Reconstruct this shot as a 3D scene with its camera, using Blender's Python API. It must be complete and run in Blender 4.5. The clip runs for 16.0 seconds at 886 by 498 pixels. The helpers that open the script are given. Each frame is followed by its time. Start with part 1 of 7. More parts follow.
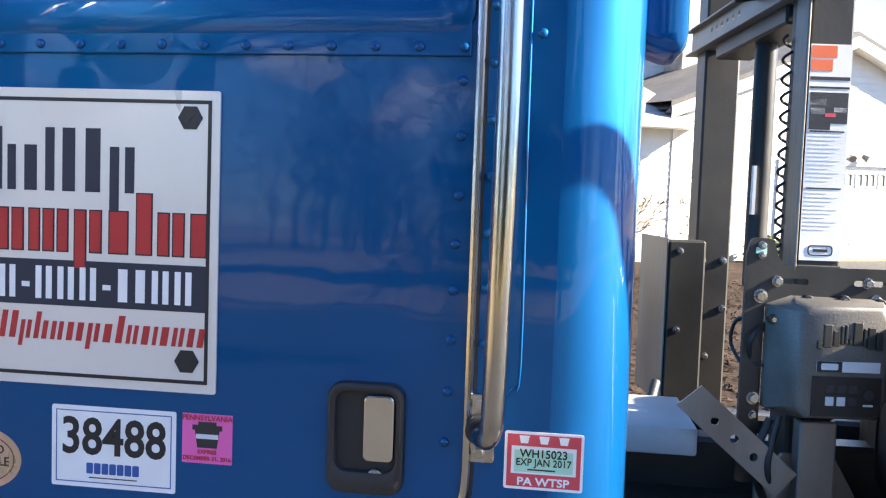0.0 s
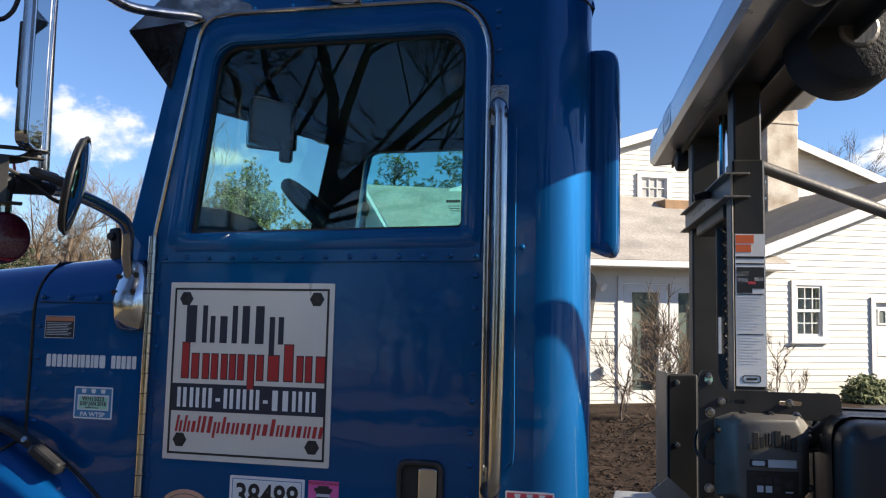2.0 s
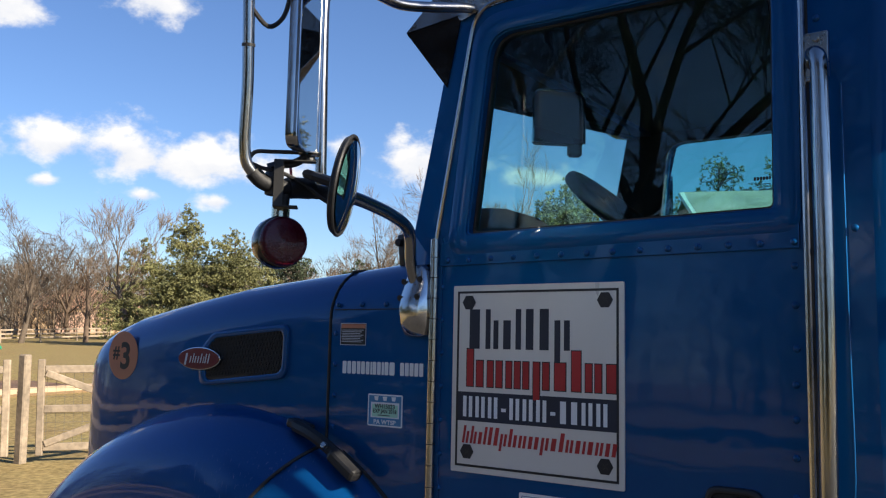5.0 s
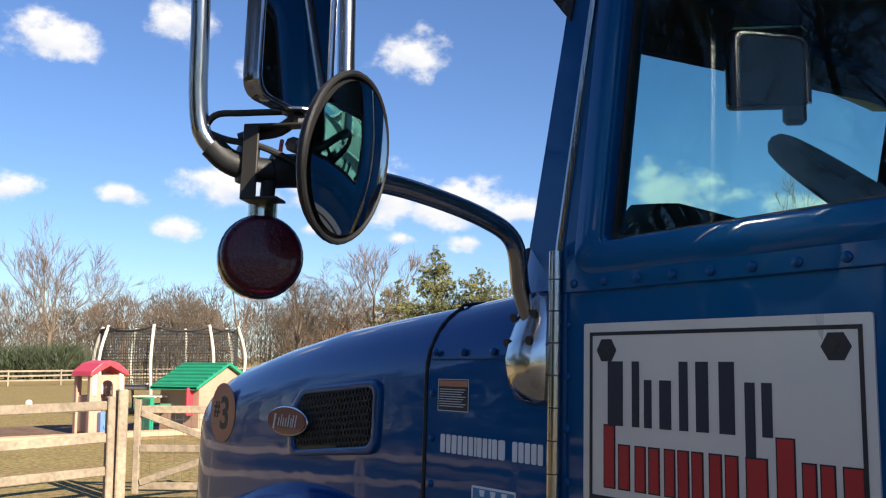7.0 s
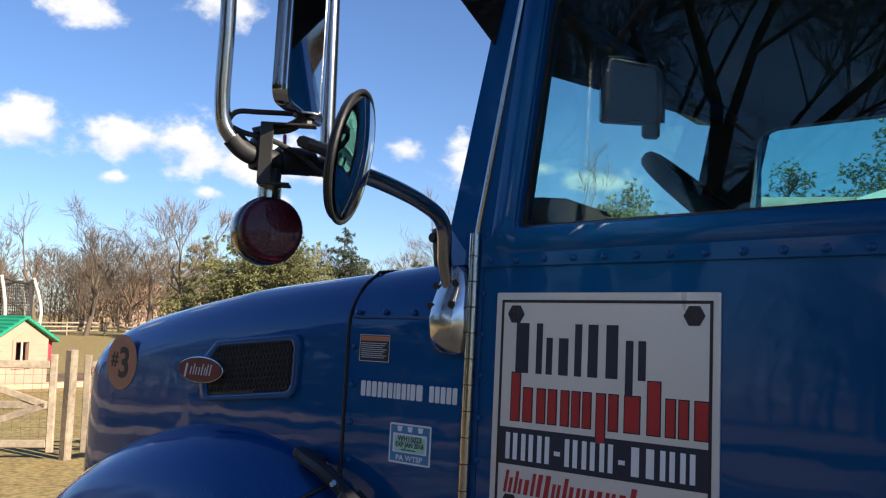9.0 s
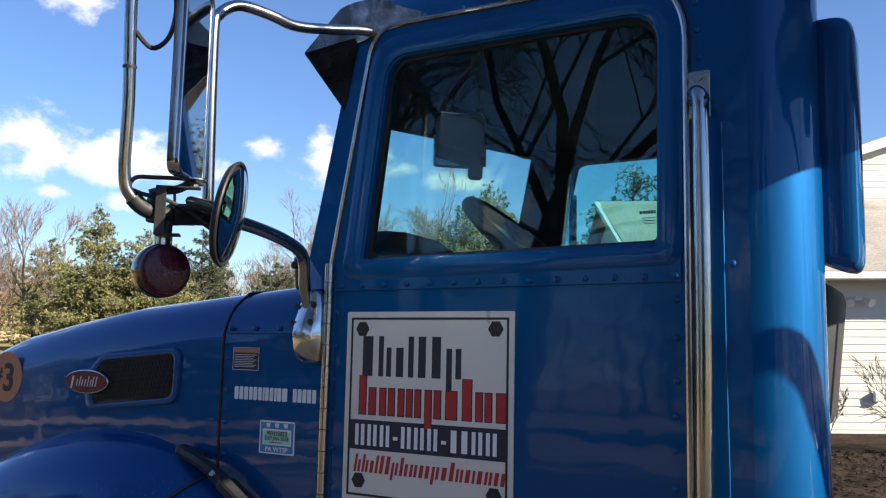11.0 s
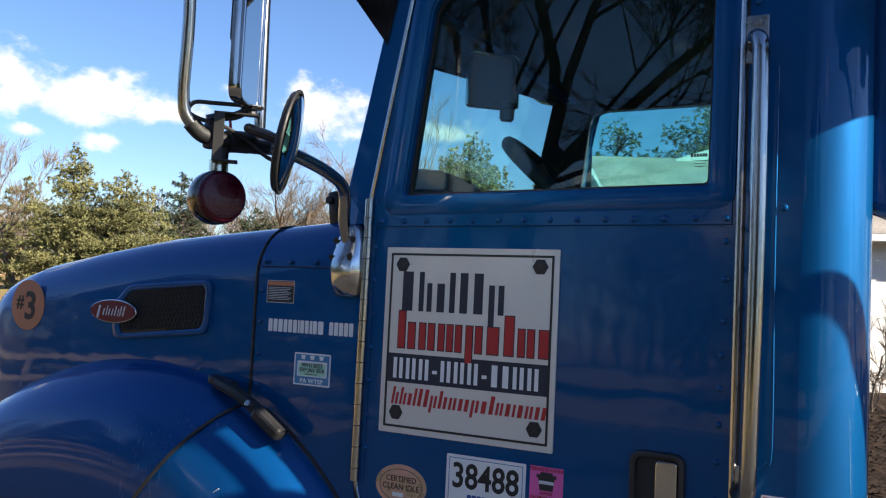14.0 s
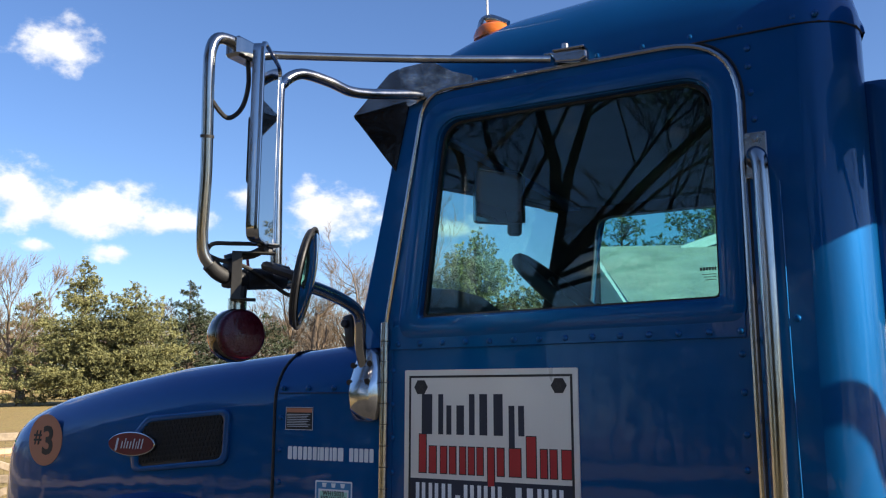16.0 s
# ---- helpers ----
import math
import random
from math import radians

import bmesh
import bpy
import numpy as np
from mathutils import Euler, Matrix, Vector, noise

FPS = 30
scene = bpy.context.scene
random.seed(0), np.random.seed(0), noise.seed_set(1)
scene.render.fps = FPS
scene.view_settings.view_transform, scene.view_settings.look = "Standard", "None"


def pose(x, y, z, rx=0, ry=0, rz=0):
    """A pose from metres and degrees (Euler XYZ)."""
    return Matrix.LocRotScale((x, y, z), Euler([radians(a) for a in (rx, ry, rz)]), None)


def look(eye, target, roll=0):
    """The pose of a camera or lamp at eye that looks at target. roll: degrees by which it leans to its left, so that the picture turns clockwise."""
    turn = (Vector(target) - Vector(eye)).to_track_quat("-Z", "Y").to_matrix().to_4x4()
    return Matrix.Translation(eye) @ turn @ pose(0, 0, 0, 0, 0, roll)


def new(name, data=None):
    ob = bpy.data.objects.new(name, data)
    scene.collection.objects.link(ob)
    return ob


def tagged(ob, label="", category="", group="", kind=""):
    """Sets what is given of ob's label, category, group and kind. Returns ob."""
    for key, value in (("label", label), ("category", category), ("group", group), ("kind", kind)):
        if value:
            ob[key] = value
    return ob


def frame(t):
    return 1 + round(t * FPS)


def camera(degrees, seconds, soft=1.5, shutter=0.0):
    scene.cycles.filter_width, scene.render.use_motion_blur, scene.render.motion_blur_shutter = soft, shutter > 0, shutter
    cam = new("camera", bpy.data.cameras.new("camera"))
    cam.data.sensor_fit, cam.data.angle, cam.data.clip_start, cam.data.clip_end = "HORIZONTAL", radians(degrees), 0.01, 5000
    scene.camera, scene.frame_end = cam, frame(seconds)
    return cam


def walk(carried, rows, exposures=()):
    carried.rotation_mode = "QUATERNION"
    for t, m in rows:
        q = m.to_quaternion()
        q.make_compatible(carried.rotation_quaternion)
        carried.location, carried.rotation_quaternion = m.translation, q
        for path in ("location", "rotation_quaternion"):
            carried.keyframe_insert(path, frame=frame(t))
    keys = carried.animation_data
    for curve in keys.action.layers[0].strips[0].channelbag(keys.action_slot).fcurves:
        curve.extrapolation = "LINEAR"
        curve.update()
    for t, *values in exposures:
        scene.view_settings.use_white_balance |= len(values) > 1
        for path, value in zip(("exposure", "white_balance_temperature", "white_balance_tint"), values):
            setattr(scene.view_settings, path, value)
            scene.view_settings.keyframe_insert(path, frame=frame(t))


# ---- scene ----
# camera: the truck stands on a slight cross slope, so its frame leans against the level ground
cam = camera(54.5, 16.0, soft=1.2)
LEANING = Matrix.Rotation(radians(-2.3), 4, "X")
PATH = [
    (0, (0.15, -1.233, 1.598), (-0.101, 0.747, 1.476), 2.0),
    (0.5, (0.304, -1.44, 1.597), (0.01, 0.538, 1.559), 1.1),
    (1, (0.393, -1.623, 1.631), (0.002, 0.337, 1.695), 0.5),
    (1.5, (0.416, -1.831, 1.634), (-0.027, 0.112, 1.793), 0.5),
    (2, (0.443, -2.023, 1.616), (-0.045, -0.094, 1.818), 1.3),
    (2.5, (0.483, -2.076, 1.62), (-0.103, -0.179, 1.862), 1.5),
    (3, (0.543, -2.062, 1.615), (-0.124, -0.196, 1.884), 0.2),
    (3.5, (0.542, -2.047, 1.62), (-0.188, -0.208, 1.913), -0.3),
    (4, (0.528, -2.022, 1.62), (-0.289, -0.224, 1.935), 0.2),
    (4.5, (0.505, -1.995, 1.611), (-0.482, -0.284, 1.922), 0.5),
    (5, (0.433, -1.781, 1.592), (-0.724, -0.165, 1.815), 1.2),
    (5.2, (0.364, -1.649, 1.575), (-0.828, -0.057, 1.789), 2.2),
    (7.3, (0.126, -1.014, 1.654), (-1.469, 0.154, 1.957), 1.5),
    (7.5, (0.114, -1.017, 1.645), (-1.489, 0.14, 1.948), 1.6),
    (8, (0.122, -1.096, 1.652), (-1.446, 0.106, 1.959), 2.7),
    (8.5, (0.135, -1.263, 1.642), (-1.287, 0.113, 1.934), 2.7),
    (9, (0.206, -1.405, 1.629), (-1.059, 0.128, 1.854), 2.8),
    (9.5, (0.303, -1.494, 1.633), (-0.877, 0.109, 1.827), 2.4),
    (10, (0.489, -1.603, 1.606), (-0.682, 0.01, 1.771), 1.3),
    (10.2, (0.52, -1.635, 1.613), (-0.647, -0.018, 1.765), 0.9),
    (12.3, (0.38, -1.812, 1.681), (-0.301, 0.026, 2.078), 2.6),
    (12.5, (0.372, -1.81, 1.682), (-0.349, 0.015, 2.069), 2.7),
    (13, (0.341, -1.805, 1.661), (-0.543, -0.049, 2.03), 3.3),
    (13.5, (0.335, -1.812, 1.653), (-0.62, -0.078, 1.939), 2.9),
    (14, (0.352, -1.822, 1.61), (-0.608, -0.072, 1.734), 2.8),
    (14.5, (0.352, -1.832, 1.534), (-0.582, -0.065, 1.455), 2.4),
    (15, (0.371, -1.835, 1.559), (-0.558, -0.064, 1.507), 1.3),
    (15.5, (0.38, -1.824, 1.62), (-0.582, -0.077, 1.777), 0.5),
    (16, (0.353, -1.859, 1.672), (-0.615, -0.143, 2.014), 0.1),
]
EXPOSURES = [(0.0, 3.03), (0.5, 2.68), (1.0, 1.97), (1.5, 1.62), (2.5, 1.40), (4.0, 1.48), (5.0, 1.21), (7.5, 1.22), (9.5, 1.38), (10.2, 1.51), (12.5, 1.42), (13.5, 1.38), (14.0, 1.54), (14.5, 2.14), (15.0, 2.39), (15.5, 1.95), (16.0, 1.42)]
walk(cam, [(t, LEANING @ look(eye, target, roll)) for t, eye, target, roll in PATH], EXPOSURES)

# light: a low winter sun over the back of the truck, blue sky with fair-weather clouds
SUN_AZ, SUN_EL = radians(3.2), radians(27)
sun = new("sun", bpy.data.lights.new("sun", "SUN"))
sun.data.energy, sun.data.angle, sun.data.color = 5.0, radians(0.5), (1.0, 0.885, 0.72)
toward = Vector((math.cos(SUN_EL) * math.cos(SUN_AZ), math.cos(SUN_EL) * math.sin(SUN_AZ), math.sin(SUN_EL)))
sun.matrix_world = look(toward * 60, (0, 0, 0))

world = bpy.data.worlds.new("sky")
scene.world = world
world.use_nodes = True
wn, wl = world.node_tree.nodes, world.node_tree.links
wn.clear()
w_out, w_bg = wn.new("ShaderNodeOutputWorld"), wn.new("ShaderNodeBackground")
w_bg.inputs["Strength"].default_value = 0.053
sky = wn.new("ShaderNodeTexSky")
sky.sky_type, sky.sun_disc, sky.sun_elevation, sky.sun_rotation = "NISHITA", False, SUN_EL, radians(90) - SUN_AZ
sky.air_density, sky.dust_density, sky.ozone_density = 1.0, 0.1, 2.2


def w_math(op, a, b=None, c=None):
    """One arithmetic node of the sky; its inputs are numbers or sockets."""
    k = wn.new("ShaderNodeMath")
    k.operation = op
    for i, v in enumerate((a, b, c)):
        if v is not None:
            if isinstance(v, (int, float)):
                k.inputs[i].default_value = v
            else:
                wl.new(v, k.inputs[i])
    return k.outputs[0]


w_co, w_sep = wn.new("ShaderNodeTexCoord"), wn.new("ShaderNodeSeparateXYZ")
wl.new(w_co.outputs["Generated"], w_sep.inputs[0])
w_map = wn.new("ShaderNodeMapping")
w_map.inputs["Scale"].default_value = (1.0, 1.0, 1.5)
wl.new(w_co.outputs["Generated"], w_map.inputs[0])
w_noise, w_puff = wn.new("ShaderNodeTexNoise"), wn.new("ShaderNodeTexNoise")
w_noise.inputs["Scale"].default_value, w_noise.inputs["Detail"].default_value, w_noise.inputs["Roughness"].default_value = 5.5, 9.0, 0.55
w_puff.inputs["Scale"].default_value, w_puff.inputs["Detail"].default_value, w_puff.inputs["Roughness"].default_value = 17.0, 7.0, 0.6
wl.new(w_map.outputs[0], w_noise.inputs["Vector"])
wl.new(w_map.outputs[0], w_puff.inputs["Vector"])
w_az = w_math("MULTIPLY", w_math("ARCTAN2", w_sep.outputs["Y"], w_sep.outputs["X"]), 57.2958)
w_el = w_math("MULTIPLY", w_math("ARCSINE", w_sep.outputs["Z"]), 57.2958)
# fair-weather clouds over the lawn: compass bearing, height, half width and half height, in degrees
CLOUDS = [
    (155.5, 11.0, 4.4, 1.7), (150.0, 10.8, 3.4, 1.4), (146.0, 10.6, 4.6, 1.9), (141.3, 10.0, 4.6, 1.7), (137.0, 9.6, 3.0, 1.1),
    (127.0, 10.5, 4.0, 1.9), (131.8, 11.0, 2.0, 0.9), (144.8, 7.7, 1.3, 0.5), (150.6, 8.3, 1.0, 0.45), (140.3, 7.5, 1.6, 0.6),
    (159.4, 8.1, 1.6, 0.8), (162.8, 10.2, 1.4, 0.7), (169.3, 10.1, 1.9, 1.0), (167.5, 19.2, 3.8, 1.5), (159.9, 21.0, 2.8, 1.3),
    (152.8, 18.6, 2.5, 1.6), (144.4, 19.9, 3.0, 1.5), (119.0, 9.0, 2.5, 0.9), (60.0, 12.0, 6.0, 1.8), (74.0, 9.0, 5.0, 1.2),
    (-99.0, 8.2, 5.0, 2.4), (-107.0, 10.5, 4.0, 1.5), (-119.0, 11.0, 4.5, 2.0), (-88.0, 10.0, 5.0, 1.6), (-130.0, 8.0, 6.0, 2.0),
]
w_body, w_lit = -3.0, 0.0
for az, el, hw, hh in CLOUDS:
    dx = w_math("DIVIDE", w_math("SUBTRACT", w_az, az), hw)
    dy = w_math("DIVIDE", w_math("SUBTRACT", w_el, el), hh)
    hold = w_math("SUBTRACT", 1.0, w_math("SQRT", w_math("ADD", w_math("MULTIPLY", dx, dx), w_math("MULTIPLY", dy, dy))))
    w_lit = w_math("ADD", w_math("MULTIPLY", w_math("MAXIMUM", hold, 0.0), dy), w_lit)
    w_body = w_math("MAXIMUM", w_body, hold)
w_shape = w_math("ADD", w_body, w_math("MULTIPLY", w_math("SUBTRACT", w_puff.outputs[0], 0.5), 3.1))
# loose clouds over the rest of the sky, thinning out overhead
w_rest = wn.new("ShaderNodeMapRange")
w_rest.inputs["From Min"].default_value, w_rest.inputs["From Max"].default_value = 0.15, -0.15
wl.new(w_sep.outputs["Y"], w_rest.inputs[0])
w_low = wn.new("ShaderNodeMapRange")
w_low.inputs["From Min"].default_value, w_low.inputs["From Max"].default_value = 0.75, 0.1
w_low.inputs["To Min"].default_value, w_low.inputs["To Max"].default_value = -0.10, 0.03
wl.new(w_sep.outputs["Z"], w_low.inputs[0])
w_loose = w_math("MULTIPLY", w_math("SUBTRACT", w_math("ADD", w_noise.outputs[0], w_low.outputs[0]), 0.62), 6.0)
w_loose = w_math("SUBTRACT", w_loose, w_math("MULTIPLY", w_math("SUBTRACT", 1.0, w_rest.outputs[0]), 4.0))
w_edge = wn.new("ShaderNodeMapRange")
w_edge.interpolation_type = "SMOOTHSTEP"
w_edge.inputs["From Min"].default_value, w_edge.inputs["From Max"].default_value = -0.06, 0.80
wl.new(w_math("MAXIMUM", w_shape, w_loose), w_edge.inputs[0])
w_tone = w_math("ADD", w_math("MULTIPLY", w_lit, 0.9), w_math("ADD", w_math("MULTIPLY", w_puff.outputs[0], 1.2), -0.05))
w_tone.node.use_clamp = True
w_shade = wn.new("ShaderNodeMix")
w_shade.data_type = "RGBA"
w_shade.inputs["A"].default_value, w_shade.inputs["B"].default_value = (5.6, 6.1, 7.2, 1), (9.8, 9.4, 8.8, 1)
wl.new(w_tone, w_shade.inputs["Factor"])
w_mix = wn.new("ShaderNodeMix")
w_mix.data_type = "RGBA"
wl.new(w_edge.outputs[0], w_mix.inputs["Factor"])
w_deep = wn.new("ShaderNodeMix")
w_deep.data_type, w_deep.blend_type = "RGBA", "MULTIPLY"
w_deep.inputs["Factor"].default_value = 1.0
w_deep.inputs["B"].default_value = (0.79, 0.945, 1.25, 1)
wl.new(sky.outputs[0], w_deep.inputs["A"])
wl.new(w_deep.outputs["Result"], w_mix.inputs["A"])
wl.new(w_shade.outputs["Result"], w_mix.inputs["B"])
wl.new(w_mix.outputs["Result"], w_bg.inputs["Color"])
wl.new(w_bg.outputs[0], w_out.inputs[0])

# ---- materials ----
def mat(name, col, rough=0.5, metal=0.0, var=0.12, scale=6.0, bump=0.0, bscale=80.0, coat=0.0, spec=0.5, fine=0.0, rvar=0.08, stretch=(1, 1, 1), second=None, random_tint=0.0):
    """A surface with variation at two scales, wear in the gloss and fine relief."""
    m = bpy.data.materials.new(name)
    m.use_nodes = True
    n, l = m.node_tree.nodes, m.node_tree.links
    b = n["Principled BSDF"]
    b.inputs["Metallic"].default_value = metal
    b.inputs["Coat Weight"].default_value, b.inputs["Coat Roughness"].default_value = coat, 0.03
    b.inputs["Specular IOR Level"].default_value = spec
    co, mp = n.new("ShaderNodeTexCoord"), n.new("ShaderNodeMapping")
    mp.inputs["Scale"].default_value = stretch
    l.new(co.outputs["Object"], mp.inputs[0])
    big, small = n.new("ShaderNodeTexNoise"), n.new("ShaderNodeTexNoise")
    big.inputs["Scale"].default_value, big.inputs["Detail"].default_value = scale, 5.0
    small.inputs["Scale"].default_value, small.inputs["Detail"].default_value = bscale, 6.0
    l.new(mp.outputs[0], big.inputs["Vector"])
    l.new(mp.outputs[0], small.inputs["Vector"])
    mr = n.new("ShaderNodeMapRange")
    mr.inputs["From Min"].default_value, mr.inputs["From Max"].default_value = 0.3, 0.7
    l.new(big.outputs[0], mr.inputs[0])
    mix = n.new("ShaderNodeMix")
    mix.data_type = "RGBA"
    lo = tuple(c * (1 - var) for c in col)
    hi = second or tuple(min(c * (1 + var), 1.0) for c in col)
    mix.inputs["A"].default_value, mix.inputs["B"].default_value = (*lo, 1), (*hi, 1)
    l.new(mr.outputs[0], mix.inputs["Factor"])
    last = mix.outputs["Result"]
    if fine:
        fm = n.new("ShaderNodeMapRange")
        fm.inputs["From Min"].default_value, fm.inputs["From Max"].default_value = 0.3, 0.7
        fm.inputs["To Min"].default_value, fm.inputs["To Max"].default_value = 1 - fine, 1 + fine
        l.new(small.outputs[0], fm.inputs[0])
        vm = n.new("ShaderNodeVectorMath")
        vm.operation = "SCALE"
        l.new(last, vm.inputs[0])
        l.new(fm.outputs[0], vm.inputs["Scale"])
        last = vm.outputs[0]
    if random_tint:
        oi, rm, vm2 = n.new("ShaderNodeObjectInfo"), n.new("ShaderNodeMapRange"), n.new("ShaderNodeVectorMath")
        rm.inputs["To Min"].default_value, rm.inputs["To Max"].default_value = 1 - random_tint, 1 + random_tint
        vm2.operation = "SCALE"
        l.new(oi.outputs["Random"], rm.inputs[0])
        l.new(last, vm2.inputs[0])
        l.new(rm.outputs[0], vm2.inputs["Scale"])
        last = vm2.outputs[0]
    l.new(last, b.inputs["Base Color"])
    rr = n.new("ShaderNodeMapRange")
    rr.inputs["From Min"].default_value, rr.inputs["From Max"].default_value = 0.25, 0.75
    rr.inputs["To Min"].default_value, rr.inputs["To Max"].default_value = max(rough - rvar, 0.02), rough + rvar
    l.new(big.outputs[0], rr.inputs[0])
    l.new(rr.outputs[0], b.inputs["Roughness"])
    if bump:
        bp = n.new("ShaderNodeBump")
        bp.inputs["Strength"].default_value, bp.inputs["Distance"].default_value = bump, 0.01
        l.new(small.outputs[0], bp.inputs["Height"])
        l.new(bp.outputs[0], b.inputs["Normal"])
    return m


def flake_paint(name, col, haze=0.034):
    """Metallic blue truck paint under clear coat, with road film and a little orange peel."""
    m = mat(name, col, rough=0.5, metal=0.45, var=0.1, scale=2.0, coat=1.0, spec=0.15, rvar=0.05)
    n, l = m.node_tree.nodes, m.node_tree.links
    b = n["Principled BSDF"]
    b.inputs["Coat IOR"].default_value = 1.36
    b.inputs["Coat Roughness"].default_value = haze
    b.inputs["Specular Tint"].default_value = (0.15, 0.45, 1.0, 1)
    co = n.new("ShaderNodeTexCoord")
    vo = n.new("ShaderNodeTexVoronoi")
    vo.inputs["Scale"].default_value = 900.0
    l.new(co.outputs["Object"], vo.inputs["Vector"])
    bp = n.new("ShaderNodeBump")
    bp.inputs["Strength"].default_value, bp.inputs["Distance"].default_value = 0.06, 0.001
    l.new(vo.outputs["Color"], bp.inputs["Height"])
    l.new(bp.outputs[0], b.inputs["Normal"])
    peel = n.new("ShaderNodeTexNoise")
    peel.inputs["Scale"].default_value = 7.0
    l.new(co.outputs["Object"], peel.inputs["Vector"])
    bp2 = n.new("ShaderNodeBump")
    bp2.inputs["Strength"].default_value, bp2.inputs["Distance"].default_value = 0.035, 0.02
    l.new(peel.outputs[0], bp2.inputs["Height"])
    l.new(bp2.outputs[0], b.inputs["Coat Normal"])
    return m


def scuffed(m):
    """Fine pale scratches and dusty scuffs rubbed into a paint."""
    n, l = m.node_tree.nodes, m.node_tree.links
    b = n["Principled BSDF"]
    old = b.inputs["Base Color"].links[0].from_socket
    co, mp, fine_, patch_ = n.new("ShaderNodeTexCoord"), n.new("ShaderNodeMapping"), n.new("ShaderNodeTexNoise"), n.new("ShaderNodeTexNoise")
    mp.inputs["Scale"].default_value, mp.inputs["Rotation"].default_value = (1, 1, 0.07), (0, 0.35, 0)
    l.new(co.outputs["Object"], mp.inputs[0])
    l.new(mp.outputs[0], fine_.inputs["Vector"])
    l.new(co.outputs["Object"], patch_.inputs["Vector"])
    fine_.inputs["Scale"].default_value, fine_.inputs["Detail"].default_value = 160.0, 3.0
    patch_.inputs["Scale"].default_value, patch_.inputs["Detail"].default_value = 4.5, 4.0
    a, c, mu, mix = n.new("ShaderNodeMapRange"), n.new("ShaderNodeMapRange"), n.new("ShaderNodeMath"), n.new("ShaderNodeMix")
    a.inputs["From Min"].default_value, a.inputs["From Max"].default_value, a.inputs["To Max"].default_value = 0.62, 0.72, 0.3
    c.inputs["From Min"].default_value, c.inputs["From Max"].default_value = 0.5, 0.66
    l.new(fine_.outputs[0], a.inputs[0])
    l.new(patch_.outputs[0], c.inputs[0])
    mu.operation = "MULTIPLY"
    l.new(a.outputs[0], mu.inputs[0])
    l.new(c.outputs[0], mu.inputs[1])
    mix.data_type = "RGBA"
    mix.inputs["B"].default_value = (0.30, 0.36, 0.44, 1)
    l.new(mu.outputs[0], mix.inputs["Factor"])
    l.new(old, mix.inputs["A"])
    l.new(mix.outputs["Result"], b.inputs["Base Color"])
    return m


def glass(name, tint, rough=0.0, gloss=0.04):
    """A thin pane: most light passes straight on, tinted; the rest mirrors."""
    m = bpy.data.materials.new(name)
    m.use_nodes = True
    n, l = m.node_tree.nodes, m.node_tree.links
    n.clear()
    out, mix, tr, gl, lw, pw, mr = (n.new(k) for k in ("ShaderNodeOutputMaterial", "ShaderNodeMixShader", "ShaderNodeBsdfTransparent", "ShaderNodeBsdfGlossy", "ShaderNodeLayerWeight", "ShaderNodeMath", "ShaderNodeMapRange"))
    tr.inputs[0].default_value = (*tint, 1)
    gl.inputs["Roughness"].default_value = rough
    lw.inputs["Blend"].default_value = 0.5
    pw.operation, pw.inputs[1].default_value = "POWER", 4.5
    mr.inputs["To Min"].default_value, mr.inputs["To Max"].default_value = gloss, 1.0
    l.new(lw.outputs["Facing"], pw.inputs[0])
    l.new(pw.outputs[0], mr.inputs[0])
    l.new(mr.outputs[0], mix.inputs[0])
    l.new(tr.outputs[0], mix.inputs[1])
    l.new(gl.outputs[0], mix.inputs[2])
    l.new(mix.outputs[0], out.inputs[0])
    return m


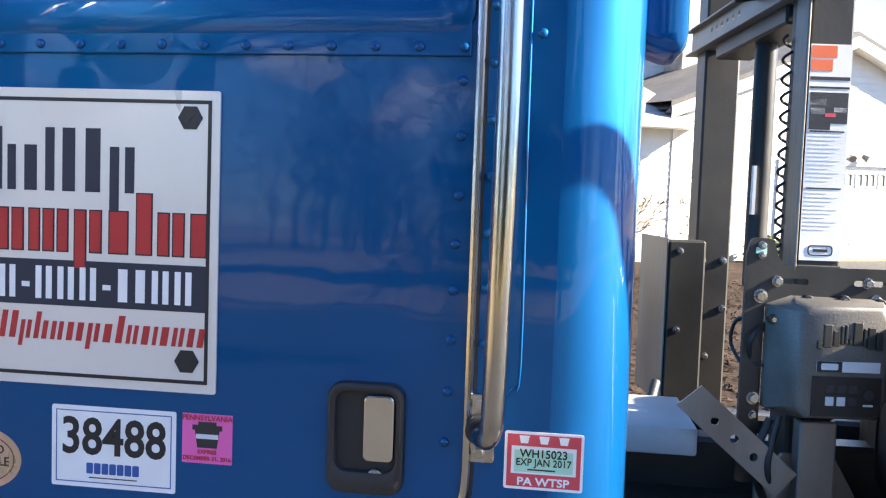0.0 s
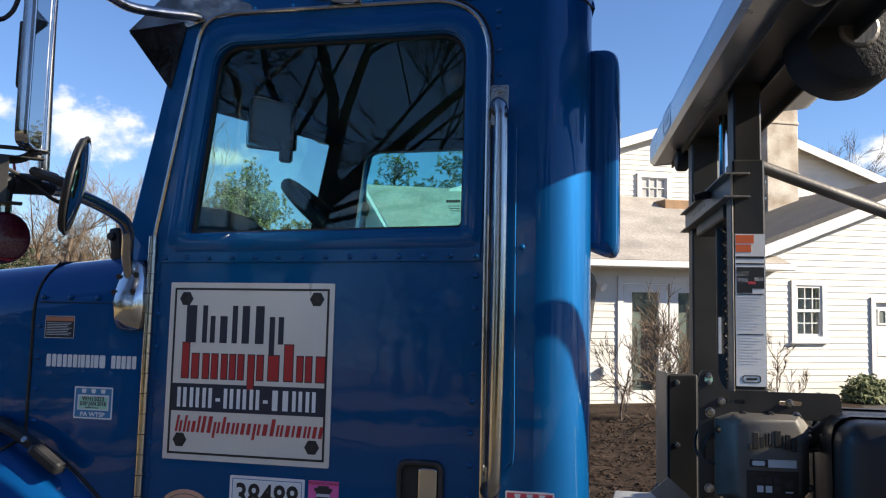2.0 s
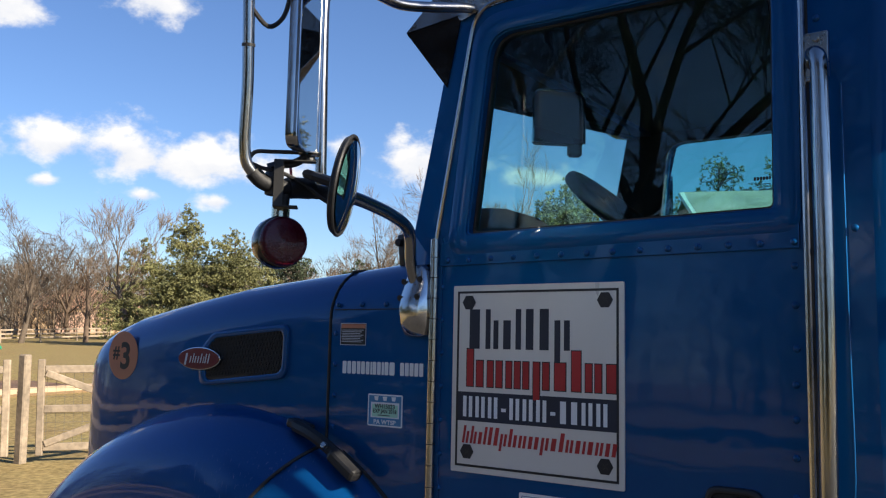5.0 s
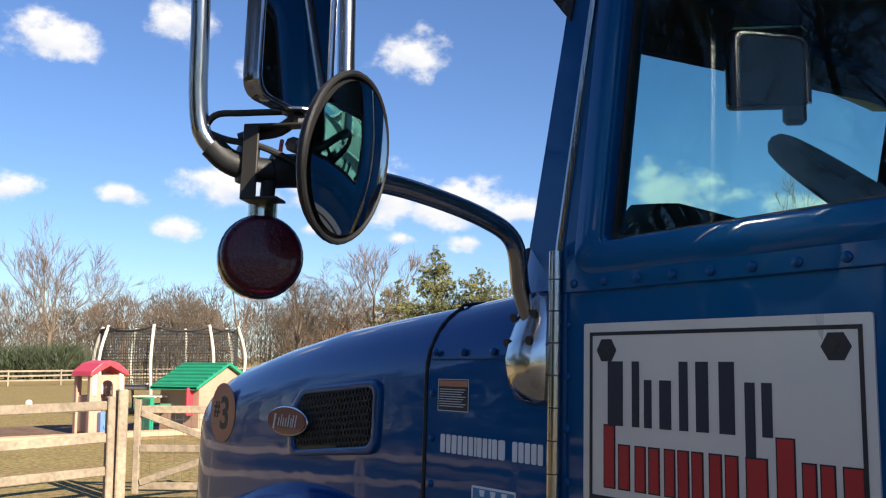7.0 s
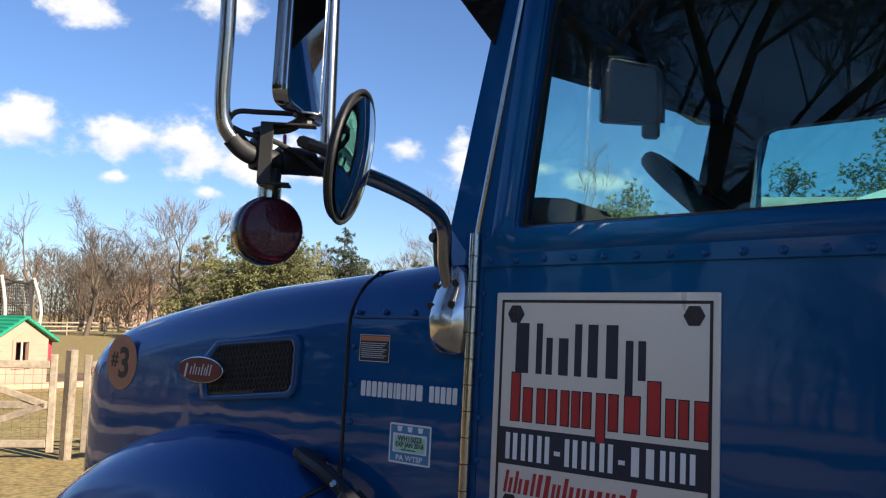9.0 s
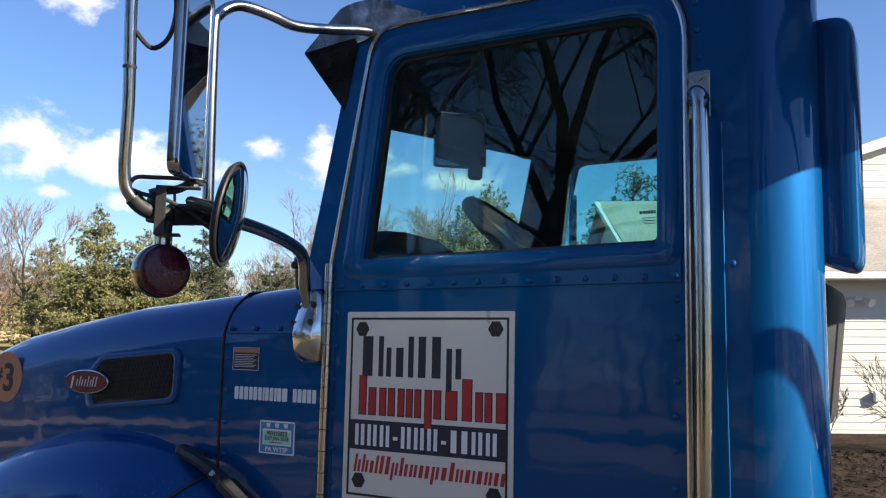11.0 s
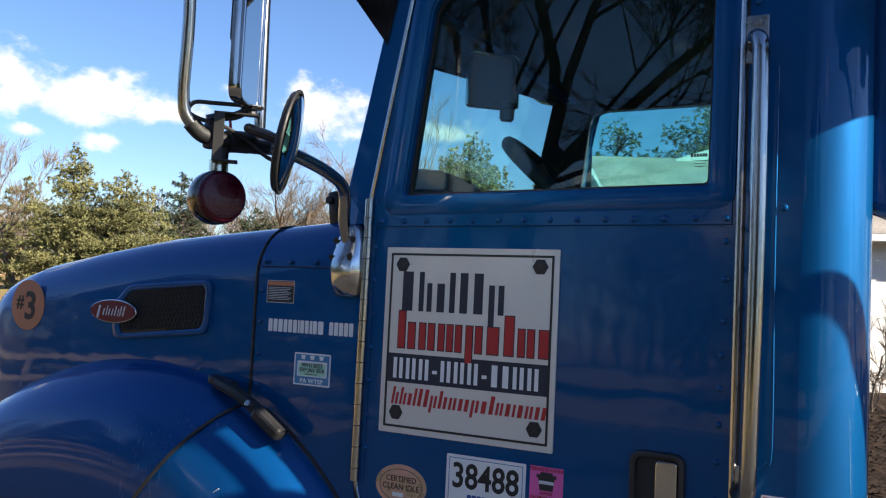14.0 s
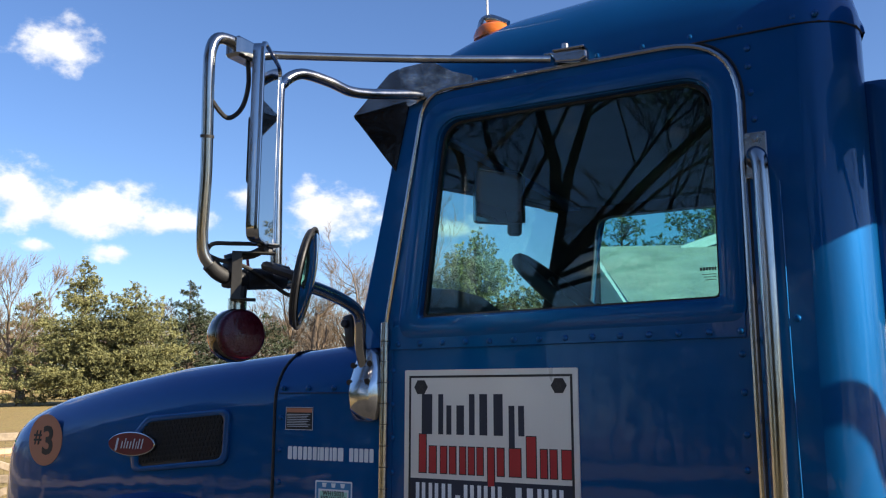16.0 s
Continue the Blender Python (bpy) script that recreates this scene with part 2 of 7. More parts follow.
M = dict(
    paint=flake_paint("blue_paint", (0.002, 0.075, 0.226)),
    fender_paint=scuffed(flake_paint("scuffed_blue_paint", (0.002, 0.068, 0.232), 0.07)),
    chrome=mat("chrome", (0.52, 0.52, 0.515), rough=0.14, metal=1.0, var=0.08, scale=9, bump=0.02, bscale=40),
    steel=mat("brushed_stainless", (0.40, 0.40, 0.395), rough=0.17, metal=1.0, var=0.12, scale=14, bump=0.05, bscale=180, stretch=(1, 1, 0.08)),
    mirror=mat("mirror_glass", (0.58, 0.60, 0.60), rough=0.02, metal=1.0, var=0.01, rvar=0.01),
    wire_green=mat("green_wire", (0.02, 0.22, 0.06), rough=0.4, var=0.1),
    dark_gloss=mat("dark_gloss", (0.015, 0.017, 0.018), rough=0.08, var=0.1, rvar=0.03),
    dim_mirror=mat("dim_mirror", (0.13, 0.135, 0.135), rough=0.02, metal=1.0, var=0.05, rvar=0.02),
    cover=mat("dusty_black_cover", (0.12, 0.11, 0.095), rough=0.5, var=0.25, scale=9, bump=0.1, bscale=200, fine=0.1),
    rubber=mat("black_rubber", (0.014, 0.014, 0.015), rough=0.55, var=0.25, scale=20, bump=0.1),
    plastic=mat("black_plastic", (0.022, 0.022, 0.024), rough=0.42, var=0.2, scale=10, bump=0.08, bscale=300),
    interior=mat("dark_cab_trim", (0.018, 0.018, 0.02), rough=0.75, var=0.3, scale=8, bump=0.15),
    black_steel=mat("worn_black_steel", (0.022, 0.021, 0.019), rough=0.45, metal=0.2, var=0.3, scale=5, bump=0.03, bscale=90, second=(0.044, 0.041, 0.036), stretch=(1, 1, 0.7)),
    bare_steel=mat("weathered_steel", (0.20, 0.185, 0.165), rough=0.45, metal=0.6, var=0.3, scale=6, bump=0.12, bscale=70, stretch=(1, 1, 0.3)),
    zinc=mat("zinc_bolt", (0.42, 0.415, 0.40), rough=0.28, metal=1.0, var=0.15, scale=40),
    signface=mat("brushed_sign_face", (0.70, 0.69, 0.665), rough=0.3, metal=0.25, var=0.05, scale=2, bump=0.1, bscale=90, stretch=(1, 1, 0.03)),
    sign_black=mat("sign_black", (0.012, 0.014, 0.02), rough=0.35, var=0.1),
    sign_navy=mat("sign_navy", (0.014, 0.02, 0.04), rough=0.4, var=0.1),
    sign_red=mat("sign_red", (0.42, 0.022, 0.025), rough=0.4, var=0.1),
    vinyl_white=mat("white_vinyl", (0.80, 0.80, 0.79), rough=0.42, var=0.05, scale=12),
    cover_grey=mat("cover_grey", (0.30, 0.31, 0.32), rough=0.5, var=0.15, scale=9),
    vinyl_silver=mat("silver_vinyl", (0.62, 0.64, 0.66), rough=0.4, var=0.06, scale=12),
    vinyl_pink=mat("pink_vinyl", (0.78, 0.13, 0.42), rough=0.4, var=0.05),
    vinyl_red=mat("red_vinyl", (0.62, 0.07, 0.09), rough=0.4, var=0.06),
    vinyl_blue=mat("blue_vinyl", (0.05, 0.22, 0.42), rough=0.4, var=0.06),
    vinyl_navy=mat("navy_vinyl", (0.02, 0.09, 0.32), rough=0.4, var=0.06),
    vinyl_green=mat("green_vinyl", (0.42, 0.72, 0.55), rough=0.4, var=0.06),
    vinyl_orange=mat("orange_vinyl", (0.78, 0.16, 0.05), rough=0.4, var=0.06),
    vinyl_copper=mat("copper_vinyl", (0.55, 0.20, 0.10), rough=0.45, var=0.08),
    gold=mat("holographic_sticker", (0.62, 0.52, 0.30), rough=0.3, metal=0.5, var=0.25, scale=22, second=(0.72, 0.42, 0.36)),
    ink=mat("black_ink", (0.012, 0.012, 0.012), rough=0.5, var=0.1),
    badge_red=mat("badge_enamel", (0.15, 0.012, 0.022), rough=0.35, var=0.1, coat=0.2, spec=0.3),
    lamp_red=mat("red_lens", (0.062, 0.002, 0.010), rough=0.3, var=0.15, scale=60, bump=0.25, bscale=240, coat=0.25, spec=0.3),
    lamp_amber=mat("amber_lens", (0.62, 0.15, 0.015), rough=0.2, var=0.1, scale=40, bump=0.05, bscale=300, coat=1.0),
    siding=mat("vinyl_siding", (0.62, 0.60, 0.545), rough=0.5, var=0.04, scale=3, bump=0.05, bscale=40, random_tint=0.025),
    trim=mat("white_trim", (0.68, 0.67, 0.645), rough=0.45, var=0.04, scale=5),
    shingle=mat("asphalt_shingles", (0.30, 0.272, 0.240), rough=0.9, var=0.22, scale=1.6, bump=0.5, bscale=22, fine=0.25),
    shingle_dark=mat("dark_shingles", (0.07, 0.066, 0.064), rough=0.9, var=0.25, scale=2, bump=0.5, bscale=22, fine=0.25),
    stucco=mat("weathered_stucco", (0.33, 0.24, 0.16), rough=0.85, var=0.3, scale=1.8, bump=0.3, bscale=30, fine=0.15, second=(0.60, 0.55, 0.47)),
    brick=mat("chimney_cap", (0.30, 0.17, 0.12), rough=0.85, var=0.3, scale=8, bump=0.3, fine=0.2),
    concrete=mat("foundation_tan", (0.42, 0.29, 0.17), rough=0.85, var=0.2, scale=3, bump=0.2, fine=0.15),
    lawn=mat("winter_lawn", (0.37, 0.265, 0.12), rough=0.95, var=0.3, scale=0.8, bump=0.8, bscale=14, fine=0.4, spec=0.1, second=(0.27, 0.215, 0.09)),
    asphalt=mat("driveway_asphalt", (0.06, 0.056, 0.052), rough=0.9, spec=0.15, var=0.2, scale=0.8, bump=0.5, bscale=60, fine=0.25),
    mulch=mat("dark_mulch", (0.034, 0.024, 0.018), rough=0.95, spec=0.05, var=0.5, scale=4, bump=1.0, bscale=22, fine=0.5),
    chips=mat("wood_chips", (0.15, 0.085, 0.05), rough=0.95, var=0.4, scale=2, bump=1.0, bscale=16, fine=0.4),
    rail=mat("weathered_fence_wood", (0.27, 0.215, 0.155), rough=0.85, var=0.25, scale=2.5, bump=0.4, bscale=20, fine=0.2, stretch=(1, 1, 1), random_tint=0.12),
    timber=mat("landscape_timber", (0.42, 0.30, 0.19), rough=0.85, var=0.2, scale=3, bump=0.3, fine=0.2),
    bark=mat("bark", (0.105, 0.080, 0.058), rough=0.95, var=0.3, scale=3, bump=0.5, bscale=20, fine=0.25),
    bark_dark=mat("dark_bark", (0.026, 0.022, 0.019), rough=0.95, var=0.3, scale=3, bump=0.5, bscale=20, fine=0.25),
    bark_pale=mat("pale_twigs", (0.15, 0.112, 0.078), rough=0.95, var=0.25, scale=3, fine=0.2),
    twig_tan=mat("tan_twigs", (0.11, 0.08, 0.06), rough=0.9, var=0.25, scale=5, fine=0.2),
    smoked=mat("smoked_steel", (0.075, 0.064, 0.054), rough=0.08, metal=1.0, var=0.4, scale=14, rvar=0.04, bump=0.04, bscale=30),
    engraved=mat("engraved_steel", (0.40, 0.37, 0.34), rough=0.16, metal=1.0, var=0.55, scale=26, bump=0.5, bscale=34),
    cheek=mat("dark_polished_steel", (0.07, 0.058, 0.048), rough=0.07, metal=1.0, var=0.6, scale=9, rvar=0.04, bump=0.25, bscale=11),
    twig_red=mat("reddish_twigs", (0.130, 0.090, 0.062), rough=0.9, var=0.25, scale=5, fine=0.2),
    needle=mat("pine_needles", (0.13, 0.145, 0.055), rough=0.8, var=0.35, scale=0.9, second=(0.25, 0.24, 0.095), fine=0.3, bscale=9),
    needle_dark=mat("spruce_needles", (0.045, 0.06, 0.03), rough=0.8, var=0.35, scale=0.9, fine=0.3, bscale=9),
    shrub=mat("shrub_leaves", (0.05, 0.085, 0.025), rough=0.7, var=0.35, scale=6, second=(0.11, 0.12, 0.04)),
    toy_tan=mat("tan_plastic", (0.46, 0.29, 0.21), rough=0.45, var=0.06, scale=3),
    toy_red=mat("red_plastic", (0.60, 0.05, 0.07), rough=0.4, var=0.06),
    toy_green=mat("green_plastic", (0.02, 0.27, 0.15), rough=0.4, var=0.08),
    toy_blue=mat("blue_plastic", (0.12, 0.22, 0.42), rough=0.45, var=0.08),
    toy_cream=mat("cream_plastic", (0.72, 0.66, 0.48), rough=0.45, var=0.05),
    net=mat("trampoline_net", (0.02, 0.02, 0.02), rough=0.8, var=0.1),
    foam=mat("pale_foam_sleeve", (0.62, 0.58, 0.48), rough=0.7, var=0.1),
    tarp=mat("tarp_housing_aluminium", (0.62, 0.64, 0.66), rough=0.3, metal=0.85, var=0.08, scale=3, bump=0.05, bscale=60),
    tarp_cloth=mat("black_mesh_tarp", (0.012, 0.012, 0.013), rough=0.7, var=0.3, scale=15, bump=0.3, bscale=120),
    cardboard=mat("brown_box", (0.28, 0.17, 0.09), rough=0.8, var=0.15),
    white_curtain=mat("white_curtain", (0.42, 0.42, 0.41), rough=0.9, var=0.2, scale=4),
    curtain=mat("curtain_dark", (0.16, 0.18, 0.165), rough=0.9, var=0.3, scale=1.5),
    silt=mat("yellow_silver_latch", (0.60, 0.57, 0.44), rough=0.18, metal=1.0, var=0.15, scale=30),
    glass=glass("window_glass", (0.68, 0.90, 0.89)),
    clear=glass("clear_glass", (0.85, 0.9, 0.9)),
)


# ---- mesh helpers ----
def mesh_of(bm, material, smooth=False):
    me = bpy.data.meshes.new("m")
    bmesh.ops.recalc_face_normals(bm, faces=bm.faces)
    bm.to_mesh(me)
    bm.free()
    me.materials.append(material)
    if smooth:
        me.shade_smooth()
        me.set_sharp_from_angle(angle=radians(38))
    return me


def part(name, bm, material, parent, label="", smooth=False):
    ob = new(name, bm if isinstance(bm, bpy.types.Mesh) else mesh_of(bm, material, smooth))
    ob.parent = parent
    if label:
        ob["label"] = label
    return ob


def thing(name, m, label, category, group="", kind=""):
    ob = new(name)
    ob.matrix_world = m
    return tagged(ob, label, category, group, kind)


def solid(name, bm, material, label, category, group="", kind="", smooth=False, m=None):
    ob = new(name, mesh_of(bm, material, smooth))
    if m is not None:
        ob.matrix_world = m
    return tagged(ob, label, category, group, kind)


def box(x0, x1, y0, y1, z0, z1, bevel=0.0, seg=1, bm=None):
    b = bmesh.new()
    bmesh.ops.create_cube(b, size=1.0)
    for v in b.verts:
        v.co = Vector(((x0 + x1) / 2 + v.co.x * (x1 - x0), (y0 + y1) / 2 + v.co.y * (y1 - y0), (z0 + z1) / 2 + v.co.z * (z1 - z0)))
    if bevel:
        bmesh.ops.bevel(b, geom=b.edges[:], offset=bevel, segments=seg, affect="EDGES", profile=0.5)
    return join(bm, b) if bm is not None else b


def join(a, b):
    """Adds all of bmesh b to bmesh a."""
    me = bpy.data.meshes.new("t")
    b.to_mesh(me)
    b.free()
    a.from_mesh(me)
    bpy.data.meshes.remove(me)
    return a


def moved(bm, m):
    bmesh.ops.transform(bm, matrix=m, verts=bm.verts)
    return bm


def disc(r, depth, seg=24, bevel=0.0, r2=None):
    """A disc or cone along z, from 0 to depth."""
    b = bmesh.new()
    bmesh.ops.create_cone(b, cap_ends=True, segments=seg, radius1=r, radius2=r if r2 is None else r2, depth=depth)
    bmesh.ops.translate(b, vec=(0, 0, depth / 2), verts=b.verts)
    if bevel:
        rim = [e for e in b.edges if abs(e.verts[0].co.z - e.verts[1].co.z) < 1e-6]
        bmesh.ops.bevel(b, geom=rim, offset=bevel, segments=2, affect="EDGES", profile=0.5)
    return b


def smooth_path(pts, n=6):
    """Catmull-Rom points through pts."""
    p = [Vector(q) for q in pts]
    if n <= 1 or len(p) < 3:
        return p
    out = []
    for i in range(len(p) - 1):
        a, b, c, d = p[max(i - 1, 0)], p[i], p[i + 1], p[min(i + 2, len(p) - 1)]
        for k in range(n):
            t = k / n
            out.append(0.5 * ((2 * b) + (c - a) * t + (2 * a - 5 * b + 4 * c - d) * t * t + (3 * b - a - 3 * c + d) * t ** 3))
    out.append(p[-1])
    return out


def tube(pts, r, seg=12, n=6, cap=True, bm=None, r1=None):
    """A round bar along pts; r1: its radius at the far end."""
    b = bm if bm is not None else bmesh.new()
    p = smooth_path(pts, n)
    rings = []
    side = None
    for i, q in enumerate(p):
        d = (p[min(i + 1, len(p) - 1)] - p[max(i - 1, 0)]).normalized()
        if side is None:
            side = d.orthogonal().normalized()
        side = (side - d * side.dot(d)).normalized()
        up = d.cross(side)
        rad = r if r1 is None else r + (r1 - r) * i / (len(p) - 1)
        rings.append([b.verts.new(q + (side * math.cos(a) + up * math.sin(a)) * rad) for a in (2 * math.pi * k / seg for k in range(seg))])
    for u, v in zip(rings, rings[1:]):
        for k in range(seg):
            b.faces.new((u[k], u[(k + 1) % seg], v[(k + 1) % seg], v[k]))
    if cap:
        b.faces.new(rings[0][::-1])
        b.faces.new(rings[-1])
    return b


def rounded(poly, radii, seg=6):
    """A polygon (2D) whose corners are rounded by the radii given."""
    out = []
    k = len(poly)
    for i in range(k):
        a, b, c = (Vector(poly[j % k]) for j in (i - 1, i, i + 1))
        r = radii[i] if isinstance(radii, (list, tuple)) else radii
        if r <= 0:
            out.append(tuple(b))
            continue
        u, v = (a - b).normalized(), (c - b).normalized()
        half = math.acos(max(-1, min(1, u.dot(v)))) / 2
        cut = min(r / math.tan(half), (a - b).length * 0.49, (c - b).length * 0.49)
        p, q = b + u * cut, b + v * cut
        for s in range(seg + 1):
            t = s / seg
            out.append(tuple((1 - t) ** 2 * p + 2 * t * (1 - t) * b + t * t * q))
    return out


def plate(outer, y0, y1, holes=(), bevel=0.0):
    """A flat plate in the xz plane between y0 (outside) and y1, with holes."""
    b = bmesh.new()
    edges = []
    for loop in (outer, *holes):
        vs = [b.verts.new((x, y0, z)) for x, z in loop]
        edges += [b.edges.new((vs[i], vs[(i + 1) % len(vs)])) for i in range(len(vs))]
    bmesh.ops.triangle_fill(b, use_beauty=True, use_dissolve=False, edges=edges)
    ret = bmesh.ops.extrude_face_region(b, geom=b.faces[:])
    bmesh.ops.translate(b, vec=(0, y1 - y0, 0), verts=[g for g in ret["geom"] if isinstance(g, bmesh.types.BMVert)])
    if bevel:
        rim = [e for e in b.edges if len(e.link_faces) == 2 and abs(e.calc_face_angle(0)) > 1.2 and all(abs(v.co.y - y0) < 1e-6 for v in e.verts)]
        bmesh.ops.bevel(b, geom=rim, offset=bevel, segments=2, affect="EDGES", profile=0.5)
    return b


def loft(rows, close=False):
    """A skin over rows of points."""
    b = bmesh.new()
    vs = [[b.verts.new(p) for p in r] for r in rows]
    for u, v in zip(vs, vs[1:]):
        m = len(u)
        for k in range(m if close else m - 1):
            b.faces.new((u[k], u[(k + 1) % m], v[(k + 1) % m], v[k]))
    return b


def words(text, size, depth, bold=0.0, stretch=1.0, align="CENTER"):
    """Letters in the built-in font, standing in the xz plane and facing -y."""
    c = bpy.data.curves.new("t", "FONT")
    c.body, c.size, c.extrude, c.offset, c.align_x, c.align_y = text, size, depth, bold, align, "CENTER"
    c.resolution_u = 3
    ob = bpy.data.objects.new("t", c)
    scene.collection.objects.link(ob)
    bpy.context.view_layer.update()
    me = bpy.data.meshes.new_from_object(ob.evaluated_get(bpy.context.evaluated_depsgraph_get()))
    bpy.data.objects.remove(ob)
    bpy.data.curves.remove(c)
    b = bmesh.new()
    b.from_mesh(me)
    bpy.data.meshes.remove(me)
    bmesh.ops.transform(b, matrix=Matrix.Rotation(radians(90), 4, "X") @ Matrix.Diagonal((stretch, 1, 1, 1)), verts=b.verts)
    return b


def bars(widths, x, z, h, y, depth=0.0012, gap=0.25, slant=0.0, up=(), down=(), short=0.72):
    """Plain upright bars standing for a word that is not lettered: relative widths, in a box that starts at (x, z) and is h high."""
    b = bmesh.new()
    for i, w in enumerate(widths):
        top = h if i in up else h * short
        bot = -h * 0.26 if i in down else 0.0
        q = [(x, z + bot), (x + w * (1 - gap), z + bot), (x + w * (1 - gap), z + top), (x, z + top)]
        q = [(px + (pz - z) * slant, pz) for px, pz in q]
        join(b, plate(rounded(q, min(w * 0.2, h * 0.12), 3), y - depth, y))
        x += w
    return b

# ---- ground ----
g = bmesh.new()
N_G = 60
def spread(i):
    s = i / (N_G / 2) - 1
    return 900 * math.copysign(abs(s) ** 3, s)
gv = [[g.verts.new((spread(i) - 10, spread(j) + 5, -0.02)) for j in range(N_G + 1)] for i in range(N_G + 1)]
for i in range(N_G):
    for j in range(N_G):
        g.faces.new((gv[i][j], gv[i + 1][j], gv[i + 1][j + 1], gv[i][j + 1]))
solid("ground", g, M["lawn"], "dry yellow-green winter lawn reaching the horizon", "lawn", kind="structure")


def patch(name, outline, z, material, label, category, kind="structure"):
    b = bmesh.new()
    top = [b.verts.new((x, y, z)) for x, y in outline]
    low = [b.verts.new((x, y, -0.25)) for x, y in outline]
    b.faces.new(top)
    for i in range(len(top)):
        k = (i + 1) % len(top)
        b.faces.new((top[i], low[i], low[k], top[k]))
    bmesh.ops.triangulate(b, faces=[f for f in b.faces if len(f.verts) > 4])
    return solid(name, b, material, label, category, kind=kind)


patch("driveway", [(-7.0, -14.0), (26, -14.0), (26, 13.0), (9.5, 17.5), (3.9, 15.2), (3.35, 10.4), (2.85, 4.5), (-7.0, 3.9)], 0.0, M["asphalt"], "grey asphalt driveway under the truck", "driveway")
BED = [(-4.5, 4.2), (2.9, 4.6), (3.4, 10.4), (3.9, 15.1), (-0.2, 13.2), (-5.2, 10.6)]
patch("planting_bed", BED, 0.015, M["mulch"], "planting bed of dark brown shredded mulch", "mulch bed")

# loose mulch pieces
rng = random.Random(4)
mb_v, mb_f = [], []
for _ in range(5200):
    x, y = rng.uniform(-2.6, 2.9), rng.uniform(4.7, 12.2)
    if y > 11.0 + (x + 0.5) * 0.53:
        continue
    s, a, h = rng.uniform(0.02, 0.06), rng.uniform(0, 6.3), rng.uniform(0.01, 0.035)
    c, d = math.cos(a), math.sin(a)
    base = len(mb_v)
    mb_v += [(x + c * s, y + d * s, 0.014), (x - d * s * 0.4, y + c * s * 0.4, 0.014 + h), (x - c * s, y - d * s, 0.02), (x + d * s * 0.4, y - c * s * 0.4, 0.014 + h * 0.6)]
    mb_f += [(base, base + 1, base + 3), (base + 1, base + 2, base + 3)]
me = bpy.data.meshes.new("m")
me.from_pydata(mb_v, [], mb_f)
me.materials.append(M["mulch"])
tagged(new("mulch_pieces", me), "shredded bark pieces lying on the planting bed", "mulch", kind="stuff")

# ---- house ----
HOUSE = Matrix.Translation((1.0, 14.0, -0.26)) @ Matrix.Rotation(radians(28), 4, "Z")
house = thing("house", HOUSE, "white vinyl-sided house with grey shingle roofs and a garage wing", "house")
LAP = 0.118


def siding(u0, u1, z0, z1, y, openings, parent, roofline=None):
    """Rows of lapped boards on a wall that faces -y, cut round the openings (u0, u1, z0, z1) and under a roofline z(u)."""
    row = 0
    z = z0
    while z < z1:
        top = min(z + LAP, z1)
        spans = [(u0, u1)]
        if roofline:
            us = [u0 + (u1 - u0) * k / 200 for k in range(201)]
            inside = [u for u in us if roofline(u) >= top]
            spans = [(inside[0], inside[-1])] if len(inside) > 2 else []
        for a, b, c, d in openings:
            if c < top - 0.01 and d > z + 0.01:
                spans = [s for p, q in spans for s in ((p, min(q, a)), (max(p, b), q)) if s[1] - s[0] > 0.01]
        for p, q in spans:
            bm = bmesh.new()
            v = [bm.verts.new(k) for k in ((p, y - 0.013, z), (q, y - 0.013, z), (q, y - 0.003, top), (p, y - 0.003, top), (p, y, z), (q, y, z), (q, y, top), (p, y, top))]
            for f in ((0, 1, 2, 3), (0, 4, 5, 1), (3, 2, 6, 7), (0, 3, 7, 4), (1, 5, 6, 2)):
                bm.faces.new([v[k] for k in f])
            part("siding_board", bm, M["siding"], parent)
        z = top
        row += 1


def wall_slab(name, outline, y0, y1, material, holes=(), label=""):
    return part(name, plate(outline, y0, y1, holes), material, house, label)


def rect(a, b, c, d):
    return [(a, c), (b, c), (b, d), (a, d)]


# left wing, with the double glass door
FRENCH = (-1.34, 0.42, 0.12, 2.34)
w = wall_slab("wall_left_wing", rect(-5.00, 1.36, 0.0, 2.72), 0.0, 0.18, M["siding"], [rect(FRENCH[0], FRENCH[1], FRENCH[2], FRENCH[3])])
siding(-5.00, 1.36, 0.20, 2.66, 0.0, [(FRENCH[0] - 0.1, FRENCH[1] + 0.1, 0, FRENCH[3] + 0.12)], w)
part("foundation", box(-5.05, 1.4, -0.03, 0.16, -0.2, 0.2, 0.01), M["concrete"], house, "tan concrete foundation strip")
fd = part("french_door", plate(rect(FRENCH[0] - 0.1, FRENCH[1] + 0.1, 0.12, 2.46), -0.035, 0.06, [rect(FRENCH[0], FRENCH[1], 0.16, 2.34)]), M["trim"], house, "white double glass door with grey panes")
for a in (-1.33, -0.44):
    leaf = part("door_leaf", plate(rect(a, a + 0.855, 0.17, 2.33), -0.01, 0.05, [rect(a + 0.17, a + 0.67, 0.47, 2.18)], 0.008), M["trim"], fd)
    part("pane", box(a + 0.16, a + 0.68, 0.015, 0.022, 0.46, 2.19), M["clear"], fd).visible_shadow = False
    part("curtain", box(a + 0.1, a + 0.76, 0.12, 0.13, 0.3, 2.3), M["curtain"], fd)
part("door_knob", moved(disc(0.03, 0.06, 12, 0.008), pose(-0.47, -0.01, 1.1, 90)), M["zinc"], fd)
part("step", box(-1.5, 0.6, -0.9, -0.02, -0.2, 0.1, 0.02), M["concrete"], house, "low tan concrete step")
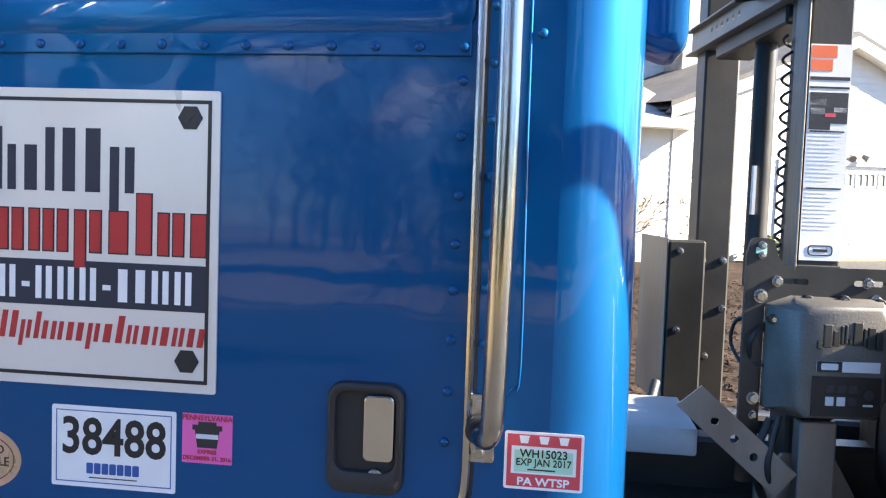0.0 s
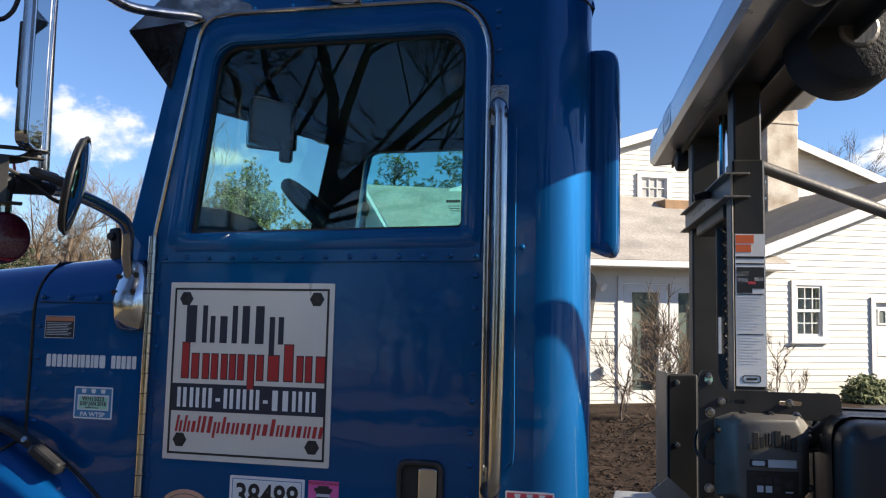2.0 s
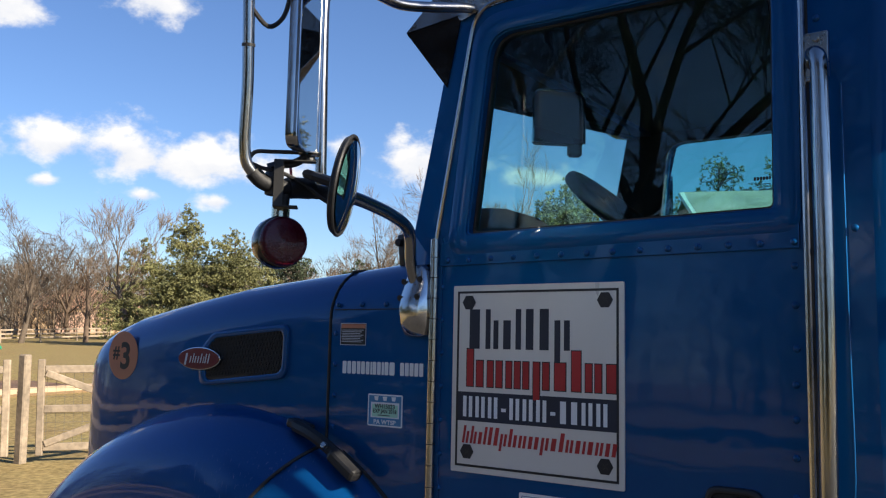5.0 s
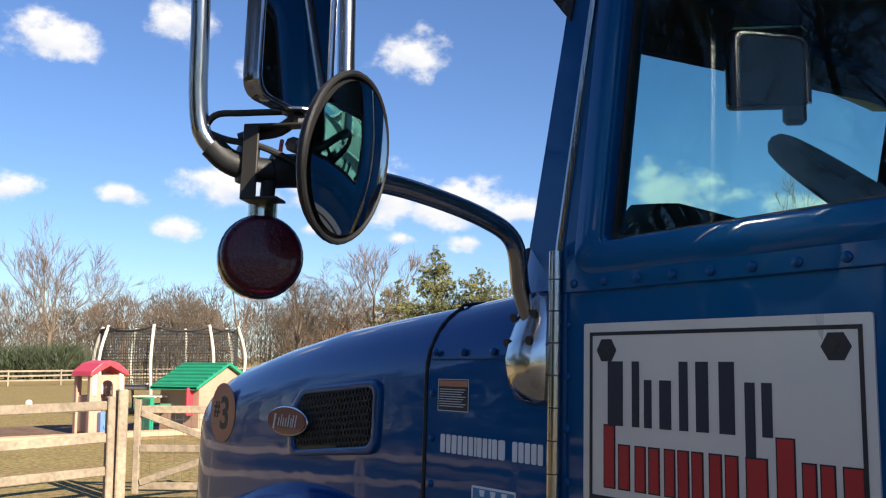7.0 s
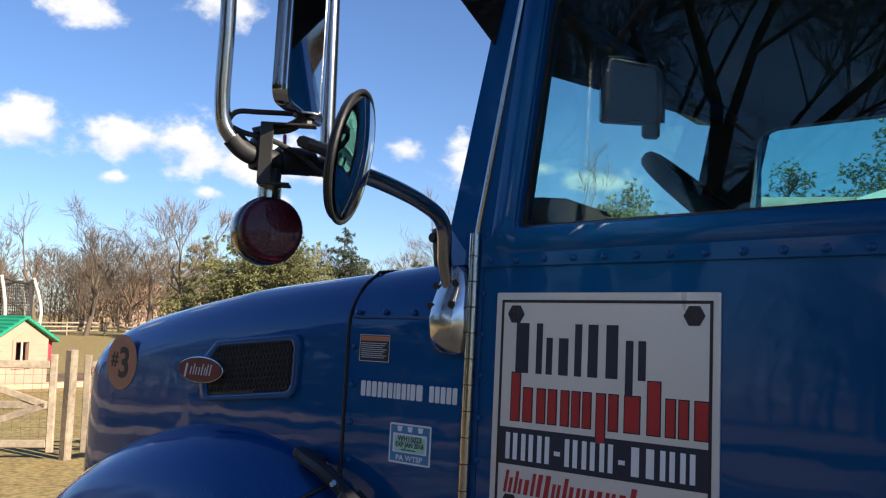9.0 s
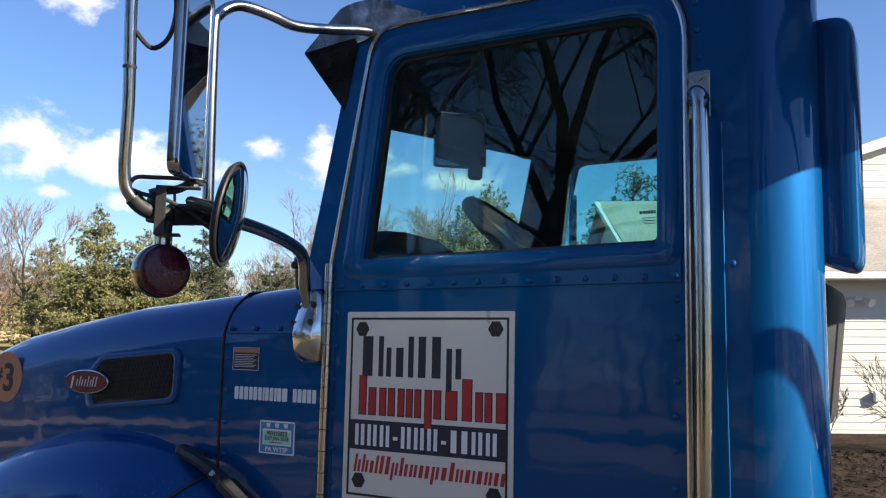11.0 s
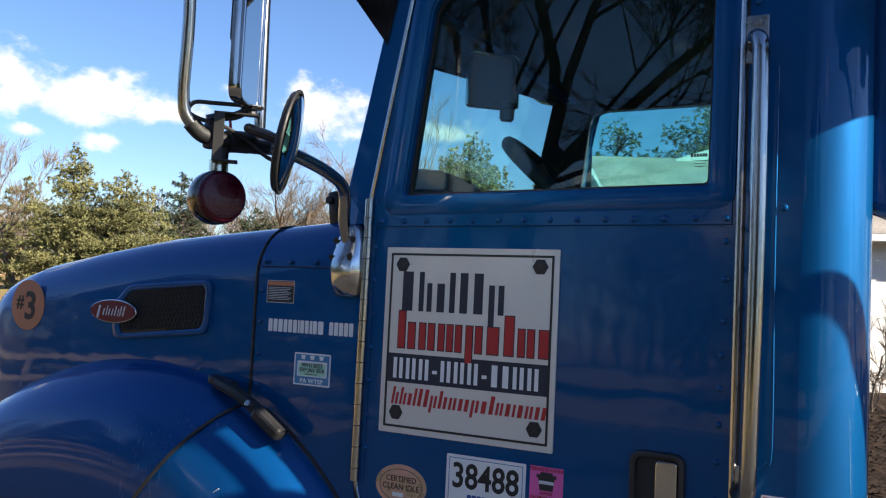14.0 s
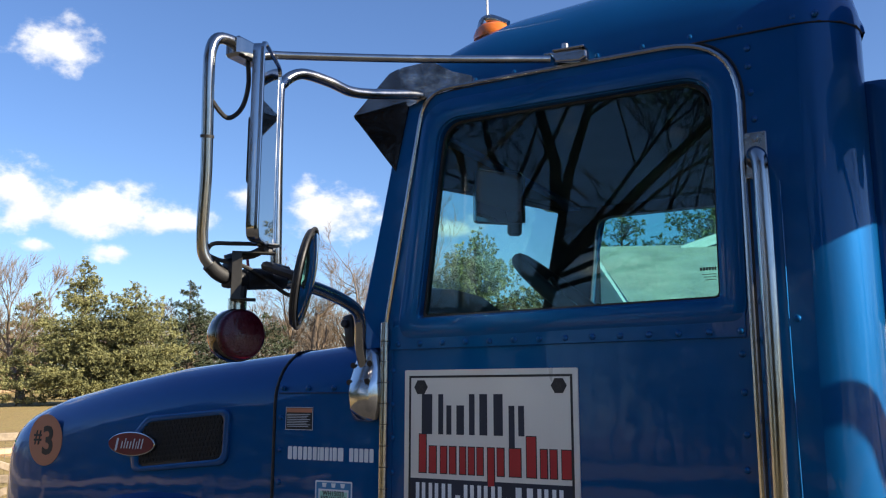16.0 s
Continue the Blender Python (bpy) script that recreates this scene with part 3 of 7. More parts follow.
lw = part("lower_roof", loft([[(-5.30, -0.42, 2.62), (1.72, -0.42, 2.62)], [(-5.30, -0.42, 2.72), (1.72, -0.42, 2.72)], [(-5.30, 4.15, 4.42), (1.72, 4.15, 4.42)], [(-5.30, 8.6, 2.75), (1.72, 8.6, 2.75)], [(-5.30, 8.6, 2.6), (1.72, 8.6, 2.6)]]), M["shingle"], house, "weathered grey-brown shingle roof")
for k in range(29):
    y = -0.42 + k * 0.158
    z = 2.728 + (y + 0.42) * 0.372
    part("shingle_course", moved(box(-5.31, 1.73, 0.0, 0.172, -0.004, 0.004), pose(0, y, z, 20.4, 0, 0)), M["shingle"], lw)
part("gutter", box(-5.31, 1.76, -0.52, -0.40, 2.60, 2.71, 0.012), M["trim"], house, "white eave gutter and fascia")
part("soffit", box(-5.25, 1.7, -0.42, 0.0, 2.60, 2.64), M["trim"], house)
part("gable_wall", moved(plate([(0.0, 0.0), (8.2, 0.0), (8.2, 2.75), (4.15, 4.35), (0.0, 2.75)], 0, 0.15), Matrix.Translation((-4.88, 0.0, 0)) @ Matrix.Rotation(radians(90), 4, "Z")), M["siding"], house)
for y0, z0, y1, z1 in ((-0.42, 2.66, 4.15, 4.38),):
    part("rake_board", tube([(-5.33, y0, z0), (-5.33, y1, z1)], 0.07, 4, 1), M["trim"], house)
lampf = part("flood_light", box(-2.0, -1.88, -0.1, -0.02, 2.28, 2.36, 0.01), M["trim"], house, "white twin-head wall flood light")
for dx in (-0.12, 0.12):
    part("lamp_head", moved(disc(0.045, 0.13, 12, 0.01, 0.07), pose(-1.94 + dx, -0.08, 2.3, 115, 0, dx * 200)), M["trim"], lampf)
part("meter_box", box(-1.75, -1.62, -0.1, -0.02, 0.75, 0.9, 0.01), M["trim"], house)

# garage wing: a gable end with a window and the wide garage door
APEX, EAVE_L = (5.17, 4.42), (1.34, 2.98)
def rakeline(u):
    return APEX[1] - abs(u - APEX[0]) * (APEX[1] - EAVE_L[1]) / (APEX[0] - EAVE_L[0]) - 0.08
GW, GD = (2.1, 2.66, 1.42, 2.36), (3.82, 8.6, -0.1, 2.06)
w = wall_slab("wall_garage", [(1.36, -0.1), (9.0, -0.1), (9.0, 2.9), APEX, (1.36, 2.9)], 0.0, 0.18, M["siding"], [rect(*GW), rect(GD[0], GD[1], 0.0, GD[3])])
siding(1.36, 9.0, 0.0, 4.4, 0.0, [(GW[0] - 0.09, GW[1] + 0.09, GW[2] - 0.09, GW[3] + 0.09), (GD[0] - 0.1, GD[1] + 0.1, -1, GD[3] + 0.1)], w, rakeline)
gw = part("garage_window", plate(rect(GW[0] - 0.09, GW[1] + 0.09, GW[2] - 0.09, GW[3] + 0.09), -0.04, 0.05, [rect(*GW)]), M["trim"], house, "white double-hung window with small panes")
part("window_sill", box(GW[0] - 0.12, GW[1] + 0.12, -0.07, 0.0, GW[2] - 0.13, GW[2] - 0.09, 0.006), M["trim"], gw)
mid = (GW[2] + GW[3]) / 2
for z0, z1, y in ((GW[2], mid + 0.02, 0.0), (mid - 0.02, GW[3], -0.02)):
    holes = []
    for i in range(3):
        for j in range(2):
            a, b = GW[0] + 0.04, GW[1] - 0.04
            s, h = (b - a) / 3, (z1 - z0 - 0.08) / 2
            holes.append(rect(a + s * i + 0.008, a + s * (i + 1) - 0.008, z0 + 0.04 + h * j + 0.008, z0 + 0.04 + h * (j + 1) - 0.008))
    part("sash", plate(rect(GW[0], GW[1], z0, z1), y, y + 0.02, holes), M["trim"], gw)
part("pane", box(GW[0], GW[1], 0.025, 0.03, GW[2], GW[3]), M["clear"], gw).visible_shadow = False
part("curtain", box(GW[0] - 0.05, GW[1] + 0.05, 0.16, 0.17, GW[2] - 0.05, GW[3] + 0.05), M["white_curtain"], gw)
gd = part("garage_door", box(GD[0], GD[1], 0.03, 0.08, -0.08, GD[3]), M["trim"], house, "white panelled garage door with a row of arched lights")
for k in range(4):
    z0 = -0.08 + k * 0.535
    for i in range(8):
        a = GD[0] + 0.05 + i * 0.59
        if k == 3:
            lite = part("door_light", plate(rect(a + 0.04, a + 0.55, z0 + 0.12, z0 + 0.42), 0.008, 0.03, [rounded(rect(a + 0.06 + 0.16 * j, a + 0.20 + 0.16 * j, z0 + 0.15, z0 + 0.38), [0, 0, 0.04, 0.04], 4) for j in range(3)]), M["trim"], gd)
            part("light_pane", box(a + 0.05, a + 0.54, 0.024, 0.029, z0 + 0.13, z0 + 0.41), M["curtain"], lite)
        else:
            part("door_panel", plate(rect(a, a + 0.55, z0 + 0.06, z0 + 0.48), 0.01, 0.03, bevel=0.012), M["trim"], gd)
part("door_frame", plate([(GD[0] - 0.1, -0.1), (GD[0], -0.1), (GD[0], GD[3]), (GD[1], GD[3]), (GD[1], -0.1), (GD[1] + 0.1, -0.1), (GD[1] + 0.1, GD[3] + 0.1), (GD[0] - 0.1, GD[3] + 0.1)], -0.04, 0.03), M["trim"], gd)
lampf = part("garage_light", box(5.5, 5.62, -0.1, -0.02, 2.2, 2.28, 0.01), M["bare_steel"], house, "grey twin-head flood light over the garage door")
for dx in (-0.14, 0.14):
    part("lamp_head", moved(disc(0.045, 0.14, 12, 0.01, 0.075), pose(5.56 + dx, -0.08, 2.26, 120, 0, dx * 200)), M["bare_steel"], lampf)
for s in (-1, 1):
    u_e = APEX[0] + s * (APEX[0] - EAVE_L[0] + 0.25)
    z_e = EAVE_L[1] - 0.06
    slab = [[(u_e, y, z_e + h), (APEX[0], y, APEX[1] + h)] for y, h in ((-0.28, 0.02), (-0.28, 0.16), (9.0, 0.16), (9.0, 0.02), (-0.28, 0.02))]
    part("garage_roof", loft(slab), M["shingle_dark"], house, "dark shingle roof of the garage wing")
    part("rake_board", loft([[(u_e, -0.31, z_e - 0.14), (APEX[0], -0.31, APEX[1] - 0.14)], [(u_e, -0.31, z_e + 0.06), (APEX[0], -0.31, APEX[1] + 0.06)], [(u_e, -0.27, z_e + 0.06), (APEX[0], -0.27, APEX[1] + 0.06)], [(u_e, -0.0, z_e - 0.12), (APEX[0], -0.0, APEX[1] - 0.12)], [(u_e, -0.31, z_e - 0.14), (APEX[0], -0.31, APEX[1] - 0.14)]]), M["trim"], house)
part("side_wall", box(8.85, 9.0, 0.18, 9.0, -0.1, 2.95), M["siding"], house)
part("corner_post", box(1.33, 1.42, -0.03, 0.0, 0.0, 2.95), M["trim"], house)

# tall main block behind, with chimney
TOP = (3.2, 6.55)
def mainline(u):
    return TOP[1] - abs(u - TOP[0]) * 0.33 - 0.06
w = wall_slab("wall_main", [(-3.2, 3.2), (9.6, 3.2), (9.6, mainline(9.6)), TOP, (-3.2, mainline(-3.2))], 4.2, 4.4, M["siding"], [rect(1.12, 1.78, 4.2, 4.9)])
siding(-3.2, 9.6, 4.0, 6.5, 4.2, [(1.02, 1.88, 4.1, 5.0)], w, mainline)
uw = part("upper_window", plate(rect(1.03, 1.87, 4.1, 4.99), 4.15, 4.24, [rect(1.12, 1.78, 4.2, 4.9)]), M["trim"], house, "white upstairs window with small panes")
holes = [rect(1.15 + 0.2 * i, 1.33 + 0.2 * i, 4.23 + 0.22 * j, 4.43 + 0.22 * j) for i in range(3) for j in range(3)]
part("sash", plate(rect(1.12, 1.78, 4.2, 4.9), 4.18, 4.2, holes), M["trim"], uw)
part("pane", box(1.12, 1.78, 4.205, 4.21, 4.2, 4.9), M["white_curtain"], uw)
for s in (-1, 1):
    u_e = TOP[0] + s * 6.7
    z_e = TOP[1] - 6.7 * 0.33
    part("main_roof", loft([[(u_e, y, z_e + h), (TOP[0], y, TOP[1] + h)] for y, h in ((3.95, -0.1), (3.95, 0.05), (13.5, 0.05), (13.5, -0.1), (3.95, -0.1))]), M["shingle"], house)
    part("rake_board", loft([[(u_e, 3.93, z_e - 0.16), (TOP[0], 3.93, TOP[1] - 0.16)], [(u_e, 3.93, z_e + 0.04), (TOP[0], 3.93, TOP[1] + 0.04)], [(u_e, 4.2, z_e + 0.0), (TOP[0], 4.2, TOP[1] + 0.0)], [(u_e, 4.2, z_e - 0.14), (TOP[0], 4.2, TOP[1] - 0.14)]]), M["trim"], house)
ch = part("chimney", box(3.96, 4.80, 3.5, 4.18, 2.8, 6.82, 0.02), M["stucco"], house, "stained stucco chimney with a brick cap")
part("chimney_cap", box(3.92, 4.84, 3.46, 4.22, 6.82, 6.98, 0.015), M["brick"], ch)
part("chimney_band", box(3.94, 4.82, 3.48, 4.2, 6.2, 6.26, 0.01), M["stucco"], ch)
solid("roof_box", box(1.2, 1.95, 3.2, 3.8, 4.05, 4.28, 0.02), M["cardboard"], "brown vent box standing on the lower roof", "vent box", m=HOUSE)

# ---- trees ----
def limb_tree(name, x, y, h, seed, material, label, spread_=0.62, levels=5, trunk=0.03, lean=(0, 0), fork=0.28, kids=(3, 4), droop=0.0, z0=-0.05, group="bare trees", bole=0.55, limb=0.95, arms=()):
    """A leafless tree: tapered trunk, limbs and ever finer twigs, in one bark mesh each for trunk and crown."""
    r = random.Random(seed)
    tv, tf, cv, cf = [], [], [], []

    def stick(v, f, pts, r0, r1, seg):
        base = len(v)
        side = None
        for i, p in enumerate(pts):
            d = (pts[min(i + 1, len(pts) - 1)] - pts[max(i - 1, 0)]).normalized()
            if side is None:
                side = d.orthogonal().normalized()
            side = (side - d * side.dot(d)).normalized()
            up = d.cross(side)
            rad = r0 + (r1 - r0) * i / (len(pts) - 1)
            v += [tuple(p + (side * math.cos(a) + up * math.sin(a)) * rad) for a in (2 * math.pi * k / seg for k in range(seg))]
        for i in range(len(pts) - 1):
            for k in range(seg):
                a, b = base + i * seg + k, base + i * seg + (k + 1) % seg
                f.append((a, b, b + seg, a + seg))

    def grow(p, d, length, rad, level):
        n = 4 if level < 3 else 3
        pts, q, dd = [p], p, d.copy()
        for i in range(n):
            dd = (dd + Vector((r.gauss(0, 0.13), r.gauss(0, 0.13), r.gauss(0.05 - droop, 0.1)))).normalized()
            q = q + dd * length / n
            pts.append(q)
        tip = rad * (0.55 if level == 0 else 0.4)
        seg = 8 if level == 0 else 5 if level < 3 else 3
        stick(tv if level == 0 else cv, tf if level == 0 else cf, pts, rad, tip, seg)
        if level >= levels:
            return
        if level == 0 and arms:
            for k, (ax, ay, az, reach, *thin) in enumerate(arms):
                at = pts[-2].lerp(pts[-1], 0.25 + 0.75 * k / len(arms))
                grow(at, Vector((ax, ay, az)).normalized(), reach, rad * (0.16 + 0.035 * reach) * (thin[0] if thin else 1.0), 1)
            return
        for i in range(r.randint(*kids) + (2 if level == 0 else 1 if level > 2 else 0)):
            s = r.uniform(fork if level == 0 else 0.25, 1.0)
            k = min(int(s * n), n - 1)
            at = pts[k].lerp(pts[k + 1], s * n - k)
            turn = r.uniform(0, 2 * math.pi)
            side = dd.orthogonal().normalized()
            side.rotate(Matrix.Rotation(turn, 3, dd))
            lean_out = spread_ * r.uniform(0.7, 1.3)
            nd = (dd * math.cos(lean_out) + side * math.sin(lean_out)).normalized()
            grow(at, nd, length * r.uniform(0.5, 0.75) * (1.0 if level else limb), max(rad * r.uniform(0.4, 0.62) * (1 - 0.3 * s), 0.004 + h * (0.0003 if h < 7 or group == "shade trees" else 0.0006)), level + 1)

    grow(Vector((0, 0, z0)), Vector((lean[0], lean[1], 1)).normalized(), h * bole, h * trunk, 0)
    root = thing(name, Matrix.Translation((x, y, 0)), label, "tree", group)
    for nm, v, f in (("trunk", tv, tf), ("crown", cv, cf)):
        me = bpy.data.meshes.new("m")
        me.from_pydata(v, [], f)
        me.materials.append(material)
        me.shade_smooth()
        part(nm, me, None, root)
    return root


def needle_tree(name, x, y, h, width, seed, material, label, dense=1.0, bare=0.05, group="evergreens", shape=0.8, clump=0.24, full=1.0, blades=10):
    """An evergreen: trunk with whorls of fanned boughs, each carrying many tufts of needles; ragged outline with gaps."""
    r = random.Random(seed)
    root = thing(name, Matrix.Translation((x, y, 0)), label, "tree", group)
    part("trunk", tube([(0, 0, -0.1), (0.02 * h * r.uniform(-1, 1), 0, h * 0.5), (0, 0, h * 0.97)], h * 0.02, 7, 3, r1=0.02), M["bark"], root)
    v, f, bv, bf = [], [], [], []
    whorls = int(h / 0.42)
    for i in range(whorls):
        t = bare + (1 - bare) * (i + r.random()) / whorls
        for j in range(6 if t < 0.8 else 4):
            reach = width * min(1.0, (1 - t) * 1.35) ** shape * r.uniform(0.62, 1.12) + 0.12
            a = j * 1.05 + i * 0.7 + r.uniform(-0.4, 0.4)
            d = Vector((math.cos(a), math.sin(a), r.uniform(-0.05, 0.25) + 0.5 * t * t))
            side = Vector((-d.y, d.x, 0))
            z = h * t + r.uniform(-0.15, 0.15)
            steps = max(2, int(reach / 0.3 * dense))
            for k in range(steps):
                q = (k + 0.7) / steps
                if q < 0.3 and reach > 1.2 and full < 1.5:
                    continue
                for _ in range(int((2 + int(3 * q * min(reach, 2.5) * 0.9)) * full)):
                    c = Vector((0, 0, z)) + d * reach * q + side * r.uniform(-0.42, 0.42) * reach * q + Vector((0, 0, r.gauss(0, 0.09 if full < 1.5 else 0.17) - 0.09 * reach * q * q + 0.05 * reach * q ** 4))
                    for _ in range(blades):
                        u = Vector((d.x * 0.5 + r.gauss(0, 0.7), d.y * 0.5 + r.gauss(0, 0.7), r.gauss(0.35, 0.55))).normalized()
                        wv = u.orthogonal().normalized()
                        wv.rotate(Matrix.Rotation(r.uniform(0, 6.3), 3, u))
                        ln, wd = clump * r.uniform(0.6, 1.2), clump * r.uniform(0.08, 0.16)
                        b = len(v)
                        v += [tuple(c), tuple(c + u * ln * 0.5 + wv * wd), tuple(c + u * ln), tuple(c + u * ln * 0.5 - wv * wd)]
                        f.append((b, b + 1, b + 2, b + 3))
            b = len(bv)
            e = Vector((0, 0, z)) + d * reach * 0.9
            bv += [(0.03, 0, z), (-0.03, 0, z + 0.04), tuple(e), (0, 0.04, z - 0.03)]
            bf += [(b, b + 1, b + 2), (b, b + 2, b + 3)]
    for nm, vv, ff, mt in (("crown", v, f, material), ("branch_frame", bv, bf, M["bark"])):
        me = bpy.data.meshes.new("m")
        me.from_pydata(vv, [], ff)
        me.materials.append(mt)
        part(nm, me, None, root)
    return root


PALE, BROWN = "leafless tree with pale tan branches", "leafless tree with a dense brown crown"
limb_tree("bare_tree", -70.2, 16.0, 12.6, 11, M["bark_pale"], "wide round-crowned leafless shade tree on the far lawn", 0.40, 5, 0.020, kids=(3, 4), droop=-0.03, bole=0.30,
          arms=((-0.9, 0.1, 0.55, 3.4, 0.7), (0.2, 0.9, 0.6, 3.6, 0.7), (-0.1, -0.95, 0.6, 3.6, 0.7), (-0.5, 0.4, 0.9, 4.2, 0.8), (0.3, -0.6, 0.9, 4.2, 0.8), (0.1, 0.55, 0.95, 4.3, 0.8), (0.0, -0.15, 1.0, 4.8, 0.9), (0.4, 0.1, 1.0, 4.4, 0.8), (0.1, -0.85, 0.75, 3.8, 0.7)))
limb_tree("bare_tree", -48.9, 32.5, 11.6, 5, M["bark_pale"], "tall open leafless tree beside the pines", 0.42, 5, 0.021, kids=(3, 4), droop=-0.06, bole=0.34,
          arms=((-0.5, -0.5, 0.55, 2.5), (0.6, 0.5, 0.6, 2.6), (-0.35, -0.3, 0.9, 3.2), (0.35, 0.3, 0.95, 3.5), (0.0, 0.1, 1.0, 3.7), (0.15, -0.3, 0.95, 3.3)))
for i, (x, y, h, d) in enumerate(((-58.3, 26.4, 8.4, 0), (-56.9, 29.4, 8.6, 1), (-55.0, 33.0, 8.0, 0), (-61, 22.5, 8.0, 1), (-64.4, 37.4, 8.8, 0), (-71, 35.5, 7.2, 1), (-76, 23.1, 8.5, 0), (-72, 28.5, 7.8, 1), (-80, 5.5, 7.0, 0), (-84, 12.0, 7.6, 1))):
    limb_tree("bare_tree", x, y, h, 20 + i, M["bark" if d else "twig_red"], BROWN, 0.55, 5, 0.024, fork=0.2)
for i, (x, y, h) in enumerate(((-36.4, 45.7, 11.0), (-34.0, 47.5, 11.4), (-30.0, 47.0, 10.0), (-40.5, 47.0, 10.0), (-21.2, 37.7, 9.6), (-24.5, 39.5, 8.8), (7.6, 37.5, 8.2), (10.5, 40.0, 7.4))):
    limb_tree("bare_tree", x, y, h, 40 + i, M["bark_pale"], PALE, 0.42, 5, 0.02, fork=0.25)
needle_tree("pine_tree", -42.9, 32.0, 8.2, 2.8, 1, M["needle"], "full green pine with a ragged outline", 1.1, clump=0.2, full=1.9, blades=11)
needle_tree("pine_tree", -40.6, 33.8, 6.8, 3.5, 2, M["needle"], "full yellow-green pine with a ragged outline", 1.1, clump=0.2, full=1.9, blades=11)
needle_tree("pine_tree", -45.9, 30.0, 3.2, 1.3, 7, M["needle"], "low pine at the wood's edge")
needle_tree("spruce_tree", -42.6, 40.1, 7.6, 3.0, 3, M["needle_dark"], "dark spruce at the wood's edge")
needle_tree("spruce_tree", -38.0, 42.5, 5.2, 2.8, 4, M["needle_dark"], "dark spruce at the wood's edge")
needle_tree("pine_tree", -17.9, 33.8, 7.9, 3.6, 5, M["needle"], "broad green pine behind the yard", 1.1, clump=0.19, full=1.8, blades=10)
needle_tree("pine_tree", -14.8, 35.8, 6.0, 3.2, 6, M["needle"], "broad green pine behind the yard", 1.1, clump=0.16, full=1.9, blades=12)
needle_tree("pine_tree", -9.8, 30.7, 7.6, 3.2, 8, M["needle"], "green pine showing over the house roof", 1.2, clump=0.12, full=1.9, blades=12)
needle_tree("pine_tree", -6.2, 30.3, 8.6, 3.6, 9, M["needle"], "green pine showing over the house roof", 1.2, clump=0.12, full=1.9, blades=12)
needle_tree("pine_tree", -60.0, 41.0, 8.0, 3.6, 12, M["needle"], "full green pine with a ragged outline", 0.8)

# far woods all round, as uneven clumps of twigs
def woods(name, spots, material, label, hmin, hmax, seed):
    r = random.Random(seed)
    v, f = [], []
    for x, y in spots:
        h, wd = r.uniform(hmin, hmax), r.uniform(1.6, 3.2)
        for _ in range(380):
            a, q = r.uniform(0, 6.3), r.random() ** 0.6
            z = h * (0.08 + 0.92 * r.random() ** 0.8)
            rad = wd * q * math.sin(min(math.pi, math.pi * (0.15 + 0.8 * z / h))) ** 0.7
            c = Vector((x + math.cos(a) * rad, y + math.sin(a) * rad, z))
            u = Vector((r.gauss(math.cos(a) * 0.4, 0.3), r.gauss(math.sin(a) * 0.4, 0.3), r.uniform(0.4, 1.0))).normalized()
            s = u.orthogonal().normalized()
            s.rotate(Matrix.Rotation(r.uniform(0, 6.3), 3, u))
            ln, t = r.uniform(0.5, 1.3), r.uniform(0.016, 0.045)
            b = len(v)
            v += [tuple(c - s * t), tuple(c + s * t), tuple(c + u * ln)]
            f.append((b, b + 1, b + 2))
        b = len(v)
        v += [(x - 0.12, y, 0), (x + 0.12, y, 0), (x, y + 0.1, h * 0.7), (x, y - 0.12, 0), (x, y + 0.12, 0), (x + 0.05, y, h * 0.7)]
        f += [(b, b + 1, b + 2), (b + 3, b + 4, b + 5)]
    me = bpy.data.meshes.new("m")
    me.from_pydata(v, [], f)
    me.materials.append(material)
    tagged(new(name, me), label, "woods", kind="stuff")


rw = random.Random(8)
def ring(d0, d1, a0, a1, n):
    out = []
    for _ in range(n):
        a, d = radians(rw.uniform(a0, a1)), rw.uniform(d0, d1)
        out.append((math.cos(a) * d, math.sin(a) * d))
    return out
woods("far_woods", ring(78, 110, 95, 186, 230), M["bark"], "brown leafless woods along the skyline", 5.0, 8.5, 1)
woods("far_woods", ring(88, 120, 95, 186, 130), M["twig_red"], "reddish leafless woods along the skyline", 5.0, 8.0, 2)
woods("far_woods", ring(45, 80, 190, 355, 240), M["bark_dark"], "dark leafless woods across the road", 6.0, 12.0, 3)
woods("far_woods", ring(60, 100, 0, 95, 120), M["bark"], "brown leafless woods behind the house", 5.0, 9.0, 4)

# shade trees on the near side of the drive; the cab's glass mirrors them
limb_tree("shade_tree", -5.45, -10.4, 12.0, 77, M["bark_dark"], "big dark-barked shade tree, many limbs fanning from a low fork", 0.66, 6, 0.029, fork=0.2, kids=(4, 4), group="shade trees", bole=0.40,
          arms=((1.0, 0.1, 0.10, 4.2, 0.45), (-0.8, 0.1, 0.45, 4.0, 0.5), (1.0, -0.1, 0.30, 4.4, 0.45), (0.80, 0.0, 0.85, 5.0, 1.0), (-0.35, 0.1, 1.0, 5.0, 0.8), (0.95, 0.2, 0.55, 4.4, 0.4), (1.0, 0.3, 0.05, 4.6, 0.35), (1.0, -0.3, 0.42, 4.8, 0.35), (0.36, 0.1, 1.0, 5.2, 0.9), (-0.08, 0.0, 1.0, 5.6, 1.0)))
limb_tree("shade_tree", -9.5, -13.0, 14.0, 78, M["bark_dark"], "big dark-barked leafless shade tree", 0.6, 5, 0.026, fork=0.25, group="shade trees")
# unseen tree added in the sun's path, to dapple light on fender and corner
limb_tree("shade_tree", 26.0, 1.5, 15.5, 81, M["bark_dark"], "unseen leafless tree added behind the truck to dapple the sunlight", 0.5, 4, 0.012, fork=0.3, group="shade trees")
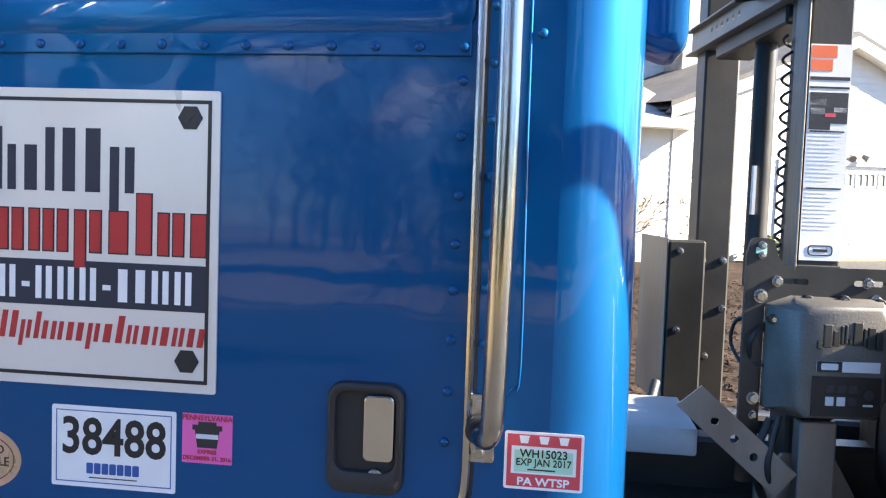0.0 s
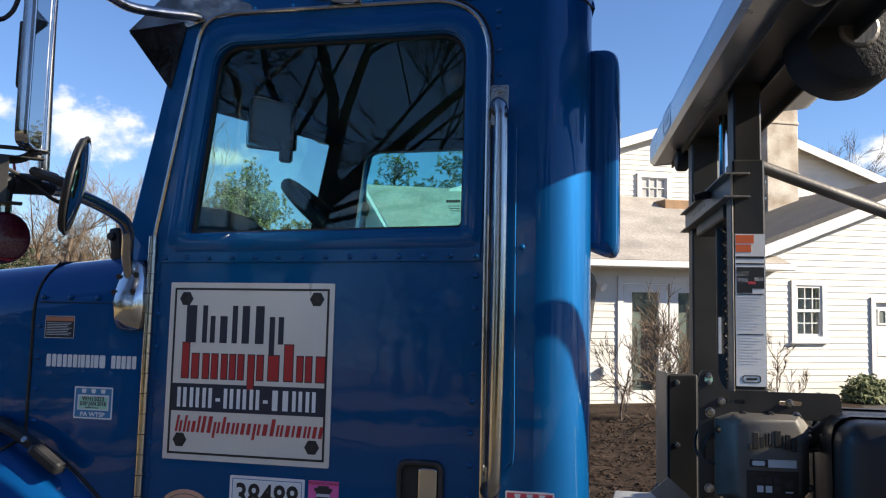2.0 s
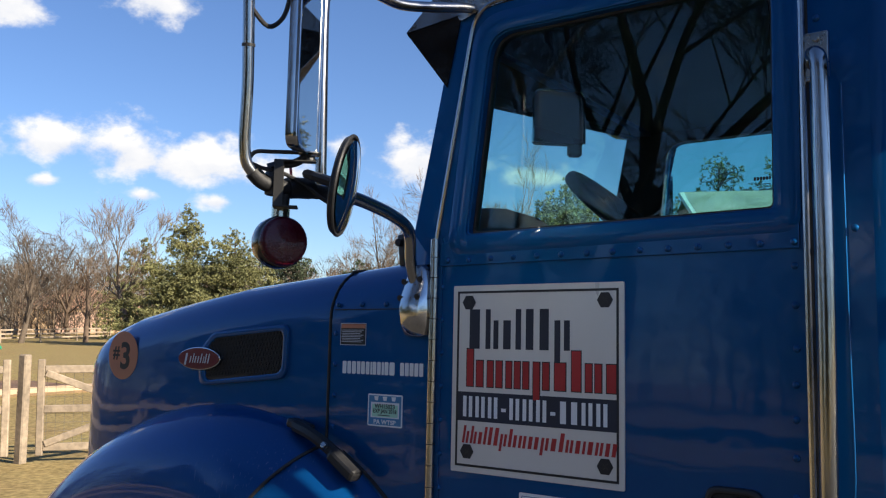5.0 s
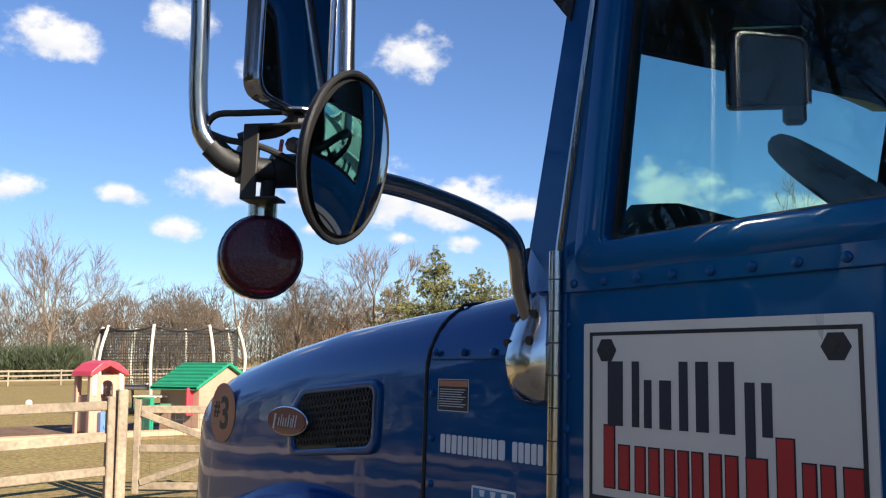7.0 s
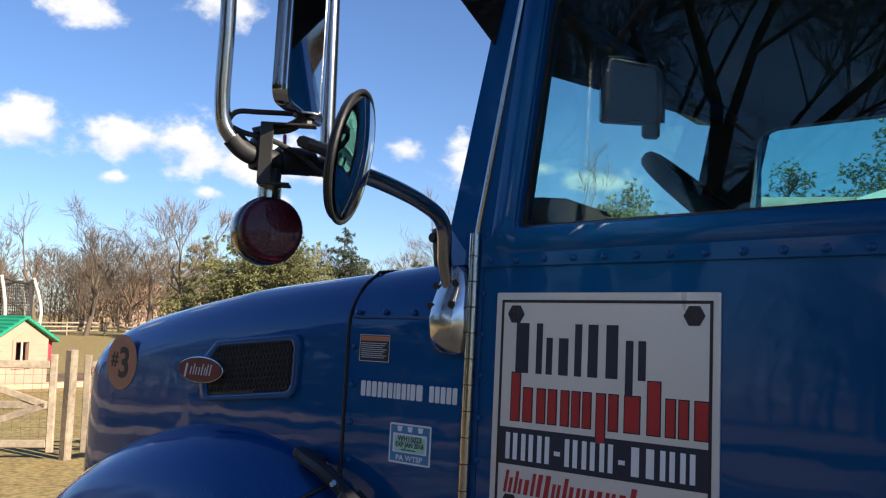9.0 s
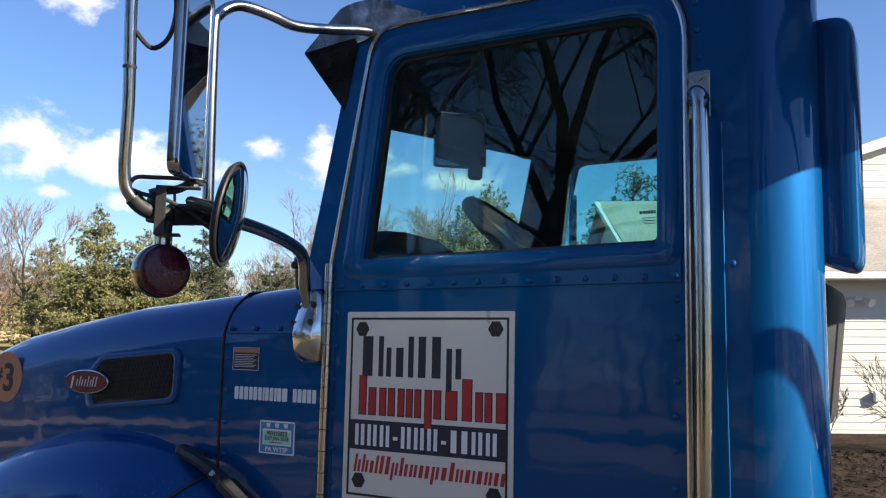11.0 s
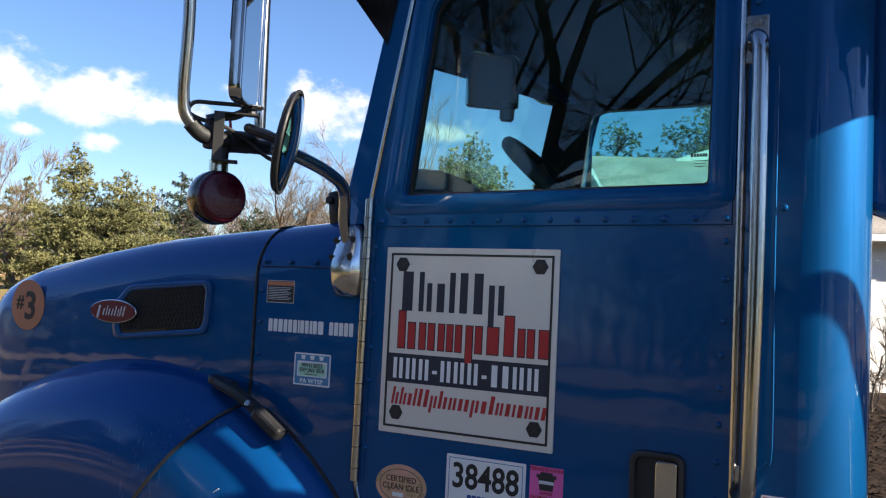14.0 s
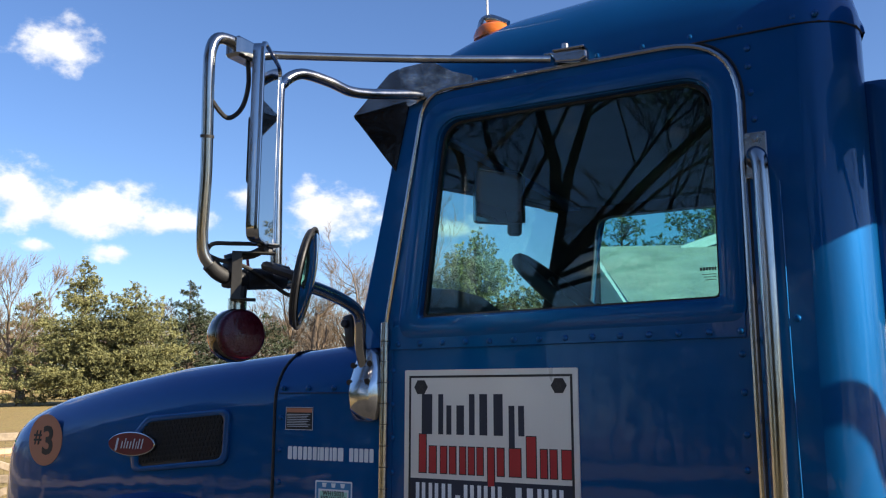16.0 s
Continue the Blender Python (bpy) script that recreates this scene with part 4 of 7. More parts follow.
limb_tree("shade_tree", 3.5, -15.0, 13.0, 79, M["bark_dark"], "big dark-barked leafless shade tree", 0.6, 5, 0.026, fork=0.25, group="shade trees")

for i, (x, y, h) in enumerate(((0.5, -26, 9.6), (5, -24.5, 8.6), (10, -25, 9.2), (-19, -22, 9.0), (-25, -20, 9.4))):
    needle_tree("pine_tree", x, y, h, 3.6, 100 + i, M["needle_dark"], "dark spruce in the row across the drive", 0.5, clump=0.5)

# young tree and bare shrubs in the planting bed
limb_tree("young_tree", 0.47, 6.3, 1.75, 9, M["bark_pale"], "slim leafless young tree growing in the mulch", 0.5, 4, 0.010, fork=0.22, kids=(3, 5), z0=-0.02, group="bed plants")
for i, (x, y, h) in enumerate(((-0.1, 10.9, 1.5), (1.0, 11.3, 1.6), (-0.9, 10.6, 1.2), (2.2, 11.8, 1.3))):
    limb_tree("bare_shrub", x, y, h, 60 + i, M["twig_red" if i % 2 else "twig_tan"], "leafless reddish shrub by the house wall", 0.5, 4, 0.012, fork=0.05, kids=(3, 5), group="bed plants")


def leaf_shrub(x, y, h, w_, seed, material, label):
    r = random.Random(seed)
    v, f = [], []
    for _ in range(1500):
        d = Vector((r.gauss(0, 1), r.gauss(0, 1), abs(r.gauss(0, 1)))).normalized() * (r.random() ** 0.35)
        k = 1 + 0.25 * noise.noise(d * 3 + Vector((seed, 0, 0)))
        c = Vector((d.x * w_ * k, d.y * w_ * k, 0.03 + d.z * h * k))
        u = Vector((r.gauss(0, 1), r.gauss(0, 1), r.gauss(0.4, 0.8))).normalized()
        s = u.orthogonal().normalized()
        ln = r.uniform(0.03, 0.07)
        b = len(v)
        v += [tuple(c - u * ln), tuple(c + s * ln * 0.45), tuple(c + u * ln), tuple(c - s * ln * 0.45)]
        f.append((b, b + 1, b + 2, b + 3))
    root = thing("shrub", Matrix.Translation((x, y, 0)), label, "shrub", "green shrubs")
    me = bpy.data.meshes.new("m")
    me.from_pydata(v, [], f)
    me.materials.append(material)
    part("leaves", me, None, root)
    part("stem", tube([(0, 0, -0.02), (0.02, 0, h * 0.6)], 0.02, 6, 1), M["bark"], root)
leaf_shrub(4.02, 15.0, 0.46, 0.42, 1, M["shrub"], "low rounded green shrub by the garage wall")
leaf_shrub(4.35, 15.15, 0.35, 0.3, 2, M["shrub"], "low rounded green shrub by the garage wall")
woods("hedge", [(-70 + rw.uniform(-1, 1), 13.0 + 0.35 * i) for i in range(14)], M["needle_dark"], "dark green hedge behind the far fence", 1.6, 2.3, 6)

# ---- fences ----
def rail_fence(pts, post_h, rails, label, gate=None):
    root = thing("rail_fence", Matrix.Identity(4), label, "fence", "split-rail fences")
    r = random.Random(len(pts))
    for i, (x, y) in enumerate(pts):
        part("post", moved(box(-0.06, 0.06, -0.045, 0.045, -0.15, post_h, 0.012), pose(x, y, 0, r.uniform(-1, 1), r.uniform(-1.5, 1.5), r.uniform(-6, 6))), M["rail"], root)
    for (x0, y0), (x1, y1) in zip(pts, pts[1:]):
        ln, a = math.hypot(x1 - x0, y1 - y0), math.atan2(y1 - y0, x1 - x0)
        for z in rails:
            m = Matrix.Translation((x0, y0, z + r.uniform(-0.015, 0.015))) @ Matrix.Rotation(a, 4, "Z") @ Matrix.Rotation(r.uniform(-0.008, 0.008), 4, "Y")
            part("rail", moved(box(-0.03, ln + 0.03, -0.025, 0.02, -0.055, 0.055, 0.012), m), M["rail"], root)
    return root


rail_fence([(-10.64 + 0.5 * k, 2.36 - 2.35 * k) for k in range(6)], 1.22, (0.33, 0.72, 1.1), "weathered three-rail wooden fence along the lawn")
rail_fence([(-57 - 0.12 * (k - 4) ** 2 * 0.2, 10.5 + (k - 4) * 3.0) for k in range(14)], 0.95, (0.3, 0.58, 0.86), "weathered wooden rail fence at the far end of the lawn")


def rail_gate(hinge, far, label, h=1.12):
    ln, a = math.hypot(far[0] - hinge[0], far[1] - hinge[1]), math.atan2(far[1] - hinge[1], far[0] - hinge[0])
    root = thing("rail_gate", Matrix.Translation((hinge[0], hinge[1], 0)) @ Matrix.Rotation(a, 4, "Z"), label, "gate", "yard gates")
    for x in (0.04, ln - 0.04):
        part("stile", box(x - 0.04, x + 0.04, -0.025, 0.025, 0.06, h + 0.06, 0.008), M["rail"], root)
    for z in (0.16, 0.6, h - 0.06):
        part("rail", box(0.08, ln - 0.08, -0.02, 0.02, z - 0.045, z + 0.045, 0.008), M["rail"], root)
    for z0, z1 in ((0.2, 0.6), (h - 0.1, 0.6)):
        part("brace", moved(box(0, math.hypot(ln - 0.2, z1 - z0), -0.036, -0.008, -0.04, 0.04, 0.006), Matrix.Translation((0.1, 0, z0)) @ Matrix.Rotation(-math.atan2(z1 - z0, ln - 0.2), 4, "Y")), M["rail"], root)
    net = bmesh.new()
    for i in range(int(ln / 0.1)):
        join(net, box(0.1 + i * 0.1, 0.103 + i * 0.1, 0.022, 0.025, 0.12, h))
    for k in range(10):
        join(net, box(0.08, ln - 0.08, 0.022, 0.025, 0.14 + k * 0.1, 0.143 + k * 0.1))
    part("wire_mesh", net, M["bare_steel"], root)
    return root


rail_gate((-10.50, 2.60), (-9.56, 3.60), "weathered wooden gate with crossed braces and wire mesh")
tagged(solid("gate_post", moved(box(-0.07, 0.07, -0.06, 0.06, -0.2, 1.3, 0.015), pose(-10.62, 2.48, 0)), M["rail"], "square weathered gate post", "post"), group="yard gates")
tagged(solid("gate_post", moved(box(-0.06, 0.06, -0.05, 0.05, -0.2, 1.24, 0.015), pose(-9.47, 3.70, 0, 0, 1.5, 10)), M["rail"], "leaning weathered gate post between two gates", "post"), group="yard gates")
rail_gate((-9.36, 3.82), (-8.45, 4.72), "weathered wooden gate with crossed braces and wire mesh")

# ---- playground ----
patch("play_area", [(-23.5, 2.3), (-18.6, 2.4), (-17.6, 10.5), (-22.5, 10.8)], 0.0, M["chips"], "play area covered in brown wood chips", "wood chips")
for a, b in (((-18.55, 2.3), (-17.55, 10.55)), ((-23.6, 2.3), (-18.6, 2.3))):
    solid("landscape_timber", tube([(*a, 0.07), (*b, 0.07)], 0.1, 6, 1), M["timber"], "tan landscape timber edging the play area", "timber", "timbers")

tower = thing("play_tower", Matrix.Translation((-20.0, 4.96, 0)) @ Matrix.Rotation(radians(100), 4, "Z") @ Matrix.Diagonal((0.68, 0.8, 1.0, 1)), "tan plastic climbing tower with a red roof and blue step", "play tower")
for sx, sy in ((-0.5, -0.4), (0.5, -0.4), (-0.5, 0.4), (0.5, 0.4)):
    part("corner_post", box(sx - 0.09, sx + 0.09, sy - 0.09, sy + 0.09, 0.0, 1.35, 0.03, 2), M["toy_tan"], tower)
for sx in (-0.46, 0.46):
    part("column", box(sx - 0.08, sx + 0.08, -0.52, -0.42, 0.85, 1.38, 0.02), M["toy_cream"], tower)
for x0, x1, y0, y1 in ((-0.5, 0.5, 0.36, 0.42), (-0.52, -0.46, -0.4, 0.4), (0.46, 0.52, -0.4, 0.4)):
    part("wall_panel", box(x0, x1, y0, y1, 0.05, 0.85, 0.02), M["toy_tan"], tower)
part("front_panel", plate(rounded(rect(-0.48, 0.48, 0.05, 1.3), 0.05), -0.46, -0.40, [rounded(rect(-0.2, 0.2, 0.5, 1.18), [0.05, 0.05, 0.18, 0.18])]), M["toy_tan"], tower)
part("deck", box(-0.5, 0.5, -0.4, 0.4, 0.42, 0.5, 0.02), M["toy_tan"], tower)
arch = [(-0.66, 1.28), (-0.62, 1.38), (-0.3, 1.56), (0.0, 1.62), (0.3, 1.56), (0.62, 1.38), (0.66, 1.28), (0.55, 1.3), (0.0, 1.5), (-0.55, 1.3)]
part("roof", plate(arch, -0.6, 0.55, bevel=0.015), M["toy_red"], tower, "red arched roof")
part("step_wall", plate(rounded(rect(-0.3, 0.3, 0.0, 0.5), 0.05), -0.66, -0.48, bevel=0.02), M["toy_blue"], tower, "blue moulded climbing step")
for x in (-0.14, 0.12):
    part("foothold", moved(disc(0.07, 0.03, 14, 0.01), pose(x, -0.66, 0.2, 90)), M["toy_blue"], tower)
slide = thing("play_bridge", Matrix.Translation((-19.2, 6.2, 0)) @ Matrix.Rotation(radians(98), 4, "Z"), "green plastic bridge with pale slats", "play bridge")
part("green_rail", box(-0.6, 0.6, -0.36, -0.3, 0.52, 0.65, 0.02), M["toy_green"], slide)
part("green_rail", box(-0.6, 0.6, 0.3, 0.36, 0.52, 0.65, 0.02), M["toy_green"], slide)
for k in range(9):
    part("slat", moved(box(-0.035, 0.035, -0.32, 0.32, 0.80, 0.84, 0.01), pose(-0.52 + k * 0.13, 0, 0, 0, 0, 20)), M["toy_cream"], slide)
for x in (-0.5, 0.5):
    part("leg", box(x - 0.05, x + 0.05, -0.33, 0.33, 0.0, 0.80, 0.02), M["toy_green"], slide)

hut = thing("playhouse", Matrix.Translation((-18.85, 6.98, -0.12)) @ Matrix.Rotation(radians(112), 4, "Z"), "tan plastic playhouse with a green roof and red shutters", "playhouse")
gable = [(-0.78, 0.0), (0.78, 0.0), (0.78, 1.2), (0.0, 1.6), (-0.78, 1.2)]
for y0, y1 in ((-0.6, -0.54), (0.54, 0.6)):
    gwall = part("end_wall", plate(gable, y0, y1, [rounded(rect(-0.18, 0.18, 0.62, 1.12), 0.02)] if y0 < 0 else (), 0.01), M["toy_tan"], hut)
for k in range(9):
    for a, b in ((-0.76, -0.3), (0.3, 0.76)):
        part("plank_groove", box(a, b, -0.606, -0.598, 0.1 + k * 0.12, 0.115 + k * 0.12), M["toy_tan"], hut)
wf = part("window_frame", plate([(-0.26, 0.56), (0.26, 0.56), (0.26, 1.16), (0.0, 1.32), (-0.26, 1.16)], -0.63, -0.6, [rect(-0.18, 0.18, 0.62, 1.12)]), M["toy_tan"], hut)
part("mullion", box(-0.02, 0.02, -0.62, -0.6, 0.62, 1.12), M["toy_cream"], wf)
for x in (-0.78, 0.72):
    part("side_wall", box(x, x + 0.06, -0.55, 0.55, 0.0, 1.2, 0.01), M["toy_tan"], hut)
part("shutter", box(-1.02, -0.82, -0.5, -0.44, 0.55, 1.15, 0.02), M["toy_red"], hut, "red shutter")
part("shutter", box(0.82, 1.02, -0.5, -0.44, 0.55, 1.15, 0.02), M["toy_red"], hut, "red shutter")
for s in (-1, 1):
    roof = [[(s * 0.98, y, 1.1 + h), (0, y, 1.62 + h)] for y, h in ((-0.72, 0), (-0.72, 0.06), (0.72, 0.06), (0.72, 0), (-0.72, 0))]
    rf = part("roof_side", loft(roof), M["toy_green"], hut, "green ribbed roof")
    for k in range(7):
        q = k / 7 + 0.07
        part("roof_rib", box(s * 0.98 * (1 - q) - 0.015, s * 0.98 * (1 - q) + 0.015, -0.72, 0.72, 1.16 + 0.52 * q, 1.19 + 0.52 * q), M["toy_green"], rf)

tramp = thing("trampoline", Matrix.Translation((-26.3, 8.9, 0)), "round trampoline with a dark safety net on padded poles", "trampoline")
RT = 2.1
part("frame_ring", tube([(RT * math.cos(a), RT * math.sin(a), 0.8) for a in (2 * math.pi * k / 24 for k in range(25))], 0.045, 8, 1), M["bare_steel"], tramp)
part("mat", disc(RT - 0.25, 0.02, 32), M["net"], tramp).location = (0, 0, 0.79)
for k in range(8):
    a = 2 * math.pi * k / 8 + 0.2
    c, s = math.cos(a), math.sin(a)
    part("leg", tube([(RT * c, RT * s, 0), (RT * c, RT * s, 0.8)], 0.03, 8, 1), M["bare_steel"], tramp)
    pl = part("pole", tube([(RT * c, RT * s, 0.4), (RT * 1.1 * c, RT * 1.1 * s, 1.6), (RT * 0.98 * c, RT * 0.98 * s, 2.62)], 0.045, 8, 4), M["foam"], tramp, "pole in a pale foam sleeve")
net = bmesh.new()
for k in range(150):
    a = 2 * math.pi * k / 150
    tube([(RT * 0.97 * math.cos(a), RT * 0.97 * math.sin(a), 0.82), (RT * 0.97 * math.cos(a), RT * 0.97 * math.sin(a), 2.56 - 0.12 * abs(math.sin((a - 0.2) * 4)))], 0.009, 3, 1, bm=net)
for z in [0.9 + 0.09 * i for i in range(19)]:
    tube([(RT * 0.97 * math.cos(a), RT * 0.97 * math.sin(a), z) for a in (2 * math.pi * k / 32 for k in range(33))], 0.008, 3, 1, bm=net)
part("net_hem", tube([(RT * 0.98 * math.cos(a), RT * 0.98 * math.sin(a), 2.56 - 0.12 * abs(math.sin((a - 0.2) * 4))) for a in (2 * math.pi * k / 64 for k in range(65))], 0.03, 6, 1), M["net"], tramp)
part("safety_net", net, M["net"], tramp)
ball = bmesh.new()
bmesh.ops.create_icosphere(ball, subdivisions=2, radius=0.12)
bmesh.ops.translate(ball, vec=(0, 0, 0.1), verts=ball.verts)
solid("ball", ball, M["vinyl_white"], "small white ball lying on the lawn", "ball", smooth=True, m=Matrix.Translation((-33.0, 6.4, 0.0)))
far = thing("far_house", Matrix.Translation((-88, 52, 0)) @ Matrix.Rotation(radians(70), 4, "Z"), "distant low house with a brown roof and tan walls", "house")
part("wall", box(-6, 6, -4, 4, 0, 2.8), M["concrete"], far)
part("roof", plate([(-6.6, 2.7), (6.6, 2.7), (0, 5.2)], -4.4, 4.4), M["brick"], far)
part("garage_door", box(-2.6, 1.6, -4.06, -4.0, 0.1, 2.3), M["toy_tan"], far)

# ---- truck ----
def bar_word(widths, x, z, h, y, material, parent, depth=0.0008, gap=0.2, slant=0.0, up=(), down=(), short=0.72, label=""):
    """Plain bars, each a part of its own, standing for lettering that is not spelled out."""
    for i, w_ in enumerate(widths):
        if w_ > 0:
            part("letter_bar", bars([w_], x, z, h, y, depth, gap, slant, (0,) if i in up else (), (0,) if i in down else (), short), material, parent, label)
        x += w_



truck = thing("truck", LEANING, "dark metallic blue conventional dump-hauler truck with chrome trim", "truck")
CW = 1.37  # width of the cab
SEAM, BASE = 2.455, 0.925
CX, CR, BACK = 0.158, 0.12, 0.278  # rear corner
DOOR = [(-0.862, 1.055), (0.037, 1.055), (0.037, 2.452), (-0.745, 2.462), (-0.857, 1.86)]
DOOR_R = [0.13, 0.15, 0.16, 0.09, 0.3]
WIN = [(-0.764, 1.872), (-0.024, 1.882), (-0.020, 2.372), (-0.700, 2.378)]
WIN_R = [0.012, 0.012, 0.075, 0.07]
FAR_WIN = [(-0.80, 1.872), (-0.024, 1.882), (-0.020, 2.372), (-0.745, 2.372)]
NOSE = -2.5


def shifted(poly, d):
    """The polygon grown by d (its corners moved along the mean of their edge normals)."""
    out = []
    k = len(poly)
    area = sum(poly[i - 1][0] * poly[i][1] - poly[i][0] * poly[i - 1][1] for i in range(k))
    sg = 1 if area > 0 else -1
    for i in range(k):
        a, b, c = Vector(poly[i - 1]), Vector(poly[i]), Vector(poly[(i + 1) % k])
        n1, n2 = Vector(((b - a).y, -(b - a).x)).normalized() * sg, Vector(((c - b).y, -(c - b).x)).normalized() * sg
        n = (n1 + n2).normalized()
        out.append(tuple(b + n * d / max(n.dot(n1), 0.3)))
    return out


rivet_mesh = bmesh.new()
bmesh.ops.create_uvsphere(rivet_mesh, u_segments=10, v_segments=6, radius=0.0075)
for v in rivet_mesh.verts:
    v.co.y *= 0.7
RIVET = mesh_of(rivet_mesh, M["paint"], True)


def rivets(spots, parent, y=0.0):
    for x, z in spots:
        r = part("rivet", RIVET, None, parent)
        r.location = (x, y - 0.0005, z)


# cab shell
outline_side = [(-0.868, BASE), (CX, BASE), (CX, SEAM), (-0.80, SEAM), (-0.838, 2.33), (-0.935, 1.88), (-0.868, 1.80)]
side = part("cab_side", plate(outline_side, 0.0, 0.045, [rounded(shifted(DOOR, 0.006), DOOR_R, 10)]), M["paint"], truck)
outline_far = [(min(x, 0.12), z) for x, z in outline_side]
part("cab_side", plate(outline_far, CW, CW - 0.045, [rounded(shifted(FAR_WIN, 0.004), WIN_R, 8)]), M["paint"], truck)
for yc, s in ((CR, 1),):
    rows = []
    for k in range(19):
        a = math.pi * 0.9 * k / 18
        x, y = CX + CR * math.sin(a), yc - s * CR * math.cos(a)
        rows.append([(x, y, BASE + 0.0), (x, y, 1.4), (x, y, 1.9), (x, y, SEAM)])
    part("cab_corner", loft(rows), M["paint"], truck, smooth=True)
back = bmesh.new()
back_plan = [(0.08, CR), (BACK - 0.004, CR), (BACK - 0.06, 0.42), (0.12, CW - 0.1), (0.08, CW - 0.1)]
bv = [[back.verts.new((x, y, z)) for x, y in back_plan] for z in (BASE, SEAM)]
for k in range(5):
    back.faces.new((bv[0][k], bv[0][(k + 1) % 5], bv[1][(k + 1) % 5], bv[1][k]))
back.faces.new(bv[1])
part("cab_back", back, M["paint"], truck)
part("cab_floor", box(-0.9, 0.1, 0.05, CW - 0.05, BASE + 0.02, BASE + 0.08), M["interior"], truck)


def roof_rise(x):
    if x > -0.25:
        s = min((x + 0.25) / (BACK + 0.012 + 0.25), 1.0)
        return 0.302 * (1 - s ** 4.2) ** (1 / 3.2) - 0.02 * s
    s = (-0.25 - x) / 0.62
    return 0.302 - 0.045 * s - 0.19 * max(s - 0.45, 0) ** 1.5 * 1.9
rows = []
for i in range(49):
    x = -0.87 + (BACK + 0.012 + 0.87) * (1 - (1 - i / 48) ** 1.6)
    row = []
    inset = 0.0
    if x > CX:
        inset = CR - math.sqrt(max(CR ** 2 - (x - CX) ** 2, 0)) if x < CX + CR else CR
    for j in range(33):
        v = -math.cos(math.pi * j / 32)
        y = CW / 2 + v * (CW / 2 - inset + 0.004)
        z = SEAM + max(roof_rise(x), 0.0) * (1 - abs(v) ** 3.2) ** (1 / 2.6)
        back = max(x - 0.05, 0.0) * 0.62 * min(max((y - 0.10) / 0.75, 0.0), 1.0)
        row.append((x - back, y, z))
    rows.append(row)
roof = part("cab_roof", loft(rows), M["paint"], truck, smooth=True)
part("roof_seam", tube([(-0.80, -0.002, SEAM), (CX, -0.002, SEAM)] + [(CX + (CR + 0.002) * math.sin(a), CR - (CR + 0.002) * math.cos(a), SEAM) for a in (0.4, 0.8, 1.2, 1.57)], 0.0026, 6, 1), M["rubber"], roof)
rivets([(-0.6 + 0.108 * k, SEAM + 0.016) for k in range(8)], roof)
rivets([(0.06, 2.42), (0.06, 2.38), (0.062, 2.32), (0.066, 2.26), (0.2, 2.47)], side)

# narrow ribbed duct at the cab's rear corner
part("rear_duct", plate(rounded([(BACK - 0.02, 1.850), (BACK + 0.066, 1.815), (BACK + 0.066, 2.352), (BACK - 0.02, 2.352)], [0.01, 0.058, 0.05, 0.01], 8), 0.125, 0.245, bevel=0.016), M["paint"], truck, "blue rounded duct on the cab's rear corner", smooth=True)

# door
outer = rounded(DOOR, DOOR_R, 10)
win = rounded(WIN, WIN_R, 8)
door = part("door", plate(outer, -0.004, 0.045, [win], 0.004), M["paint"], truck, "metallic blue riveted cab door with chrome edge strip")
inner = rounded(shifted(WIN, 0.055), [0.05, 0.04, 0.10, 0.10], 8)
part("window_frame", plate(inner, -0.010, -0.003, [rounded(shifted(WIN, 0.003), WIN_R, 8)], 0.004), M["paint"], door, smooth=True)
part("window_seal", plate(rounded(shifted(WIN, 0.003), WIN_R, 8), 0.016, 0.034, [rounded(shifted(WIN, -0.006), WIN_R, 8)]), M["rubber"], door)
pane = part("window_pane", plate(win, 0.022, 0.026), M["glass"], truck, "greenish tinted side window")
pane.visible_shadow = False
bar_word([0.0065, 0.006, 0.006, 0.006, 0.006, 0.005], -0.068, 1.945, 0.007, 0.0215, M["ink"], pane, 0.0006, 0.2, short=1.0)
for k in range(3):
    part("mark_line", box(-0.064 + 0.003 * k, -0.034, 0.0209, 0.0215, 1.936 - 0.006 * k, 1.9372 - 0.006 * k), M["plastic"], pane)
part("upper_panel", plate([(-0.845, 1.792), (0.026, 1.797), (0.026, 1.868), (-0.02, 1.872), (-0.78, 1.862), (-0.842, 1.85)], -0.0095, -0.003, bevel=0.002), M["paint"], door)
rivets([(-0.82 + 0.0643 * k, 1.806 + 0.0003 * k) for k in range(14)], door, -0.0095)
rivets([(0.015, 1.856), (0.015, 1.763), (0.015, 1.685), (0.015, 1.60), (0.012, 1.53), (0.011, 1.463), (0.010, 1.39), (0.008, 1.315), (0.006, 1.24)], door, -0.004)
rivets([(-0.838, 1.74 - 0.083 * k) for k in range(7)], door, -0.004)
rivets([(-0.74 + 0.083 * k, 1.083) for k in range(9)], door, -0.004)
rivets([(0.058, 1.87 - 0.0805 * k) for k in range(8)] + [(0.056, 1.14), (0.125, 1.832)], side, 0.0)
rivets([(-0.9 + 0.11 * k, 1.03 if k < 2 else 1.04) for k in range(2)] + [(-0.68 + 0.083 * k, 1.042) for k in range(8)], side)
rivets([(0.075, 1.02), (0.15, 1.02), (0.0, 0.96), (-0.2, 0.945), (-0.13, 0.94), (-0.28, 0.95)], side)
strip_pts = rounded(shifted(DOOR, 0.002), DOOR_R, 10)
closed = [(x, -0.006, z) for x, z in strip_pts]
part("door_trim", tube(closed + closed[:1], 0.0065, 8, 1, cap=False), M["steel"], door, "polished stainless edge strip", smooth=True)
gap_pts = [(x, 0.0005, z) for x, z in rounded(shifted(DOOR, 0.010), DOOR_R, 10)]
part("door_gap", tube(gap_pts + gap_pts[:1], 0.0035, 6, 1, cap=False), M["rubber"], door)
